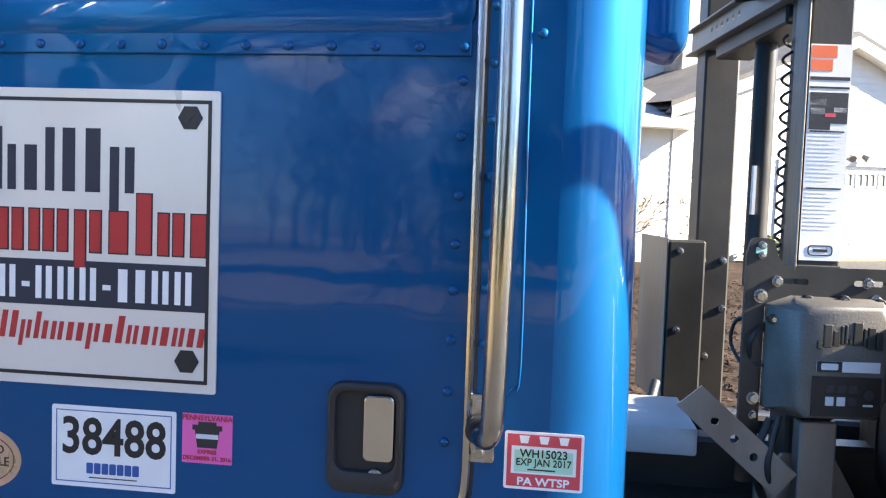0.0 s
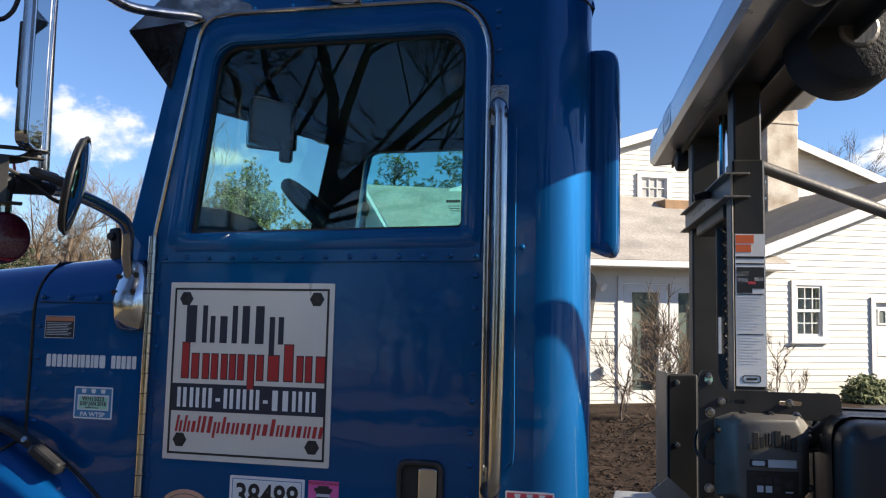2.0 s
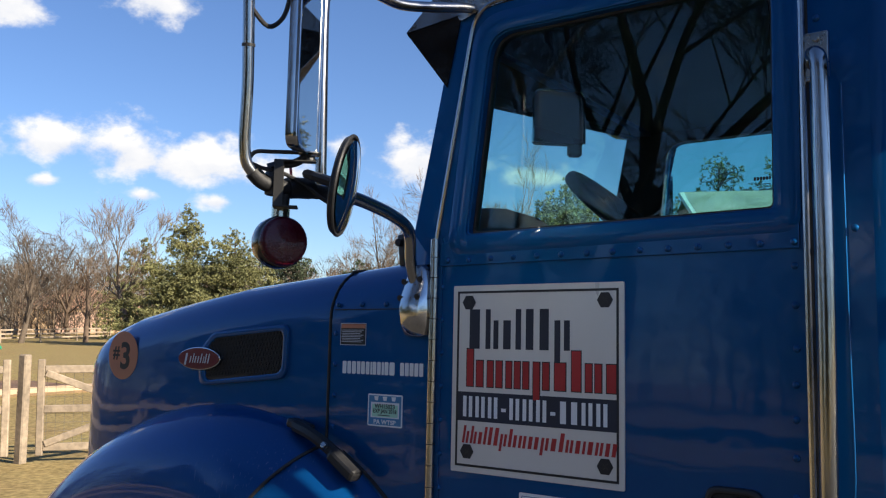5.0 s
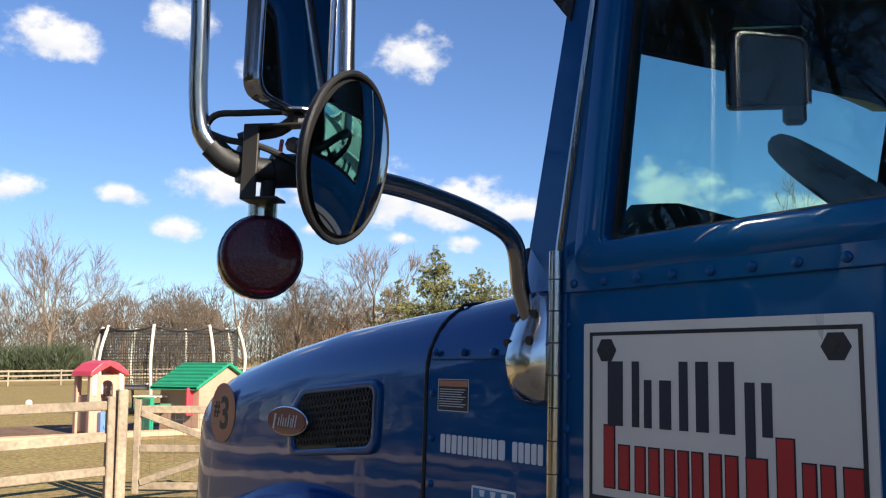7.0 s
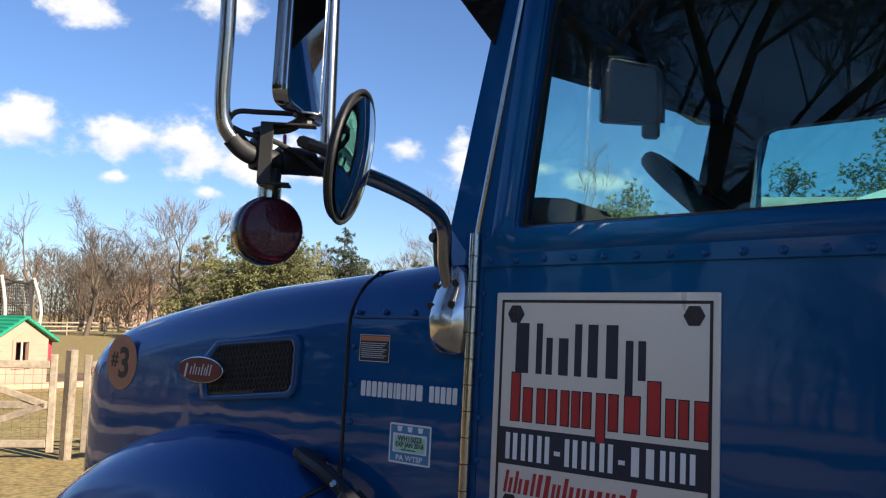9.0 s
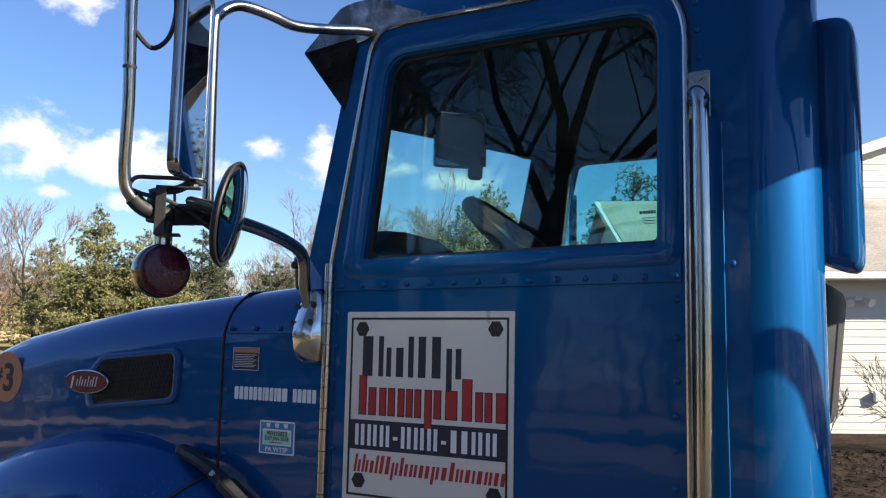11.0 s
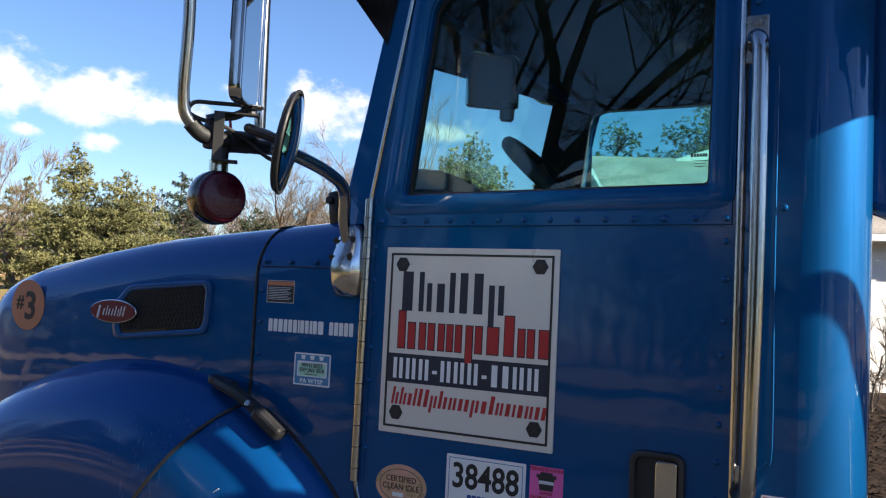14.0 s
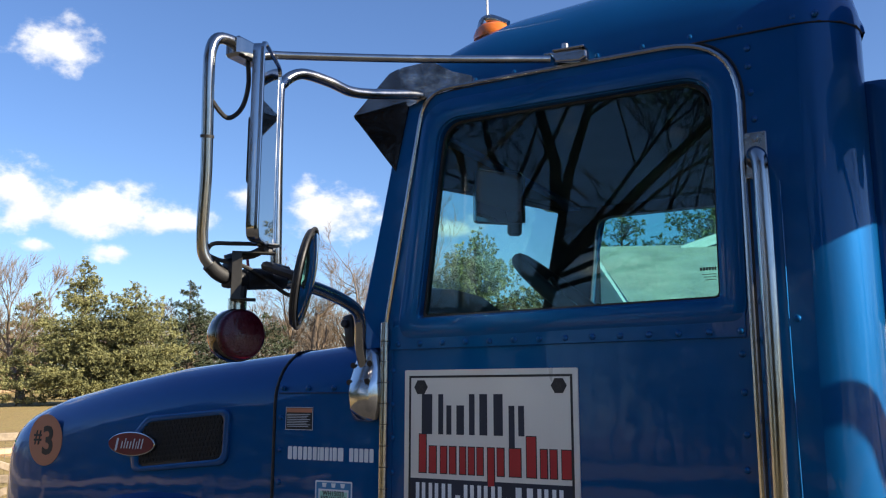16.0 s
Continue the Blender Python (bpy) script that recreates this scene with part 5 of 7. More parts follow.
hinge = part("door_hinge", tube([(-0.860, -0.014, 1.16), (-0.857, -0.014, 1.862)], 0.0115, 12, 1), M["steel"], truck, "full-length polished piano hinge", smooth=True)
for k in range(13):
    z = 1.19 + 0.052 * k
    part("hinge_knuckle", tube([(-0.8597 + 0.00427 * (z - 1.16), -0.014, z), (-0.8597 + 0.00427 * (z - 1.16), -0.014, z + 0.0018)], 0.0123, 12, 1), M["rubber"], hinge)
part("hinge_leaf", box(-0.85, -0.838, -0.0065, -0.004, 1.16, 1.865), M["paint"], door)

# door handle
hd = part("door_handle", plate(rounded(rect(-0.168, -0.052, 1.155, 1.322), 0.028, 6), -0.016, -0.003, [rounded(rect(-0.155, -0.066, 1.19, 1.308), 0.02, 6)], 0.006), M["plastic"], truck, "black paddle handle recess with a polished paddle", smooth=True)
part("recess", plate(rounded(rect(-0.158, -0.062, 1.17, 1.312), 0.02, 6), -0.0055, -0.0045), M["rubber"], hd)
part("paddle", plate(rounded(rect(-0.114, -0.068, 1.205, 1.304), 0.01, 4), -0.0125, -0.007, bevel=0.003), M["chrome"], hd, "polished paddle")
part("key_lock", moved(disc(0.0125, 0.008, 20, 0.002), pose(-0.094, -0.0055, 1.182, 90)), M["zinc"], hd, "round key lock")
part("key_slot", box(-0.0955, -0.0925, -0.0145, -0.0134, 1.177, 1.187), M["ink"], hd)

# grab rail
gr = part("grab_rail", tube([(0.066, -0.012, 2.166), (0.070, -0.050, 2.170), (0.082, -0.068, 2.150), (0.084, -0.070, 2.07), (0.084, -0.070, 1.7), (0.080, -0.070, 1.34), (0.076, -0.064, 1.276), (0.066, -0.046, 1.262), (0.058, -0.012, 1.262)], 0.0165, 16, 5), M["steel"], truck, "long stainless grab rail", smooth=True)
for zc, xc in ((2.180, 0.066), (1.264, 0.057)):
    br = part("grab_rail_bracket", plate(rounded(rect(xc - 0.022, xc + 0.022, zc - 0.05, zc + 0.05), 0.004, 3), -0.006, 0.0, bevel=0.0015), M["zinc"], truck, "aluminium bracket with two bolts")
    for dz in (-0.036, 0.036):
        part("bolt", moved(disc(0.0075, 0.005, 12, 0.0015), pose(xc, -0.006, zc + dz, 90)), M["zinc"], br)
    part("collar", moved(disc(0.021, 0.02, 16, 0.004), pose(xc + 0.001, -0.004, zc + (-0.012 if zc > 2 else 0), 90)), M["rubber"], gr)
for xx in (0.108,):
    part("panel_crease", tube([(xx, -0.001, 2.12), (xx + 0.001, -0.001, 1.7), (xx + 0.004, -0.001, 1.36), (xx - 0.006, -0.001, 1.325), (xx - 0.02, -0.001, 1.31)], 0.0022, 6, 4), M["paint"], truck, smooth=True)
part("panel_joint", box(-0.104, -0.101, -0.001, 0.004, BASE + 0.005, 1.03), M["rubber"], truck)

# front pillar, windscreen and cowl
for yc, s in ((0.0, 1), (CW, -1)):
    rows = []
    for x, z in ((-0.985, 1.80), (-0.965, 1.88), (-0.91, 2.13), (-0.868, 2.33), (-0.83, SEAM + 0.03)):
        rows.append([(x + 0.13, yc + s * 0.0, z), (x + 0.05, yc + s * 0.003, z), (x + 0.016, yc + s * 0.016, z), (x - 0.004, yc + s * 0.055, z), (x + 0.012, yc + s * 0.085, z), (x + 0.04, yc + s * 0.08, z), (x + 0.10, yc + s * 0.045, z)])
    part("front_pillar", loft(rows), M["paint"], truck, smooth=True)
ws = [[(-1.0, 0.09, 1.85), (-1.0, CW - 0.09, 1.85)], [(-0.865, 0.09, 2.40), (-0.865, CW - 0.09, 2.40)]]
wind = part("windscreen", loft(ws), M["clear"], truck, "clear windscreen")
wind.visible_shadow = False
part("windscreen_header", loft([[(-0.90, 0.06, 2.40), (-0.90, CW - 0.06, 2.40)], [(-0.86, 0.06, 2.52), (-0.86, CW - 0.06, 2.52)], [(-0.80, 0.06, 2.52), (-0.80, CW - 0.06, 2.52)], [(-0.80, 0.06, 2.40), (-0.80, CW - 0.06, 2.40)], [(-0.90, 0.06, 2.40), (-0.90, CW - 0.06, 2.40)]]), M["paint"], truck)
pv = part("wiper_pivot", moved(box(-0.017, 0.017, -0.014, 0.014, 0.0, 0.095, 0.008, 2), pose(-1.056, 0.125, 1.81, 0, -8, 0)), M["plastic"], truck, "black wiper pivot block on the cowl", smooth=True)
part("pivot_cap", moved(disc(0.012, 0.02, 12, 0.004), pose(-1.07, 0.118, 1.878, 90)), M["rubber"], pv)
part("wiper", tube([(-1.02, 0.2, 1.86), (-0.99, 0.35, 1.93), (-0.96, 0.6, 2.0)], 0.006, 6, 3), M["plastic"], truck)


def hood_top(x):
    """Height of the hood's shoulder along its length."""
    pts = [(-2.5, 1.50), (-2.47, 1.585), (-2.40, 1.642), (-2.2, 1.70), (-1.95, 1.745), (-1.67, 1.787), (-1.45, 1.806), (-1.22, 1.825), (-1.0, 1.845), (-0.9, 1.85)]
    for (a, za), (b, zb) in zip(pts, pts[1:]):
        if a <= x <= b:
            return za + (zb - za) * (x - a) / (b - a)
    return pts[-1][1] if x > -1 else pts[0][1]


def hood_side(x):
    """How far the hood's flank stands in from the cab's side."""
    return 0.0 + 0.01 * max(-1.22 - x, 0) + (0.10 * max((-2.30 - x) / 0.2, 0) ** 2.2)


def hood_row(x, z_low):
    y0, zt = hood_side(x), hood_top(x)
    r = 0.15
    row = [(x, y0, z_low), (x, y0, (z_low + zt - r) / 2), (x, y0, zt - 0.02 - r)]
    for k in range(1, 9):
        a = math.pi / 2 * k / 8
        row.append((x, y0 + r - r * math.cos(a), zt - 0.02 - r + r * math.sin(a)))
    row.append((x, CW / 2, zt + 0.02))
    return row + [(px, CW - py, pz) for px, py, pz in reversed(row[:-1])]


cowl_rows = [hood_row(x, 1.0) for x in (-1.217, -1.15, -1.05, -0.95, -0.868)]
cowl = part("cowl", loft(cowl_rows), M["paint"], truck, "blue cowl panel with rivets and decals", smooth=True)
rivets([(-1.195, 1.699), (-1.11, 1.699), (-1.025, 1.699)] + [(-1.20, 1.62 - 0.085 * k) for k in range(4)], cowl, 0.0)
part("cowl_joint", box(-1.21, -0.95, -0.001, 0.003, 1.6845, 1.6865), M["rubber"], cowl)
hood_rows = [hood_row(-1.229, 1.0)] + [hood_row(x, 0.98) for x in (-1.3, -1.45, -1.67, -1.95, -2.2, -2.3, -2.36, -2.40, -2.44, -2.47, -2.49, -2.5)]
hood = part("hood", loft(hood_rows), M["paint"], truck, "sloping blue hood with a mesh air intake", smooth=True)
nose_row = hood_row(-2.5, 0.98)
part("hood_nose", loft([nose_row, [(NOSE - 0.012, CW / 2 + (y - CW / 2) * 0.8, 1.0 + (z - 0.98) * 0.9) for x, y, z in nose_row], [(NOSE - 0.02, CW / 2, 1.2)] * len(nose_row)]), M["paint"], hood, smooth=True)
part("hood_gap", tube([(-1.223, -0.0005, 1.30), (-1.223, -0.0005, 1.6), (-1.223, 0.0, 1.66)] + [(-1.223, 0.15 - 0.151 * math.cos(a), 1.655 + 0.151 * math.sin(a)) for a in (0.3, 0.7, 1.1, 1.5)] + [(-1.223, 0.5, 1.825)], 0.0038, 8, 2), M["rubber"], hood)
gi = rounded([(-1.735, 1.47), (-1.405, 1.505), (-1.402, 1.625), (-1.70, 1.600), (-1.75, 1.55)], [0.02, 0.03, 0.02, 0.04, 0.03], 5)
go = rounded([(-1.765, 1.452), (-1.385, 1.488), (-1.380, 1.645), (-1.71, 1.619), (-1.78, 1.555)], [0.03, 0.04, 0.03, 0.05, 0.03], 5)
intake = part("air_intake", plate(go, -0.008, 0.012, [gi], 0.005), M["paint"], truck, "recessed black mesh air intake", smooth=True)
part("intake_back", plate(gi, 0.0035 - 0.006, -0.001), M["ink"], intake)
mesh_bm = bmesh.new()
for i in range(24):
    for j in range(9):
        x, z = -1.735 + i * 0.0142 + (j % 2) * 0.0071, 1.483 + j * 0.0145 + 0.0015 * (i - 8)
        if -1.73 < x < -1.412 and 1.478 + 0.07 * (x + 1.735) < z < 1.606 + 0.06 * (x + 1.735) - 0.02 * 0:
            join(mesh_bm, moved(plate([(0.0082 * math.cos(k * math.pi / 3), 0.0082 * math.sin(k * math.pi / 3)) for k in range(6)], -0.0062, -0.003, [[(0.0058 * math.cos(k * math.pi / 3), 0.0058 * math.sin(k * math.pi / 3)) for k in range(6)]]), Matrix.Translation((x, 0, z))))
tagged(part("intake_mesh", mesh_bm, M["rubber"], intake), kind="stuff")
oval = [(0.100 * math.cos(a), 0.036 * math.sin(a)) for a in (2 * math.pi * k / 40 for k in range(40))]
badge = part("hood_badge", moved(plate(oval, -0.017, -0.004, bevel=0.003), Matrix.Translation((-1.76, 0, 1.536))), M["chrome"], truck, "oval red and chrome emblem", smooth=True)
part("badge_face", moved(plate([(x * 0.95, z * 0.9) for x, z in oval], -0.0195, -0.0165), Matrix.Translation((-1.76, 0, 1.536))), M["badge_red"], badge)
bar_word([0.024, 0.013, 0.011, 0.013, 0.013, 0.013, 0.009, 0.013, 0.014], -1.825, 1.522, 0.030, -0.0195, M["vinyl_silver"], badge, 0.0006, 0.66, 0.25, (0, 2, 5, 7, 8), (0,))
num = part("number_decal", moved(plate([(0.082 * math.cos(a), 0.082 * math.sin(a)) for a in (2 * math.pi * k / 40 for k in range(40))], -0.0012, 0.0), Matrix.Translation((-2.19, 0.0085, 1.536))), M["vinyl_copper"], truck, "round copper decal with the number 3")
part("decal_text", moved(words("#", 0.062, 0.0004, 0.0012), Matrix.Translation((-2.228, 0.0068, 1.545))), M["ink"], num)
part("decal_text", moved(words("3", 0.125, 0.0004, 0.003), Matrix.Translation((-2.176, 0.0068, 1.530))), M["ink"], num)

# fender, wheel and splash parts
WXC, WZC = -1.86, 0.46


def fender_row(a):
    """One slice of the fender: from the lip of the wheel arch over the crown to the hood (90 degrees is the top)."""
    c, s_ = math.cos(a), math.sin(a)
    lx, lz = -1.85 + 0.73 * c, 0.35 + 0.607 * s_
    kx, kz = -1.6 + (0.87 if c > 0 else 1.03) * c, 0.60 + 0.805 * s_
    out = [(lx - 0.01 * c, 0.12, lz - 0.01 * s_)]
    for f, y in ((0.0, -0.150), (0.02, -0.160), (0.10, -0.168), (0.28, -0.172), (0.46, -0.169), (0.62, -0.158), (0.76, -0.132), (0.88, -0.086), (0.96, -0.034), (1.0, 0.014)):
        out.append((lx + (kx - lx) * f, y, lz + (kz - lz) * f))
    return out


fend = part("fender", loft([fender_row(radians(a)) for a in range(200, 63, -4)]), M["fender_paint"], truck, "glossy blue bulging front fender with scratches", smooth=True)
fend2 = part("fender_rear", loft([fender_row(radians(a)) for a in range(64, -31, -4)]), M["fender_paint"], truck, "rear fender piece with dappled road dust", smooth=True)
part("fender_joint", tube([(x, y - 0.002, z + 0.001) for x, y, z in [fender_row(radians(68 - 0.45 * k))[k] for k in range(1, 11)]], 0.005, 8, 3), M["rubber"], fend)
part("fender_edge", tube([(x + 0.004, y - 0.012, z + 0.004) for x, y, z in [fender_row(radians(a))[-1] for a in range(60, -25, -6)]], 0.006, 8, 3), M["rubber"], fend2)
mk = part("side_marker", moved(plate([(0.05 * math.cos(a), 0.032 * math.sin(a)) for a in (2 * math.pi * k / 32 for k in range(32))], -0.014, 0.0, bevel=0.006), pose(-1.012, -0.150, 0.924, -6, 0, 20)), M["lamp_amber"], truck, "oval amber side marker lamp", smooth=True)
part("marker_seal", moved(plate([(0.056 * math.cos(a), 0.037 * math.sin(a)) for a in (2 * math.pi * k / 32 for k in range(32))], -0.004, 0.004), pose(-1.012, -0.150, 0.924, -6, 0, 20)), M["rubber"], mk)
for x, y, z, ln, tilt in ((-1.190, -0.1445, 1.105, 0.035, 35), (-1.175, -0.146, 1.085, 0.02, 20), (-1.105, -0.1425, 0.985, 0.03, 80), (-1.33, -0.135, 1.165, 0.03, 5)):
    part("scratch", tube([(x - ln / 2 * math.cos(radians(tilt)), y - 0.004, z - ln / 2 * math.sin(radians(tilt))), (x, y - 0.006, z), (x + ln / 2 * math.cos(radians(tilt)), y - 0.004, z + ln / 2 * math.sin(radians(tilt)))], 0.0012, 5, 3), M["vinyl_silver"], fend2)
latch = part("hood_latch", tube([(-1.30, -0.042, 1.362), (-1.22, -0.055, 1.343), (-1.14, -0.058, 1.305), (-1.06, -0.055, 1.252)], 0.017, 8, 4), M["rubber"], truck, "black rubber hood latch strap", smooth=True)
part("latch_base", moved(box(-0.05, 0.03, -0.02, 0.02, -0.012, 0.014, 0.008, 2), pose(-1.285, -0.03, 1.360, 0, 12, 0)), M["plastic"], latch)
part("latch_pull", moved(box(-0.055, 0.05, -0.024, 0.020, -0.020, 0.014, 0.010, 2), pose(-1.10, -0.055, 1.278, 0, 32, 0)), M["rubber"], latch)
part("latch_pin", moved(disc(0.009, 0.014, 10, 0.002), pose(-1.16, -0.07, 1.32, 60)), M["zinc"], latch)
wheel = part("wheel", moved(disc(0.46, 0.26, 40, 0.03), pose(WXC, 0.20, WZC, 90)), M["rubber"], truck, "dark front tyre in the wheel arch", smooth=True)
part("rim", moved(disc(0.28, 0.05, 32, 0.01), pose(WXC, -0.02, WZC, 90)), M["black_steel"], wheel)
for k in range(10):
    a = 2 * math.pi * k / 10
    part("wheel_nut", moved(disc(0.016, 0.03, 6, 0.003), pose(WXC + 0.17 * math.cos(a), -0.07, WZC + 0.17 * math.sin(a), 90)), M["zinc"], wheel)
# solid black block in place of the shade inside the wheel arch
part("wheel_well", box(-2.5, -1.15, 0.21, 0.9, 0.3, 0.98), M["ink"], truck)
part("wheel", moved(disc(0.45, 0.26, 40, 0.03), pose(WXC, CW + 0.1, WZC, 90)), M["rubber"], truck, smooth=True)
part("far_fender", loft([[(x, CW - y, z) for x, y, z in fender_row(radians(a))] for a in range(200, -25, -6)]), M["paint"], truck, smooth=True)

# under the cab: step box, frame rails, tank fittings
part("frame_rail", box(-2.3, 5.5, 0.35, 0.43, 0.70, 0.93, 0.01), M["black_steel"], truck, "black steel chassis rail")
part("frame_rail", box(-2.3, 5.5, 1.0, 1.08, 0.70, 0.93, 0.01), M["black_steel"], truck)
part("under_cab_panel", box(-0.86, 0.2, 0.12, 0.16, 0.45, BASE), M["rubber"], truck)
cap = part("filler_bracket", box(-0.735, -0.665, 0.0, 0.02, 0.835, 0.905, 0.006), M["plastic"], truck)
part("filler_cap", moved(disc(0.024, 0.015, 18, 0.003), pose(-0.697, 0.0, 0.868, 90)), M["bare_steel"], cap)
for x in (-0.42, -0.36):
    part("stud", moved(disc(0.012, 0.03, 10, 0.003), pose(x, 0.05, 0.86, 60)), M["zinc"], truck)
part("hose_fitting", moved(disc(0.03, 0.05, 16, 0.006), pose(-0.21, 0.03, 0.89, 70)), M["silt"], truck)
for k, (key, dx) in enumerate((("vinyl_red", 0.0), ("wire_green", 0.018), ("rubber", 0.034), ("vinyl_red", 0.05))):
    part("wire", tube([(0.27 + dx, 0.27, 1.06 - 0.01 * k), (0.29 + dx, 0.26, 1.035), (0.32 + dx, 0.25 + 0.01 * k, 1.01), (0.40 + dx, 0.28, 1.0), (0.47, 0.36, 0.965)], 0.003, 6, 4), M[key], truck)
part("battery_cover", box(0.30, 0.47, 0.60, 0.90, 1.07, 1.13, 0.006, 2), M["cover_grey"], truck, "grey cover box on the frame rail", smooth=True)
part("tool_box", box(0.30, 0.62, -0.02, 0.5, 0.72, 0.93, 0.015), M["black_steel"], truck)
part("deck_plate", box(0.28, 0.98, 0.42, 1.1, 0.93, 0.955, 0.004), M["black_steel"], truck, "worn steel deck plate behind the cab")

# mirrors
mir = part("mirror_bracket", tube([(-0.92, -0.004, 1.74), (-0.918, -0.035, 1.80), (-0.895, -0.075, 1.875), (-0.877, -0.16, 1.903), (-0.862, -0.30, 1.920), (-0.858, -0.40, 1.922), (-0.864, -0.50, 1.913), (-0.876, -0.56, 1.913), (-0.884, -0.586, 1.922)], 0.0155, 14, 6), M["steel"], truck, "bent polished tube carrying the mirrors", smooth=True)
part("mirror_loop", tube([(-0.876, -0.56, 1.913), (-0.891, -0.608, 1.938), (-0.895, -0.625, 1.985), (-0.881, -0.637, 2.12), (-0.869, -0.655, 2.30), (-0.867, -0.655, 2.365), (-0.864, -0.637, 2.398), (-0.855, -0.592, 2.402)], 0.0122, 14, 6), M["steel"], mir, "slimmer upright loop of polished tube", smooth=True)
FOOT = []
for z, x0, x1, thick in ((1.612, -0.945, -0.885, 0.012), (1.618, -0.958, -0.872, 0.024), (1.645, -0.966, -0.866, 0.040), (1.685, -0.970, -0.864, 0.046), (1.72, -0.968, -0.866, 0.036), (1.75, -0.960, -0.868, 0.026), (1.782, -0.945, -0.876, 0.022), (1.797, -0.938, -0.892, 0.016)):
    w_ = x1 - x0
    FOOT.append([(x0, 0.0, z), (x0 + 0.006, -thick * 0.5, z), (x0 + w_ * 0.22, -thick * 0.92, z), (x0 + w_ * 0.5, -thick, z), (x0 + w_ * 0.78, -thick * 0.92, z), (x1 - 0.006, -thick * 0.5, z), (x1, 0.0, z)])
part("foot_plate", loft(FOOT + [[(x, y, 1.800) for x, y, z in [(-0.915, -0.002, 0)] * 7]]), M["chrome"], mir, "polished cast foot plate", smooth=True)
for x, z, y in ((-0.948, 1.755, -0.021), (-0.895, 1.760, -0.024), (-0.952, 1.712, -0.032), (-0.893, 1.715, -0.037)):
    part("bolt_hole", moved(disc(0.0075, 0.004, 12), pose(x, y, z, 98)), M["ink"], mir)
part("bracket_sleeve", tube([(-0.8905, -0.606, 1.937), (-0.884, -0.586, 1.920), (-0.876, -0.56, 1.913), (-0.864, -0.50, 1.913), (-0.859, -0.42, 1.920)], 0.0166, 14, 5), M["rubber"], mir, "black wrapping on the lower tube", smooth=True)
part("top_joint", box(-0.875, -0.835, -0.61, -0.535, 2.368, 2.412, 0.006), M["steel"], mir)
part("tube_clamp", box(-0.891, -0.860, -0.574, -0.550, 1.892, 1.944, 0.006, 2), M["plastic"], mir, "black clamp round the lower tube", smooth=True)
part("tape_wrap", tube([(-0.868, -0.530, 1.912), (-0.862, -0.505, 1.916), (-0.860, -0.47, 1.920)], 0.0225, 10, 3), M["rubber"], mir, "lumpy black tape round the cables", smooth=True)
part("mirror_arm", tube([(-0.882, -0.572, 1.950), (-0.868, -0.556, 1.957), (-0.842, -0.535, 1.962), (-0.815, -0.522, 1.978)], 0.0085, 8, 4), M["plastic"], mir, smooth=True)
part("mirror_washer", moved(disc(0.024, 0.004, 16, 0.001), pose(-0.812, -0.522, 1.978)), M["zinc"], mir)
part("mirror_nut", moved(disc(0.010, 0.014, 8, 0.002), pose(-0.812, -0.522, 1.962)), M["plastic"], mir)
for pts in ([(-0.894, -0.618, 1.950), (-0.886, -0.606, 1.976), (-0.862, -0.577, 1.980), (-0.820, -0.532, 1.982)], [(-0.894, -0.620, 1.957), (-0.880, -0.592, 1.946), (-0.860, -0.552, 1.940), (-0.836, -0.512, 1.920), (-0.800, -0.482, 1.886), (-0.768, -0.476, 1.876), (-0.752, -0.480, 1.886)]):
    part("cable", tube(pts, 0.0045, 8, 5), M["rubber"], mir, "black cable")
part("pipe_band", tube([(-0.8765, -0.6435, 2.186), (-0.8755, -0.6445, 2.192)], 0.0136, 14, 1), M["rubber"], mir)
part("cable", tube([(-0.85, -0.565, 2.372), (-0.848, -0.562, 2.32), (-0.852, -0.575, 2.265), (-0.858, -0.61, 2.235), (-0.864, -0.65, 2.262)], 0.005, 8, 5), M["rubber"], mir)
# flat west-coast mirror
MA = radians(118.0)
mm = Matrix.Translation((-0.8217, -0.5354, 2.185)) @ Matrix.Rotation(MA, 4, "Z")
flat = part("flat_mirror", moved(plate(rounded(rect(-0.081, 0.081, -0.205, 0.205), 0.026, 6), -0.009, 0.011, bevel=0.006), mm), M["chrome"], truck, "tall flat mirror in a slim polished housing", smooth=True)
part("mirror_face", moved(plate(rounded(rect(-0.077, 0.077, -0.200, 0.200), 0.022, 6), -0.0105, -0.0085), mm), M["mirror"], flat)
part("mirror_rim", moved(plate(rounded(rect(-0.084, 0.084, -0.208, 0.208), 0.028, 6), -0.0145, -0.006, [rounded(rect(-0.076, 0.076, -0.200, 0.200), 0.022, 6)], 0.0025), mm), M["chrome"], flat)
part("back_bracket", moved(plate(rounded(rect(-0.03, 0.06, -0.08, 0.06), 0.01, 3), 0.011, 0.028, bevel=0.004), mm), M["plastic"], flat)
rod = part("mirror_rod", tube([(-0.892, -0.404, 1.93), (-0.888, -0.410, 2.0), (-0.886, -0.421, 2.33), (-0.883, -0.409, 2.381), (-0.869, -0.364, 2.415), (-0.847, -0.29, 2.417), (-0.827, -0.22, 2.410), (-0.80, -0.13, 2.428), (-0.771, -0.033, 2.453), (-0.757, 0.01, 2.458)], 0.013, 12, 6), M["steel"], mir, "bent stainless brace tube", smooth=True)
part("upper_brace", tube([(-0.862, -0.50, 2.415), (-0.84, -0.465, 2.418), (-0.62, -0.25, 2.443), (-0.42, -0.06, 2.470), (-0.385, -0.03, 2.474)], 0.0095, 10, 3), M["steel"], mir, "straight stainless brace rod", smooth=True)
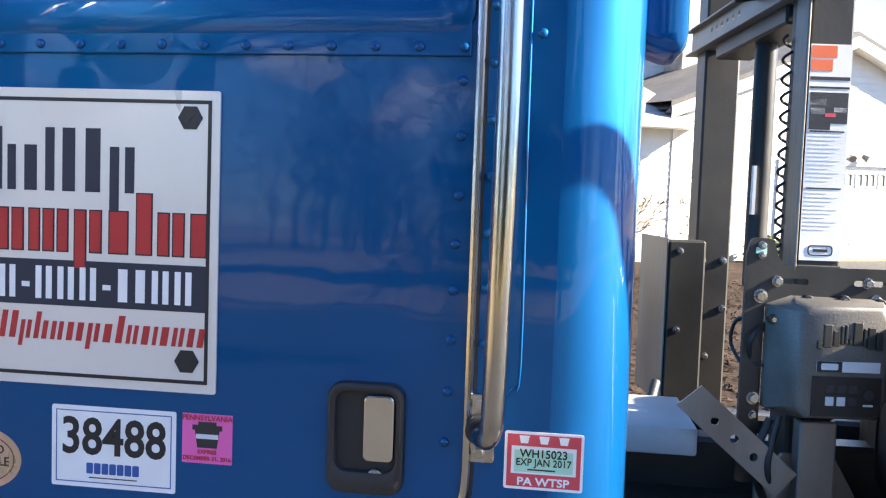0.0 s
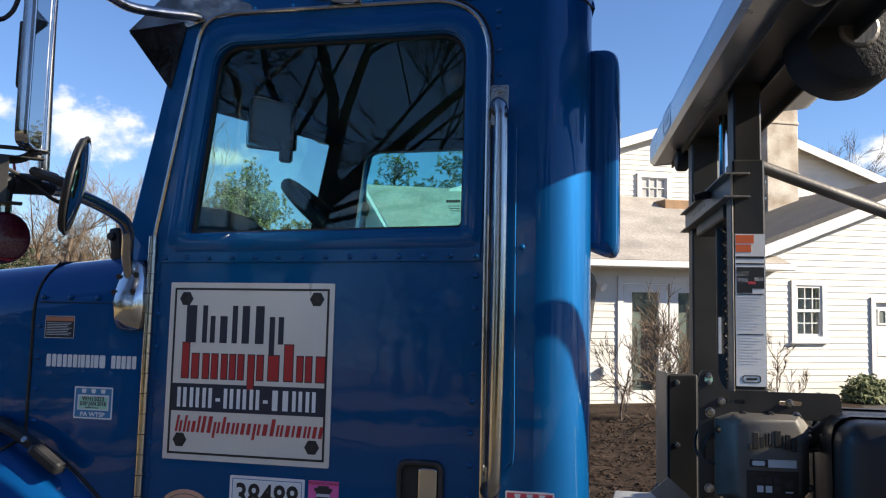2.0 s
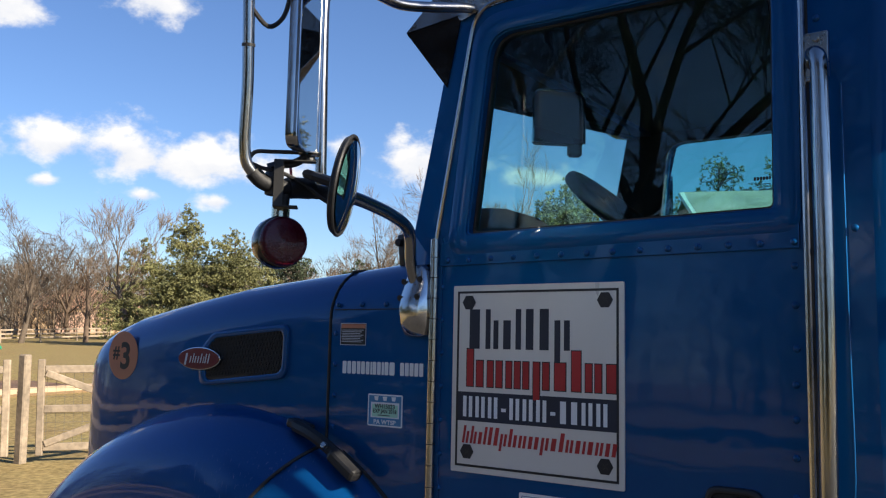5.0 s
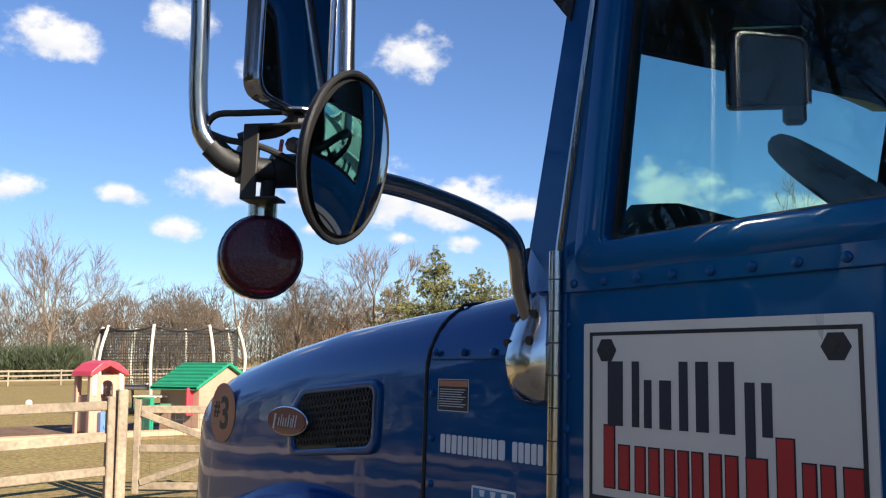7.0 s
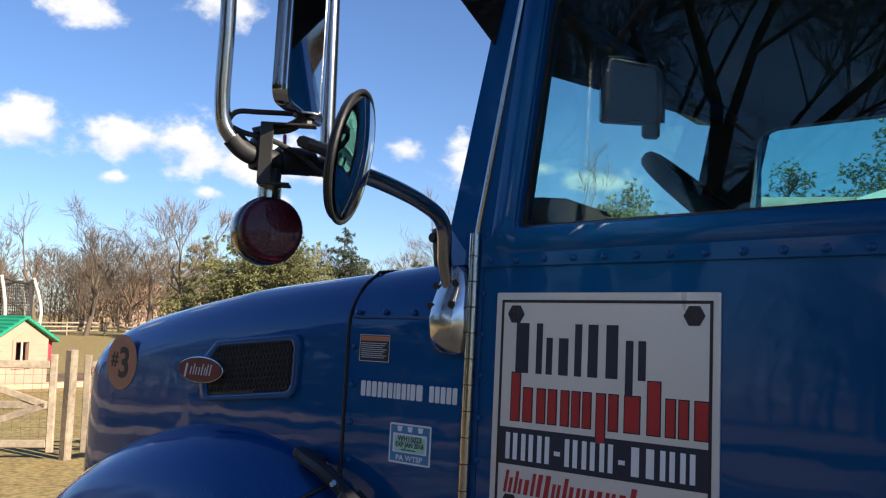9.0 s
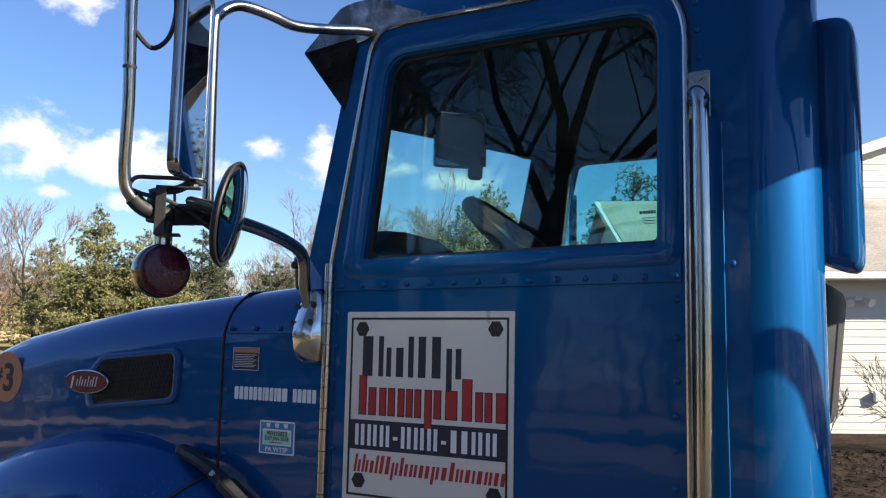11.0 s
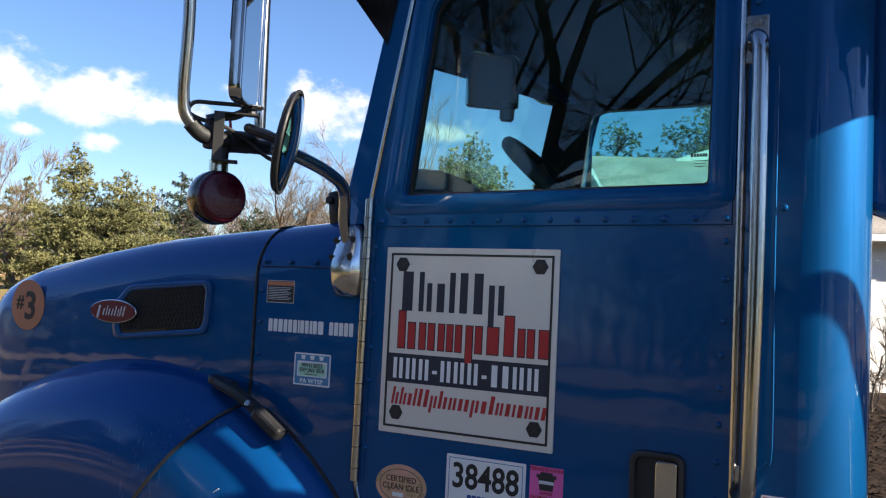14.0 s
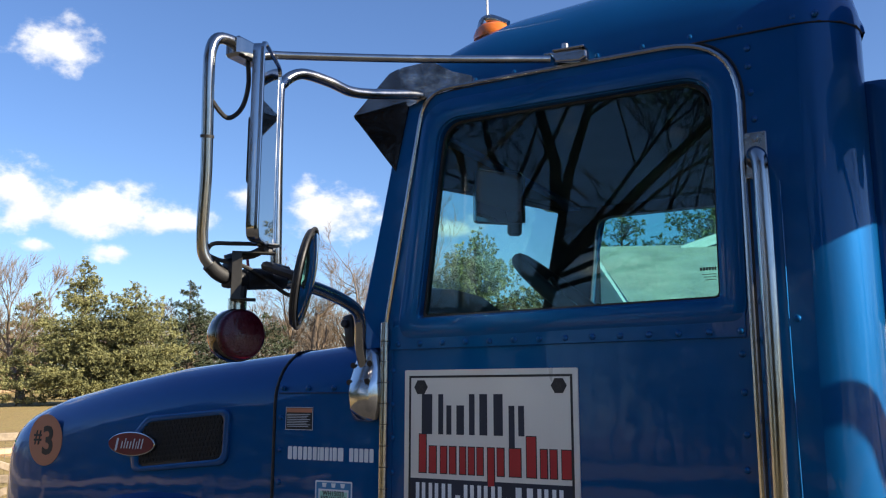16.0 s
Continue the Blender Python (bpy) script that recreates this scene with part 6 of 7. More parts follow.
tabs = part("brace_tab", moved(join(plate(rounded([(-0.060, 0.004), (0.035, 0.001), (0.048, -0.004), (0.050, -0.022), (0.032, -0.030), (-0.030, -0.024), (-0.040, -0.004), (-0.060, -0.002)], 0.004, 3), -0.012, 0.022, bevel=0.004), box(-0.035, 0.046, -0.020, 0.026, 0.001, 0.006, 0.002)), pose(-0.345, -0.012, 2.490, 0, 2, 0)), M["chrome"], truck, "polished saddle bracket with one bolt", smooth=False)
part("tab_bolt", moved(disc(0.008, 0.016, 8, 0.002), pose(-0.352, -0.016, 2.496)), M["zinc"], tabs)
# round convex mirror
CVX = Vector((-0.732, -0.497, 1.910))
cv_dir = Vector((0.840, 0.515, -0.174)).normalized()
cm = Matrix.Translation(CVX) @ cv_dir.to_track_quat("Z", "Y").to_matrix().to_4x4()
dome = bmesh.new()
bmesh.ops.create_uvsphere(dome, u_segments=40, v_segments=60, radius=0.45)
bmesh.ops.delete(dome, geom=[v for v in dome.verts if math.hypot(v.co.x, v.co.y) > 0.100 or v.co.z < 0], context="VERTS")
bmesh.ops.translate(dome, vec=(0, 0, -0.45 + 0.015), verts=dome.verts)
cvx = part("convex_mirror", moved(disc(0.100, 0.010, 40, 0.004, 0.102), cm @ Matrix.Translation((0, 0, -0.012))), M["plastic"], truck, "round convex spot mirror in a black rim", smooth=True)
part("convex_face", moved(dome, cm), M["mirror"], cvx, smooth=True)
part("convex_rim", moved(tube([(0.102 * math.cos(a), 0.102 * math.sin(a), 0.0) for a in (2 * math.pi * k / 40 for k in range(41))], 0.004, 8, 1, cap=False), cm), M["rubber"], cvx, smooth=True)
part("convex_stem", tube([CVX - cv_dir * 0.02, CVX - cv_dir * 0.09 + Vector((0, 0.01, 0.01)), (-0.83, -0.44, 1.94)], 0.010, 8, 3), M["plastic"], cvx)
# red pedestal lamp
LC = Vector((-0.878, -0.535, 1.798))
HANG = Vector((-0.851, -0.570, 1.9))
l_dir = Vector((0.935, -0.35, 0.02)).normalized()
lm = Matrix.Translation(LC) @ l_dir.to_track_quat("Z", "Y").to_matrix().to_4x4()
lamp = part("signal_lamp", moved(disc(0.0545, 0.036, 36, 0.004), lm @ Matrix.Translation((0, 0, -0.018))), M["smoked"], truck, "round red pedestal turn lamp hanging under the mirrors", smooth=True)
part("lens", moved(disc(0.0535, 0.022, 36, 0.007, 0.049), lm @ Matrix.Translation((0, 0, 0.013))), M["lamp_red"], lamp, "deep red lens", smooth=True)
part("rear_lens", moved(disc(0.0535, 0.022, 36, 0.007, 0.049), lm @ Matrix.Rotation(math.pi, 4, "X") @ Matrix.Translation((0, 0, 0.013))), M["lamp_amber"], lamp, "amber front lens", smooth=True)
part("lamp_neck", tube([LC + Vector((0, 0, 0.048)), LC + Vector((0, 0, 0.075))], 0.019, 16, 1), M["silt"], lamp, smooth=True)
part("lamp_gland", tube([LC + Vector((0.01, 0, 0.07)), LC + Vector((0.012, 0, 0.1))], 0.010, 10, 1), M["rubber"], lamp)
hm = Matrix.Translation((HANG.x, HANG.y, 0)) @ Matrix.Rotation(radians(42), 4, "Z")
strap = join(box(-0.0105, 0.0105, -0.002, 0.002, 1.868, 1.963, 0.0012), join(box(-0.0105, 0.040, -0.002, 0.030, 1.866, 1.870, 0.0012), box(-0.0105, 0.075, -0.002, 0.018, 1.961, 1.965, 0.0012)))
part("lamp_hanger", moved(strap, hm), M["black_steel"], lamp, "bent flat metal hanger strap")
part("lamp_wire", tube([LC + Vector((0.012, 0, 0.1)), LC + Vector((0.016, 0.01, 0.13)), LC + Vector((0.004, 0.02, 0.16))], 0.003, 6, 4), M["vinyl_red"], lamp)

# sun visor, horn and clearance lamp on the roof
V0, V1 = 0.0, CW
vis = part("sun_visor", loft([[(-0.74, V0, 2.50), (-0.74, V1, 2.50)], [(-0.80, V0, 2.54), (-0.80, V1, 2.54)], [(-0.86, V0, 2.535), (-0.86, V1, 2.535)], [(-0.972, V0, 2.436), (-0.972, V1, 2.436)], [(-0.976, V0, 2.43), (-0.976, V1, 2.43)], [(-0.84, V0, 2.28), (-0.84, V1, 2.40)]]), M["steel"], truck, "polished stainless sun visor over the windscreen")
part("visor_end", plate(rounded([(-0.83, 2.544), (-0.73, 2.546), (-0.665, 2.505), (-0.605, 2.482), (-0.608, 2.462), (-0.74, 2.447), (-0.80, 2.43)], 0.012, 3), V0 - 0.008, V0 - 0.003), M["engraved"], vis, "engraved visor end plate")
part("visor_cheek", plate([(-0.80, 2.448), (-0.80, 2.43), (-0.838, 2.262), (-0.976, 2.434)], V0 - 0.004, V0 + 0.002), M["cheek"], vis, "dark mirror-polished lower cheek")
part("visor_wing", plate([(-0.83, 2.544), (-0.80, 2.449), (-0.976, 2.435), (-0.86, 2.536)], V0 - 0.006, V0 + 0.001), M["steel"], vis, "polished upper wing")
cl = part("clearance_lamp", moved(disc(0.04, 0.045, 24, 0.012, 0.028), Matrix.Translation((-0.622, 0.14, 2.638)) @ Matrix.Diagonal((1.5, 1, 1, 1))), M["lamp_amber"], truck, "amber cab clearance lamp", smooth=True)
part("lamp_shroud", tube([(-0.65, 0.14, 2.665), (-0.645, 0.14, 2.695), (-0.622, 0.14, 2.70), (-0.572, 0.14, 2.675)], 0.018, 10, 4, r1=0.008), M["chrome"], cl, smooth=True)
part("antenna", tube([(-0.64, 0.15, 2.60), (-0.643, 0.15, 3.3)], 0.003, 6, 1), M["vinyl_white"], truck)

# cab interior
part("dash", loft([[(-1.0, 0.06, 1.84), (-1.0, CW - 0.06, 1.84)], [(-0.92, 0.06, 1.91), (-0.92, CW - 0.06, 1.91)], [(-0.78, 0.06, 1.895), (-0.78, CW - 0.06, 1.895)], [(-0.70, 0.06, 1.80), (-0.70, CW - 0.06, 1.80)], [(-0.70, 0.06, 1.4), (-0.70, CW - 0.06, 1.4)]]), M["interior"], truck)
part("dash_pod", loft([[(-0.90 + dx, y, 1.885 + 0.0 * dx), (-0.885 + dx, y, 1.885 + 0.72 * h), (-0.86 + dx, y, 1.885 + h), (-0.80 + dx, y, 1.885 + 0.93 * h), (-0.75 + dx, y, 1.885)] for y, h, dx in ((0.10, 0.0, 0.02), (0.13, 0.035, 0.01), (0.18, 0.085, 0), (0.24, 0.095, 0), (0.42, 0.092, 0), (0.50, 0.072, 0), (0.60, 0.035, 0.01), (0.85, 0.03, 0.01), (1.0, 0.0, 0.02))]), M["interior"], truck, "black instrument hood on the dash", smooth=True)
part("headliner", box(-0.86, 0.1, 0.05, CW - 0.05, 2.415, 2.43), M["interior"], truck)
part("header_shade", loft([[(-0.868, 0.06, 2.25), (-0.868, CW - 0.1, 2.395)], [(-0.82, 0.06, 2.425), (-0.82, CW - 0.1, 2.425)]]), M["interior"], truck)
part("rear_liner", box(0.06, 0.075, 0.05, CW - 0.05, 1.0, 2.42), M["interior"], truck)
part("far_door_liner", plate(rounded(shifted(DOOR, 0.03), DOOR_R, 8), CW - 0.05, CW - 0.06, [rounded(FAR_WIN, WIN_R, 8)]), M["interior"], truck)
fp = part("far_window", plate(rounded(FAR_WIN, WIN_R, 8), CW - 0.04, CW - 0.036), M["glass"], truck)
fp.visible_shadow = False
part("pillar_liner", loft([[(-0.985, CW - 0.12, 1.86), (-0.80, CW - 0.06, 1.86)], [(-0.875, CW - 0.12, 2.42), (-0.745, CW - 0.06, 2.42)]]), M["interior"], truck)
sw = Matrix.Translation((-0.457, 0.32, 1.912)) @ Matrix.Rotation(radians(-5), 4, "X") @ Matrix.Rotation(radians(41), 4, "Y")
wheel_s = part("steering_wheel", moved(tube([(0.205 * math.cos(a), 0.205 * math.sin(a), 0) for a in (2 * math.pi * k / 40 for k in range(41))], 0.019, 10, 1, cap=False), sw), M["interior"], truck, "black steering wheel", smooth=True)
for k in range(3):
    a = 2 * math.pi * k / 3 + 0.5
    part("spoke", moved(tube([(0, 0, -0.03), (0.2 * math.cos(a), 0.2 * math.sin(a), 0)], 0.012, 8, 1), sw), M["plastic"], wheel_s)
part("hub", moved(disc(0.05, 0.04, 20, 0.01), sw @ Matrix.Translation((0, 0, -0.04))), M["plastic"], wheel_s)
for y0, lab in ((0.14, "driver_seat"), (0.80, "passenger_seat")):
    st = part(lab, box(-0.28, 0.14, y0, y0 + 0.42, 1.35, 1.48, 0.04, 2), M["interior"], truck, smooth=True)
    part("backrest", moved(box(-0.06, 0.06, y0, y0 + 0.42, 0.0, 0.42, 0.04, 2), pose(0.12, 0, 1.45, 0, 6, 0)), M["interior"], st, smooth=True)
# mirror hanging inside the cab
im = Matrix.Translation((-0.785, 0.512, 2.292)) @ Matrix.Rotation(radians(42), 4, "Z") @ Matrix.Rotation(radians(1), 4, "X")
imir = part("cab_mirror", moved(plate(rounded(rect(-0.079, 0.079, -0.085, 0.082), 0.015, 4), -0.012, 0.012, bevel=0.005), im), M["plastic"], truck, "rectangular mirror with a bright rim inside the cab", smooth=True)
part("cab_mirror_rim", moved(tube([(-0.079, -0.012, -0.08), (-0.079, -0.012, 0.072), (-0.066, -0.012, 0.082), (0.066, -0.012, 0.082), (0.079, -0.012, 0.068), (0.079, -0.012, -0.08)], 0.0042, 6, 1), im), M["chrome"], imir)
part("cab_mirror_glass", moved(plate(rounded(rect(-0.076, 0.076, -0.082, 0.079), 0.012, 4), -0.0145, -0.0122), im), M["dim_mirror"], imir)
part("cab_mirror_arm", moved(box(0.03, 0.075, -0.01, 0.015, -0.12, -0.07, 0.008), im), M["plastic"], imir)

# passenger-side outside mirror, seen through the far window
pm = Matrix.Translation((-0.935, CW + 0.42, 2.13)) @ Matrix.Rotation(radians(-62), 4, "Z")
pmir = part("far_mirror", moved(plate(rounded(rect(-0.095, 0.095, -0.205, 0.205), 0.03, 5), -0.018, 0.018, bevel=0.008), pm), M["chrome"], truck, "passenger-side flat mirror in a polished housing", smooth=True)
part("far_mirror_face", moved(plate(rounded(rect(-0.084, 0.084, -0.194, 0.194), 0.022, 5), -0.0200, -0.0178), pm), M["mirror"], pmir)
part("far_mirror_arm", tube([(-0.90, CW + 0.01, 1.72), (-0.90, CW + 0.10, 1.86), (-0.93, CW + 0.42, 1.885)], 0.014, 10, 4), M["steel"], pmir, smooth=True)

# ---- decals and lettering on the truck ----
SX0, SX1, SZ0, SZ1 = -0.80, -0.343, 1.288, 1.741
SW, SH = SX1 - SX0, SZ1 - SZ0
sign = part("company_sign", plate(rounded(rect(SX0, SX1, SZ0, SZ1), 0.004, 3), -0.0075, -0.004), M["signface"], truck, "square brushed-metal company sign with dark and red lettering")
YS = -0.0075
part("sign_border", plate(rect(SX0 + 0.013, SX1 - 0.013, SZ0 + 0.014, SZ1 - 0.014), YS - 0.0007, YS, [rect(SX0 + 0.0185, SX1 - 0.0185, SZ0 + 0.0195, SZ1 - 0.0195)]), M["sign_black"], sign)
part("sign_band", box(SX0 + 0.0185, SX1 - 0.0185, YS - 0.0007, YS, SZ0 + 0.123, SZ0 + 0.193), M["sign_navy"], sign)


def stem_word(letters, x, z, h, y, material, depth=0.0008, fill=0.62, slant=0.0, short=0.72, grow=0.0):
    """Lettering that is not spelled out: each letter is one to three upright bars (width, bars, +1 tall or -1 hanging)."""
    for w_, n, k in letters:
        cell = w_ * 0.94 / n
        for i in range(n):
            b0 = x + cell * i + cell * (1 - fill) / 2
            z0, z1 = z - (0.28 * h if k < 0 and i == 0 else 0), z + (h if k > 0 and (i == 0 or n == 1) else h * short)
            if k == -2:
                z0, z1 = z + 0.34 * h, z + 0.5 * h
            part("letter_bar", plate([(px + slant * (pz - z), pz) for px, pz in rect(b0 - grow, b0 + cell * fill + grow, z0 - grow, z1 + grow)], y - depth, y), material, sign)
        x += w_


LINE_A = [(0.052, 1, 1), (0.048, 2, 1), (0.036, 1, 0), (0.026, 1, 1), (0.036, 1, 1), (0.042, 1, 1), (0.052, 2, -1)]
LINE_B = [(0.060, 2, 1), (0.053, 2, 0), (0.074, 3, 0), (0.053, 2, -1), (0.045, 1, 0), (0.036, 1, 1), (0.050, 2, 0), (0.036, 1, 0)]
stem_word(LINE_A, SX0 + 0.040, SZ1 - 0.155, 0.096, YS, M["sign_navy"], fill=0.6)
stem_word(LINE_B, SX0 + 0.0388, SZ1 - 0.2458, 0.090, YS, M["sign_black"], 0.0006, fill=0.66, grow=0.0022, short=0.69)
stem_word(LINE_B, SX0 + 0.0388, SZ1 - 0.2458, 0.090, YS, M["sign_red"], 0.0012, fill=0.66, short=0.69)
stem_word([(w_, 1 if w_ < 0.03 else 2, 1 if w_ > 0.025 else -2) for w_ in (0.036, 0.036, 0.036, 0.024, 0.036, 0.036, 0.036, 0.024, 0.028, 0.028, 0.036, 0.036)], SX0 + 0.031, SZ0 + 0.133, 0.050, YS - 0.0007, M["vinyl_white"], fill=0.56, short=1.0)
stem_word([(w_, 2 if w_ > 0.021 else 1, 1 if i in (0, 1, 3, 4, 5, 7, 12) else -1 if i in (6, 10) else 0) for i, w_ in enumerate((0.023, 0.022, 0.016, 0.012, 0.016, 0.018, 0.023, 0.028, 0.025, 0.034, 0.025, 0.021, 0.018, 0.023, 0.019, 0.011, 0.020, 0.023, 0.034))], SX0 + 0.030, SZ0 + 0.070, 0.042, YS, M["sign_red"], fill=0.6, slant=0.16, short=0.68)
for x, z in ((SX0 + 0.047, SZ1 - 0.042), (SX1 - 0.046, SZ1 - 0.040), (SX0 + 0.047, SZ0 + 0.050), (SX1 - 0.046, SZ0 + 0.048)):
    part("printed_bolt", plate([(x + 0.0195 * math.cos(k * math.pi / 3), z + 0.0195 * math.sin(k * math.pi / 3)) for k in range(6)], YS - 0.0009, YS), M["sign_black"], sign)
    for t in (40, -50):
        part("bolt_cross", moved(box(-0.009, 0.009, -0.0004, 0.0, -0.0013, 0.0013), pose(x, YS - 0.0009, z, 0, t, 0)), M["plastic"], sign)


def decal(name, x0, x1, z0, z1, y, material, parent, label, r=0.004):
    return part(name, plate(rounded(rect(x0, x1, z0, z1), r, 3), y - 0.0008, y), material, parent, label)


def lettering(text, x, z, size, y, material, parent, bold=0.0, stretch=1.0, name="lettering"):
    return part(name, moved(words(text, size, 0.0003, bold, stretch), Matrix.Translation((x, y - 0.0003, z))), material, parent)


YD = -0.004
d = decal("facility_permit", -0.607, -0.405, 1.130, 1.257, YD, M["vinyl_white"], truck, "white permit sticker with a large black number")
part("sticker_border", plate(rect(-0.600, -0.412, 1.137, 1.250), YD - 0.0011, YD - 0.0008, [rect(-0.5985, -0.4135, 1.1385, 1.2485)]), M["vinyl_navy"], d)
lettering("38488", -0.506, 1.207, 0.080, YD - 0.0008, M["ink"], d, 0.0016, 0.86)
bar_word([0.0125] * 7, -0.5495, 1.1515, 0.017, YD - 0.0008, M["vinyl_navy"], d, 0.0004, 0.14, short=1.0)
part("fine_print", box(-0.545, -0.467, YD - 0.0011, YD - 0.0008, 1.1445, 1.1462), M["plastic"], d)
d = decal("pink_permit", -0.395, -0.316, 1.181, 1.257, YD, M["vinyl_pink"], truck, "square pink state permit sticker with a keystone", 0.001)
lettering("PENNSYLVANIA", -0.3555, 1.2505, 0.0112, YD - 0.0008, M["sign_red"], d, 0.0002)
part("keystone", plate([(-0.371, 1.205), (-0.340, 1.205), (-0.336, 1.232), (-0.332, 1.232), (-0.332, 1.240), (-0.341, 1.240), (-0.341, 1.245), (-0.370, 1.245), (-0.370, 1.240), (-0.379, 1.240), (-0.379, 1.232), (-0.375, 1.232)], YD - 0.0011, YD - 0.0008), M["plastic"], d)
part("keystone_band", box(-0.373, -0.338, YD - 0.0014, YD - 0.0011, 1.219, 1.226), M["vinyl_silver"], d)
lettering("EXPIRES", -0.3555, 1.1985, 0.0085, YD - 0.0008, M["sign_red"], d, 0.0002)
lettering("DECEMBER 31, 2016", -0.3555, 1.1885, 0.0088, YD - 0.0008, M["sign_red"], d, 0.0002)
ov = part("idle_sticker", plate([(-0.7295 + 0.0715 * math.cos(a), 1.163 + 0.0505 * math.sin(a)) for a in (2 * math.pi * k / 48 for k in range(48))], YD - 0.0008, YD), M["gold"], truck, "oval holographic clean idle sticker")
part("oval_line", plate([(-0.7295 + 0.060 * math.cos(a), 1.163 + 0.040 * math.sin(a)) for a in (2 * math.pi * k / 48 for k in range(48))], YD - 0.0011, YD - 0.0008, [[(-0.7295 + 0.0585 * math.cos(a), 1.163 + 0.0385 * math.sin(a)) for a in (2 * math.pi * k / 48 for k in range(48))]]), M["ink"], ov)
lettering("CERTIFIED", -0.7295, 1.178, 0.0195, YD - 0.0008, M["ink"], ov, 0.0002, 0.95)
lettering("CLEAN IDLE", -0.7295, 1.159, 0.0200, YD - 0.0008, M["ink"], ov, 0.0002, 0.95)
part("barcode", box(-0.752, -0.722, YD - 0.0011, YD - 0.0008, 1.136, 1.146), M["vinyl_white"], ov)


def permit(x0, x1, z0, z1, y, material, parent, year, label):
    w_, h_ = x1 - x0, z1 - z0
    d = decal("transport_permit", x0, x1, z0, z1, y, M["vinyl_white"], parent, label)
    part("permit_field", plate(rect(x0 + 0.004, x1 - 0.004, z0 + 0.004, z1 - 0.004), y - 0.0011, y - 0.0008, [rect(x0 + w_ * 0.09, x1 - w_ * 0.09, z0 + h_ * 0.27, z1 - h_ * 0.25)]), material, d)
    part("permit_tint", box(x0 + w_ * 0.13, x1 - w_ * 0.13, y - 0.0010, y - 0.0008, z0 + h_ * 0.3, z0 + h_ * 0.68), M["vinyl_green"], d)
    cx = (x0 + x1) / 2
    lettering("WH15023", cx, z0 + h_ * 0.62, h_ * 0.20, y - 0.0010, M["ink"], d, 0.0003, 0.95)
    lettering("EXP JAN " + year, cx, z0 + h_ * 0.47, h_ * 0.175, y - 0.0010, M["ink"], d, 0.0002, 0.9)
    part("fine_print", box(cx - w_ * 0.2, cx + w_ * 0.15, y - 0.0013, y - 0.0010, z0 + h_ * 0.335, z0 + h_ * 0.36), M["plastic"], d)
    lettering("PA WTSP", cx, z0 + h_ * 0.135, h_ * 0.19, y - 0.0011, M["vinyl_white"], d, 0.0004, 1.15)
    for k in (-1, 0, 1):
        c = cx + k * w_ * 0.25
        part("small_keystone", plate([(c - 0.005, z1 - h_ * 0.2), (c + 0.005, z1 - h_ * 0.2), (c + 0.0075, z1 - h_ * 0.07), (c - 0.0075, z1 - h_ * 0.07)], y - 0.0014, y - 0.0011), M["vinyl_white"], d)
    return d


permit(0.094, 0.208, 1.178, 1.263, -0.0002, M["vinyl_red"], truck, "2017", "red and white waste transport permit sticker")
permit(-1.077, -0.960, 1.377, 1.461, -0.0002, M["vinyl_blue"], truck, "2018", "blue and white waste transport permit sticker")
d = decal("warning_label", -1.183, -1.091, 1.588, 1.648, -0.0002, M["ink"], truck, "small black and orange warning label with fine print", 0.001)
part("label_edge", plate(rect(-1.183, -1.091, 1.588, 1.648), -0.0013, -0.001, [rect(-1.1815, -1.0925, 1.5895, 1.6465)]), M["vinyl_silver"], d)
part("label_head", box(-1.180, -1.094, -0.0013, -0.001, 1.634, 1.645), M["vinyl_copper"], d)
for k in range(8):
    part("print_line", box(-1.178, -1.100 - 0.006 * (k % 3), -0.0012, -0.001, 1.628 - 0.0045 * k, 1.6295 - 0.0045 * k), M["vinyl_silver"], d)
town = part("town_line", box(-1.172, -0.896, -0.00015, 0.0005, 1.508, 1.5085), M["paint"], truck, "white town lettering shown as plain bars")
bar_word([0.0175, 0.0165, 0.018, 0.015, 0.0165, 0.016, 0.008, 0.0155, 0.0155, 0.010, 0.0, 0.0165, 0.022], -1.172, 1.511, 0.034, -0.0002, M["vinyl_white"], town, 0.0006, 0.22, short=1.0)
bar_word([0.0156] * 5, -0.971, 1.511, 0.034, -0.0002, M["vinyl_white"], town, 0.0006, 0.2, short=1.0)
lettering("USDOT", -0.548, 1.001, 0.072, -0.0002, M["vinyl_silver"], side, 0.0014, 0.92, "registration_text")
lettering("2262914", -0.310, 0.9945, 0.072, -0.0002, M["vinyl_silver"], side, 0.0014, 0.88, "registration_text")

# ---- tarp gantry behind the cab ----
GANTRY = LEANING @ Matrix.Translation((0.70, 0.635, 0.0)) @ Matrix.Rotation(radians(7), 4, "Z")
gan = thing("tarp_gantry", GANTRY, "black steel tarp gantry with an aluminium tarp housing on top", "tarp gantry")
BS, NZ = M["black_steel"], 0.955


def bolt(x, y, z, parent, r=0.011, rx=90, rz=0, ry=0):
    r = r * 0.78
    b = part("bolt", moved(join(disc(r * 1.25, 0.003, 14), moved(disc(r, 0.011, 6, 0.002), Matrix.Translation((0, 0, 0.003)))), pose(x, y, z, rx, ry, rz)), M["zinc"], parent)
    return b


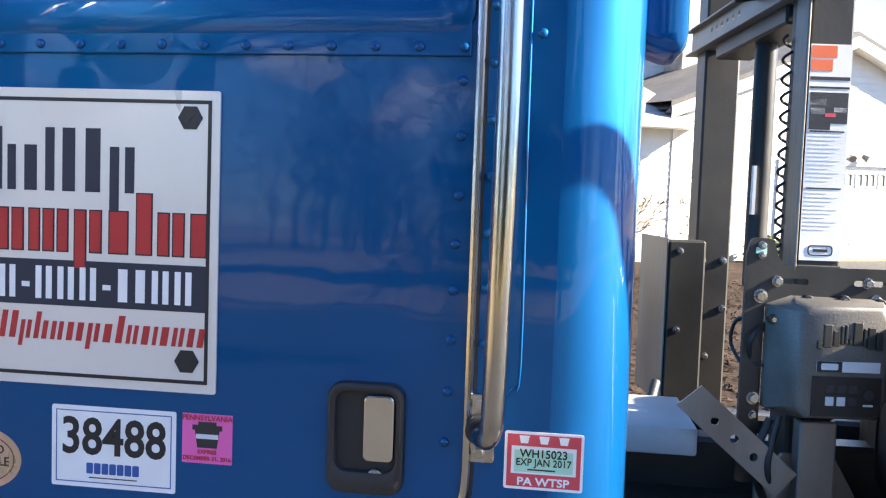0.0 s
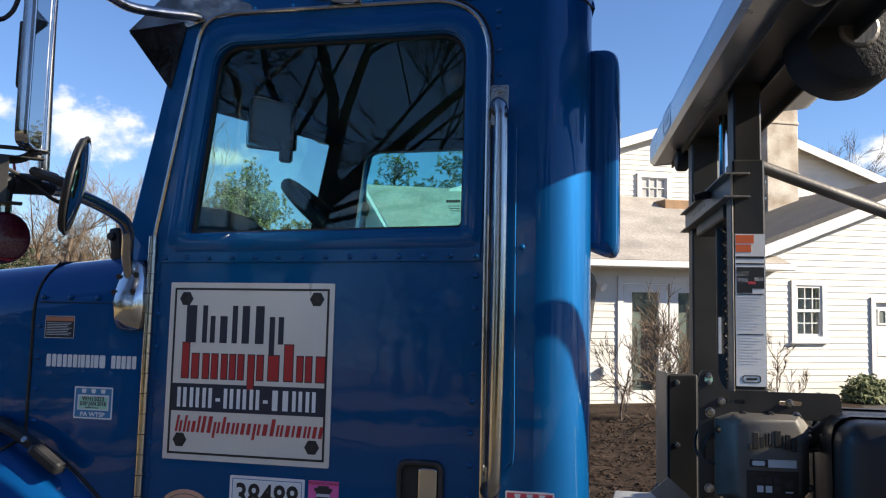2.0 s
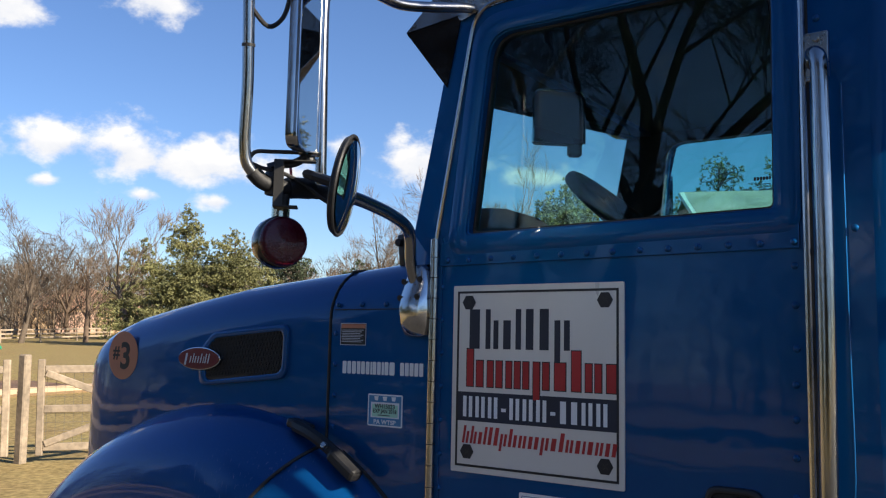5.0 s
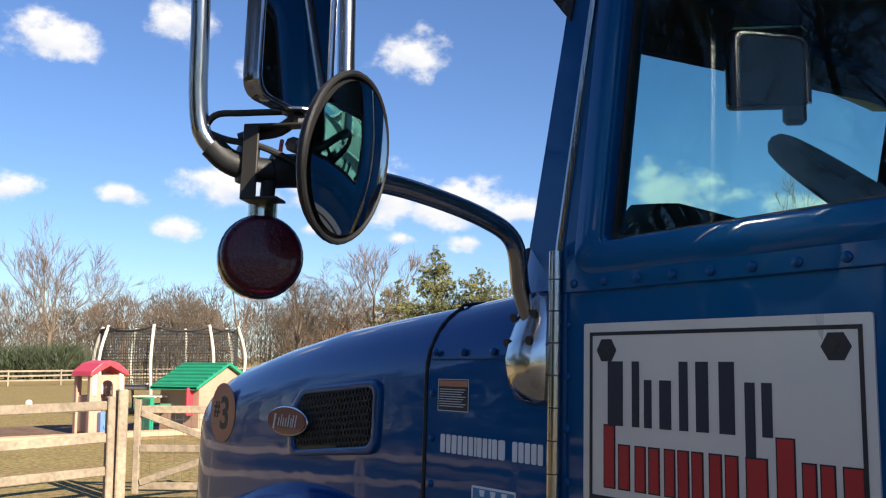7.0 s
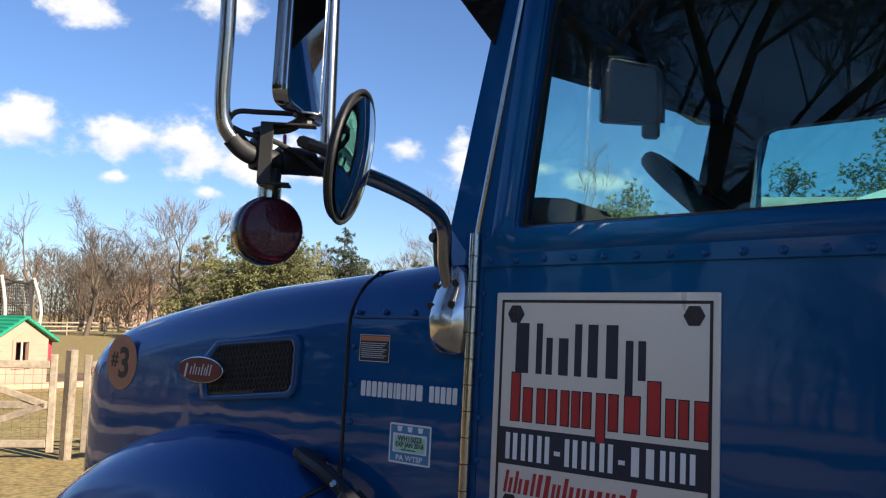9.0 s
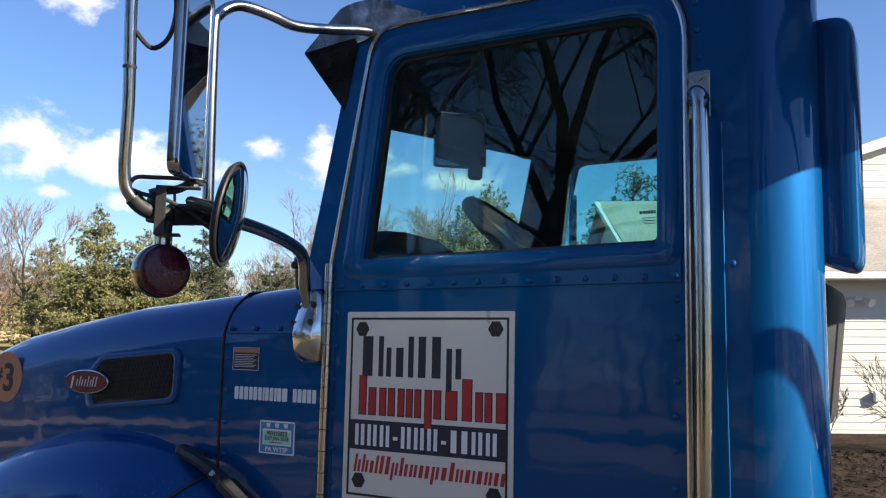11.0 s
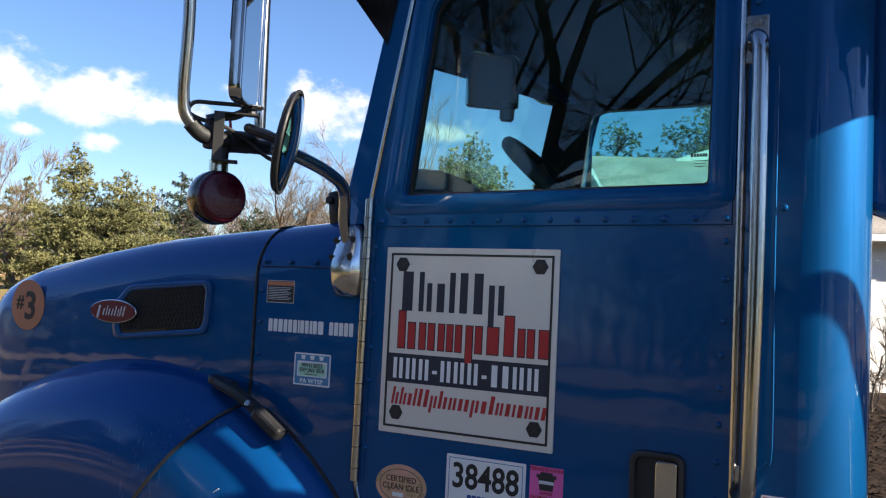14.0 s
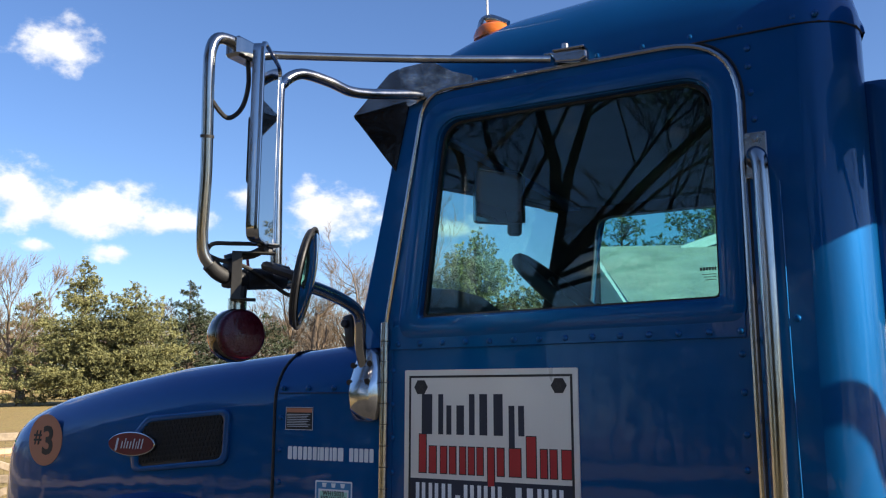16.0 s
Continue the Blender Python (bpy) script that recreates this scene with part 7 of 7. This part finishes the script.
near = part("near_post", box(-0.046, 0.046, 0.0, 0.10, NZ, 2.16, 0.006), BS, gan, "worn black square steel post")
part("inner_post", box(-0.040, 0.040, 0.006, 0.094, 2.15, 2.40, 0.005), BS, near)
for z in (2.10, 2.05):
    bolt(0.046, 0.05, z, near, 0.010, 90, 90)
farp = part("far_post", box(-0.05, 0.05, 0.71, 0.80, NZ, 2.40, 0.006), BS, gan, "worn black square steel post")
for x, z in ((0.03, 1.44), (0.035, 1.30), (-0.01, 1.16), (-0.03, 1.44)):
    bolt(x, 0.71, z, farp, 0.011)
beam = part("cross_beam", plate(rect(-0.02, 0.84, 2.045, 2.118), 0.0, 0.006, [[(0.42 + 0.045 * k + 0.008 * math.cos(a), 2.085 + 0.008 * math.sin(a)) for a in (2 * math.pi * j / 14 for j in range(14))] for k in range(6)]), M["bare_steel"], gan, "steel channel beam with punched holes")
beam.matrix_local = Matrix.Translation((-0.056, 0, 0)) @ Matrix.Rotation(radians(90), 4, "Z") @ Matrix.Translation((0, -0.006, 0))
for z in (2.045, 2.114):
    part("flange", box(-0.075, 0.0, -0.02, 0.84, z - 0.003, z + 0.003, 0.001), M["bare_steel"], gan)
part("beam_stop", moved(disc(0.014, 0.07, 14, 0.004), pose(-0.11, 0.30, 2.095, 0, 80, 0)), BS, gan)
part("beam_bracket", box(-0.05, 0.05, 0.12, 0.62, 2.00, 2.046, 0.006), BS, gan)
cyl = part("lift_cylinder", tube([(0.0, 0.37, 1.40), (0.0, 0.37, 2.04)], 0.027, 18, 1), BS, gan, "black lift cylinder with a silver sticker", smooth=True)
part("cylinder_rod", tube([(0.0, 0.37, 2.03), (0.0, 0.37, 2.39)], 0.014, 14, 1), M["chrome"], cyl, smooth=True)
part("cylinder_sticker", box(-0.026, -0.018, 0.338, 0.352, 1.58, 1.70), M["vinyl_silver"], cyl)
spring = []
for k in range(170):
    t = k / 169
    spring.append((-0.048 + 0.012 * math.cos(k * 0.47) * (0.45 + 0.55 * t), 0.10 + 0.013 * math.sin(k * 0.47), 1.50 + 0.47 * t ** 1.15))
part("coil_cable", tube(spring, 0.0035, 6, 1), M["rubber"], gan, "black coiled cable", smooth=True)
part("edge_angle", box(-0.052, -0.046, -0.004, 0.06, 1.47, 2.05, 0.002), M["bare_steel"], gan)

lab = part("instruction_label", box(-0.042, 0.043, -0.0015, 0.0, 1.492, 1.936), M["vinyl_white"], gan, "long white instruction label with orange warning blocks")
LY = -0.0022
for x0, x1, z0, z1, k in ((-0.040, 0.012, 1.908, 1.933, "vinyl_orange"), (-0.040, 0.004, 1.882, 1.904, "vinyl_orange"), (-0.040, 0.041, 1.863, 1.870, "ink"), (-0.040, 0.041, 1.846, 1.850, "ink"), (-0.038, 0.040, 1.775, 1.838, "plastic"), (-0.038, -0.004, 1.812, 1.826, "vinyl_silver"), (-0.036, -0.006, 1.793, 1.806, "vinyl_silver"), (0.012, 0.038, 1.798, 1.808, "vinyl_white"), (-0.038, 0.006, 1.762, 1.776, "plastic"), (-0.036, 0.036, 1.757, 1.760, "ink"), (-0.036, 0.036, 1.640, 1.643, "ink")):
    part("print_block", box(x0, x1, LY, -0.0015, z0, z1), M[k], lab)
part("photo_mark", box(-0.006, 0.016, LY - 0.0004, LY, 1.788, 1.796), M["vinyl_red"], lab)
for k in range(24):
    z = 1.748 - 0.0084 * k
    if 1.634 < z < 1.65:
        continue
    part("print_line", box(-0.036, 0.030 - 0.012 * ((k * 7) % 3), -0.0019, -0.0015, z, z + 0.0022), M["vinyl_silver"], lab)
part("label_logo", moved(plate(rounded(rect(-0.026, 0.026, -0.011, 0.011), 0.009, 5), LY, -0.0015, [rounded(rect(-0.0235, 0.0235, -0.0085, 0.0085), 0.007, 5)]), Matrix.Translation((0.001, 0, 1.513))), M["ink"], lab)
part("logo_bar", box(-0.014, 0.016, LY, -0.0015, 1.510, 1.516), M["ink"], lab)
part("post_foot_band", box(-0.047, 0.047, -0.002, 0.102, 1.462, 1.482, 0.002), M["rubber"], gan)

# control box
cov = bmesh.new()
ring0 = [(-0.105, 1.185), (-0.06, 1.172), (0.118, 1.172), (0.150, 1.205), (0.150, 1.385), (0.128, 1.415), (-0.055, 1.418), (-0.105, 1.40)]
ring1 = [(-0.060, 1.205), (-0.045, 1.180), (0.095, 1.180), (0.112, 1.215), (0.116, 1.375), (0.100, 1.408), (-0.042, 1.408), (-0.060, 1.390)]
vs = [[cov.verts.new((x, y, z)) for x, z in r] for r, y in ((ring0, 0.0), (ring0, -0.022), (ring1, -0.085))]
for u, v in zip(vs, vs[1:]):
    for k in range(8):
        cov.faces.new((u[k], u[(k + 1) % 8], v[(k + 1) % 8], v[k]))
cov.faces.new(vs[2])
bmesh.ops.bevel(cov, geom=[e for e in cov.edges if all(v.co.y < -0.08 for v in e.verts)], offset=0.010, segments=2, affect="EDGES", profile=0.5)
cbox = part("control_box", cov, M["cover"], gan, "black moulded motor control cover with raised emblem", smooth=True)
for x, z in ((0.148, 1.375), (0.148, 1.215), (0.118, 1.178), (0.03, 1.176), (-0.045, 1.178), (-0.03, 1.412), (0.045, 1.414), (0.12, 1.408), (-0.098, 1.37)):
    lug = part("cover_lug", moved(disc(0.011, 0.016, 12, 0.002), pose(x, -0.018, z, 90)), M["plastic"], cbox)
    part("screw", moved(disc(0.005, 0.003, 8), pose(x, -0.034, z, 90)), M["zinc"], cbox)
emblem = [(0.012, 0.014), (0.019, 0.046), (0.015, 0.032), (0.008, 0.040), (0.008, 0.040), (0.009, 0.012), (0.020, 0.048), (0.009, 0.038), (0.017, 0.042), (0.015, 0.036)]
x = -0.030
for k, (wd, h) in enumerate(emblem):
    part("emblem_bar", box(x, x + wd - 0.0025, -0.0905, -0.084, 1.335 - 0.006 * abs(k - 4.5) * 0.5, 1.332 - 0.004 * abs(k - 4.5) * 0.5 + h, 0.0015), M["black_steel"], cbox)
    x += wd
sil = part("maker_plate", box(-0.028, 0.098, -0.0875, -0.084, 1.276, 1.297), M["vinyl_silver"], cbox, "silver maker plate with a black corner")
part("plate_black", box(-0.028, 0.022, -0.0882, -0.0875, 1.276, 1.297), M["ink"], sil)
part("plate_logo", moved(plate(rounded(rect(-0.02, 0.014, 1.280, 1.293), 0.004, 4), -0.0888, -0.0882), Matrix.Identity(4)), M["vinyl_silver"], sil)
pan = part("key_panel", box(-0.035, 0.103, -0.0872, -0.084, 1.186, 1.266), M["ink"], cbox, "black keypad with small square keys")
for i in range(3):
    for j in range(2):
        part("key", box(-0.008 + 0.023 * i, 0.009 + 0.023 * i, -0.0885, -0.0872, 1.208 + 0.025 * j, 1.226 + 0.025 * j, 0.001), M["vinyl_silver" if (i, j) in ((0, 0), (1, 0)) else "plastic"], pan)
part("dial", moved(disc(0.011, 0.004, 18, 0.001), pose(0.078, -0.0872, 1.232, 90)), M["plastic"], pan)
part("dial_print", box(0.068, 0.088, -0.0876, -0.0872, 1.208, 1.212), M["vinyl_silver"], pan)

topp = part("mount_plate", plate(rounded([(-0.15, 1.02), (-0.108, 1.02), (-0.108, 1.40), (0.235, 1.40), (0.248, 1.425), (0.242, 1.478), (-0.07, 1.478), (-0.085, 1.50), (-0.095, 1.535), (-0.142, 1.535), (-0.15, 1.50)], [0.01, 0.01, 0.01, 0.012, 0.012, 0.015, 0.02, 0.01, 0.015, 0.015, 0.01], 4), -0.004, 0.006, [rounded(rect(-0.095, -0.02, 1.441, 1.453), 0.006, 4), rounded(rect(0.075, 0.14, 1.441, 1.453), 0.006, 4)]), BS, gan, "black mounting plate with slotted holes")
for x, z, r in ((-0.085, 1.447, 0.012), (0.103, 1.448, 0.012), (-0.12, 1.52, 0.009), (-0.12, 1.50, 0.008), (-0.118, 1.415, 0.015), (0.122, 1.412, 0.013), (-0.122, 1.20, 0.014), (-0.122, 1.165, 0.009)):
    bolt(x, -0.004, z, topp, r)
part("small_tag", box(-0.132, -0.11, -0.0065, -0.004, 1.503, 1.516), M["vinyl_green"], topp)
chan = part("side_channel", box(-0.156, -0.052, 0.60, 0.66, 1.03, 1.50, 0.006), BS, gan, "black side channel with bolts")
for z in (1.47, 1.25):
    bolt(-0.125, 0.60, z, chan, 0.010)
part("splash_plate", box(-0.161, -0.157, 0.601, 0.92, 1.03, 1.505, 0.001), M["bare_steel"], gan, "thin bare steel splash plate")
part("brace_plate", moved(plate([(-0.01, -0.03), (0.27, -0.03), (0.27, 0.035), (0.0, 0.035)], 0.0, 0.006, [[(0.07 + 0.055 * k + 0.009 * math.cos(a), 0.0 + 0.009 * math.sin(a)) for a in (2 * math.pi * j / 14 for j in range(14))] for k in range(3)]), pose(-0.265, -0.05, 1.205, 0, 41, 0)), M["bare_steel"], gan, "slanting steel brace with holes")
foot = part("post_foot", plate([(-0.11, NZ), (0.10, NZ), (0.10, 1.0), (0.05, 1.085), (-0.055, 1.085), (-0.11, 1.02)], -0.012, -0.002), M["bare_steel"], gan, "welded steel foot gusset")
part("foot_post", box(-0.038, 0.038, -0.05, -0.012, NZ, 1.165, 0.003), M["bare_steel"], gan)
for pts, r in (([(-0.20, 0.50, 1.12), (-0.25, 0.40, 1.05), (-0.33, 0.30, 1.02), (-0.40, 0.25, 1.03)], 0.014), ([(-0.09, -0.02, 1.16), (-0.12, -0.04, 1.10), (-0.115, -0.03, 1.04), (-0.09, -0.01, 0.99)], 0.008), ([(-0.075, -0.03, 1.17), (-0.10, -0.05, 1.08), (-0.09, -0.04, 1.02)], 0.007), ([(-0.10, 0.0, 1.36), (-0.135, -0.02, 1.33), (-0.13, 0.0, 1.28), (-0.105, -0.01, 1.27)], 0.004), ([(-0.10, 0.0, 1.34), (-0.14, 0.05, 1.36), (-0.145, 0.08, 1.30), (-0.12, 0.02, 1.24)], 0.004), ([(0.14, 0.02, 1.33), (0.20, 0.02, 1.35), (0.30, 0.02, 1.385), (0.5, 0.05, 1.40), (0.9, 0.2, 1.42)], 0.016), ([(0.14, 0.03, 1.31), (0.22, 0.0, 1.325), (0.28, -0.02, 1.31), (0.33, -0.04, 1.26)], 0.008)):
    part("hose", tube(pts, r, 10, 5), M["rubber"], gan, smooth=True)
part("strap_hook", moved(box(-0.02, 0.05, -0.008, 0.008, -0.012, 0.012, 0.004), pose(0.175, -0.01, 1.375, 0, -35, 0)), BS, gan)
arm = part("tarp_arm", tube([(0.04, 0.10, 2.165), (0.45, 0.17, 2.025), (1.6, 0.35, 1.66)], 0.0195, 16, 1), M["bare_steel"], gan, "grey steel tarp arm tube", smooth=True)

# tarp housing: a long folded aluminium hood with a roll under it
Y0, Y1 = -1.12, 1.22
prof = [(-0.132, 2.385), (-0.148, 2.40), (-0.15, 2.47), (-0.135, 2.515), (-0.09, 2.545), (0.05, 2.60), (0.50, 2.66), (0.52, 2.64), (0.50, 2.635), (0.05, 2.585), (-0.085, 2.532), (-0.128, 2.505), (-0.138, 2.47), (-0.136, 2.41), (-0.06, 2.402), (-0.06, 2.394)]
hs = part("tarp_housing", moved(plate(prof, Y0, Y1), Matrix.Identity(4)), M["tarp"], gan, "folded aluminium tarp housing", smooth=False)
part("housing_floor", box(-0.13, 0.16, Y0 + 0.02, Y1 - 0.03, 2.396, 2.404), BS, hs)
part("end_cap", plate(prof[:6] + [(0.06, 2.40)], Y1 - 0.005, Y1 + 0.003), M["tarp"], hs)
part("housing_logo", moved(plate(rounded(rect(-0.10, 0.10, -0.042, 0.042), 0.03, 5), 0.0, 0.0012, [rounded(rect(-0.094, 0.094, -0.036, 0.036), 0.027, 5)]), Matrix.Translation((-0.1507, 0.66, 2.448)) @ Matrix.Rotation(radians(-90), 4, "Z")), M["vinyl_silver"], hs)
part("logo_bars", moved(plate(rect(-0.06, 0.06, -0.014, 0.014), 0.0, 0.001), Matrix.Translation((-0.1507, 0.66, 2.448)) @ Matrix.Rotation(radians(-90), 4, "Z")), M["vinyl_silver"], hs)
for x, zz in ((-0.062, 2.368), (0.045, 2.372), (0.15, 2.36)):
    part("housing_flange", box(x, x + 0.008, Y0 + 0.03, Y1 - 0.04, zz, 2.398, 0.001), BS, hs)
part("roof_hook", tube([(-0.09, 0.92, 2.54), (-0.10, 0.92, 2.58), (-0.08, 0.95, 2.60), (-0.05, 0.97, 2.59)], 0.004, 6, 4), M["rubber"], hs)
part("pulley_guard", moved(disc(0.045, 0.05, 18, 0.012), pose(-0.08, 0.93, 2.35, 0, 90, 0)), M["rubber"], hs, smooth=True)
roll = part("tarp_roll", moved(disc(0.135, 0.22, 36, 0.05), pose(0.165, -0.235, 2.39, 90)), M["tarp_cloth"], gan, "rolled black mesh tarp under the housing", smooth=True)
# added bundle: blocks the sun from the cab's upper rear corner and roof edge
part("folded_tarp", moved(disc(0.19, 1.0, 28, 0.05), pose(0.28, 0.0, 2.80, 90)), M["tarp_cloth"], gan, "black bundle added over the housing to shade the cab's upper rear corner", smooth=True)
part("roll_hub", moved(disc(0.05, 0.24, 20, 0.01), pose(0.165, -0.225, 2.39, 90)), M["bare_steel"], roll)
wl_ = part("work_lamp", moved(disc(0.04, 0.05, 24, 0.010, 0.034), pose(-0.07, -0.90, 2.315, 100, 0, 12)), M["plastic"], gan, "round work lamp under the housing", smooth=True)
part("lamp_stem", box(-0.08, -0.06, -0.925, -0.905, 2.33, 2.40, 0.003), BS, wl_)
part("lamp_lens", moved(disc(0.033, 0.006, 24, 0.002), pose(-0.081, -0.951, 2.306, 100, 0, 12)), M["smoked"], wl_)

# hydraulic tank and hoist parts behind
tank = solid("hydraulic_tank", box(0.0, 0.5, 0.0, 0.6, 0.0, 0.47, 0.06, 4), M["plastic"], "black rounded hydraulic tank on the truck frame", "tank", smooth=True, m=LEANING @ Matrix.Translation((0.885, 0.32, 0.955)))
part("filler_neck", moved(disc(0.05, 0.05, 20, 0.008), pose(0.25, 0.3, 0.465)), M["black_steel"], tank)
part("filler_lid", moved(disc(0.06, 0.03, 20, 0.006), pose(0.25, 0.3, 0.515)), M["plastic"], tank)
for y in (0.14, 0.44):
    part("tank_strap", box(-0.004, 0.504, y, y + 0.05, 0.0, 0.476, 0.05, 3), M["black_steel"], tank)
hoist = thing("hoist_frame", LEANING, "black hoist frame rails behind the cab", "hoist frame")
for y in (0.76, 1.0):
    part("rail", box(0.31, 5.5, y, y + 0.08, 0.90, 1.07, 0.01), BS, hoist)
part("cross_member", box(1.0, 1.1, 0.3, 1.3, 0.96, 1.2, 0.01), BS, hoist)
part("reflector", box(0.96, 1.06, 0.295, 0.299, 1.02, 1.07), M["vinyl_red"], hoist, "red and white reflector")
part("wire_rope", tube([(0.72, 0.3, 1.05), (0.9, 0.4, 1.06), (1.2, 0.42, 1.05)], 0.012, 8, 3), M["silt"], hoist)
# unseen hose, added so its curve throws shade on the lower cab corner
part("return_hose", tube([(1.10, -0.46, 2.40), (1.11, -0.32, 2.37), (1.13, -0.12, 2.28), (1.15, 0.03, 2.17), (1.18, 0.08, 2.09), (1.22, 0.10, 2.03), (1.245, 0.122, 1.965), (1.26, 0.145, 1.88), (1.265, 0.18, 1.74), (1.25, 0.28, 1.56), (1.20, 0.42, 1.42)], 0.024, 10, 5), M["rubber"], hoist, "thick black hose added out of view to cast curved shade on the cab corner", smooth=True)
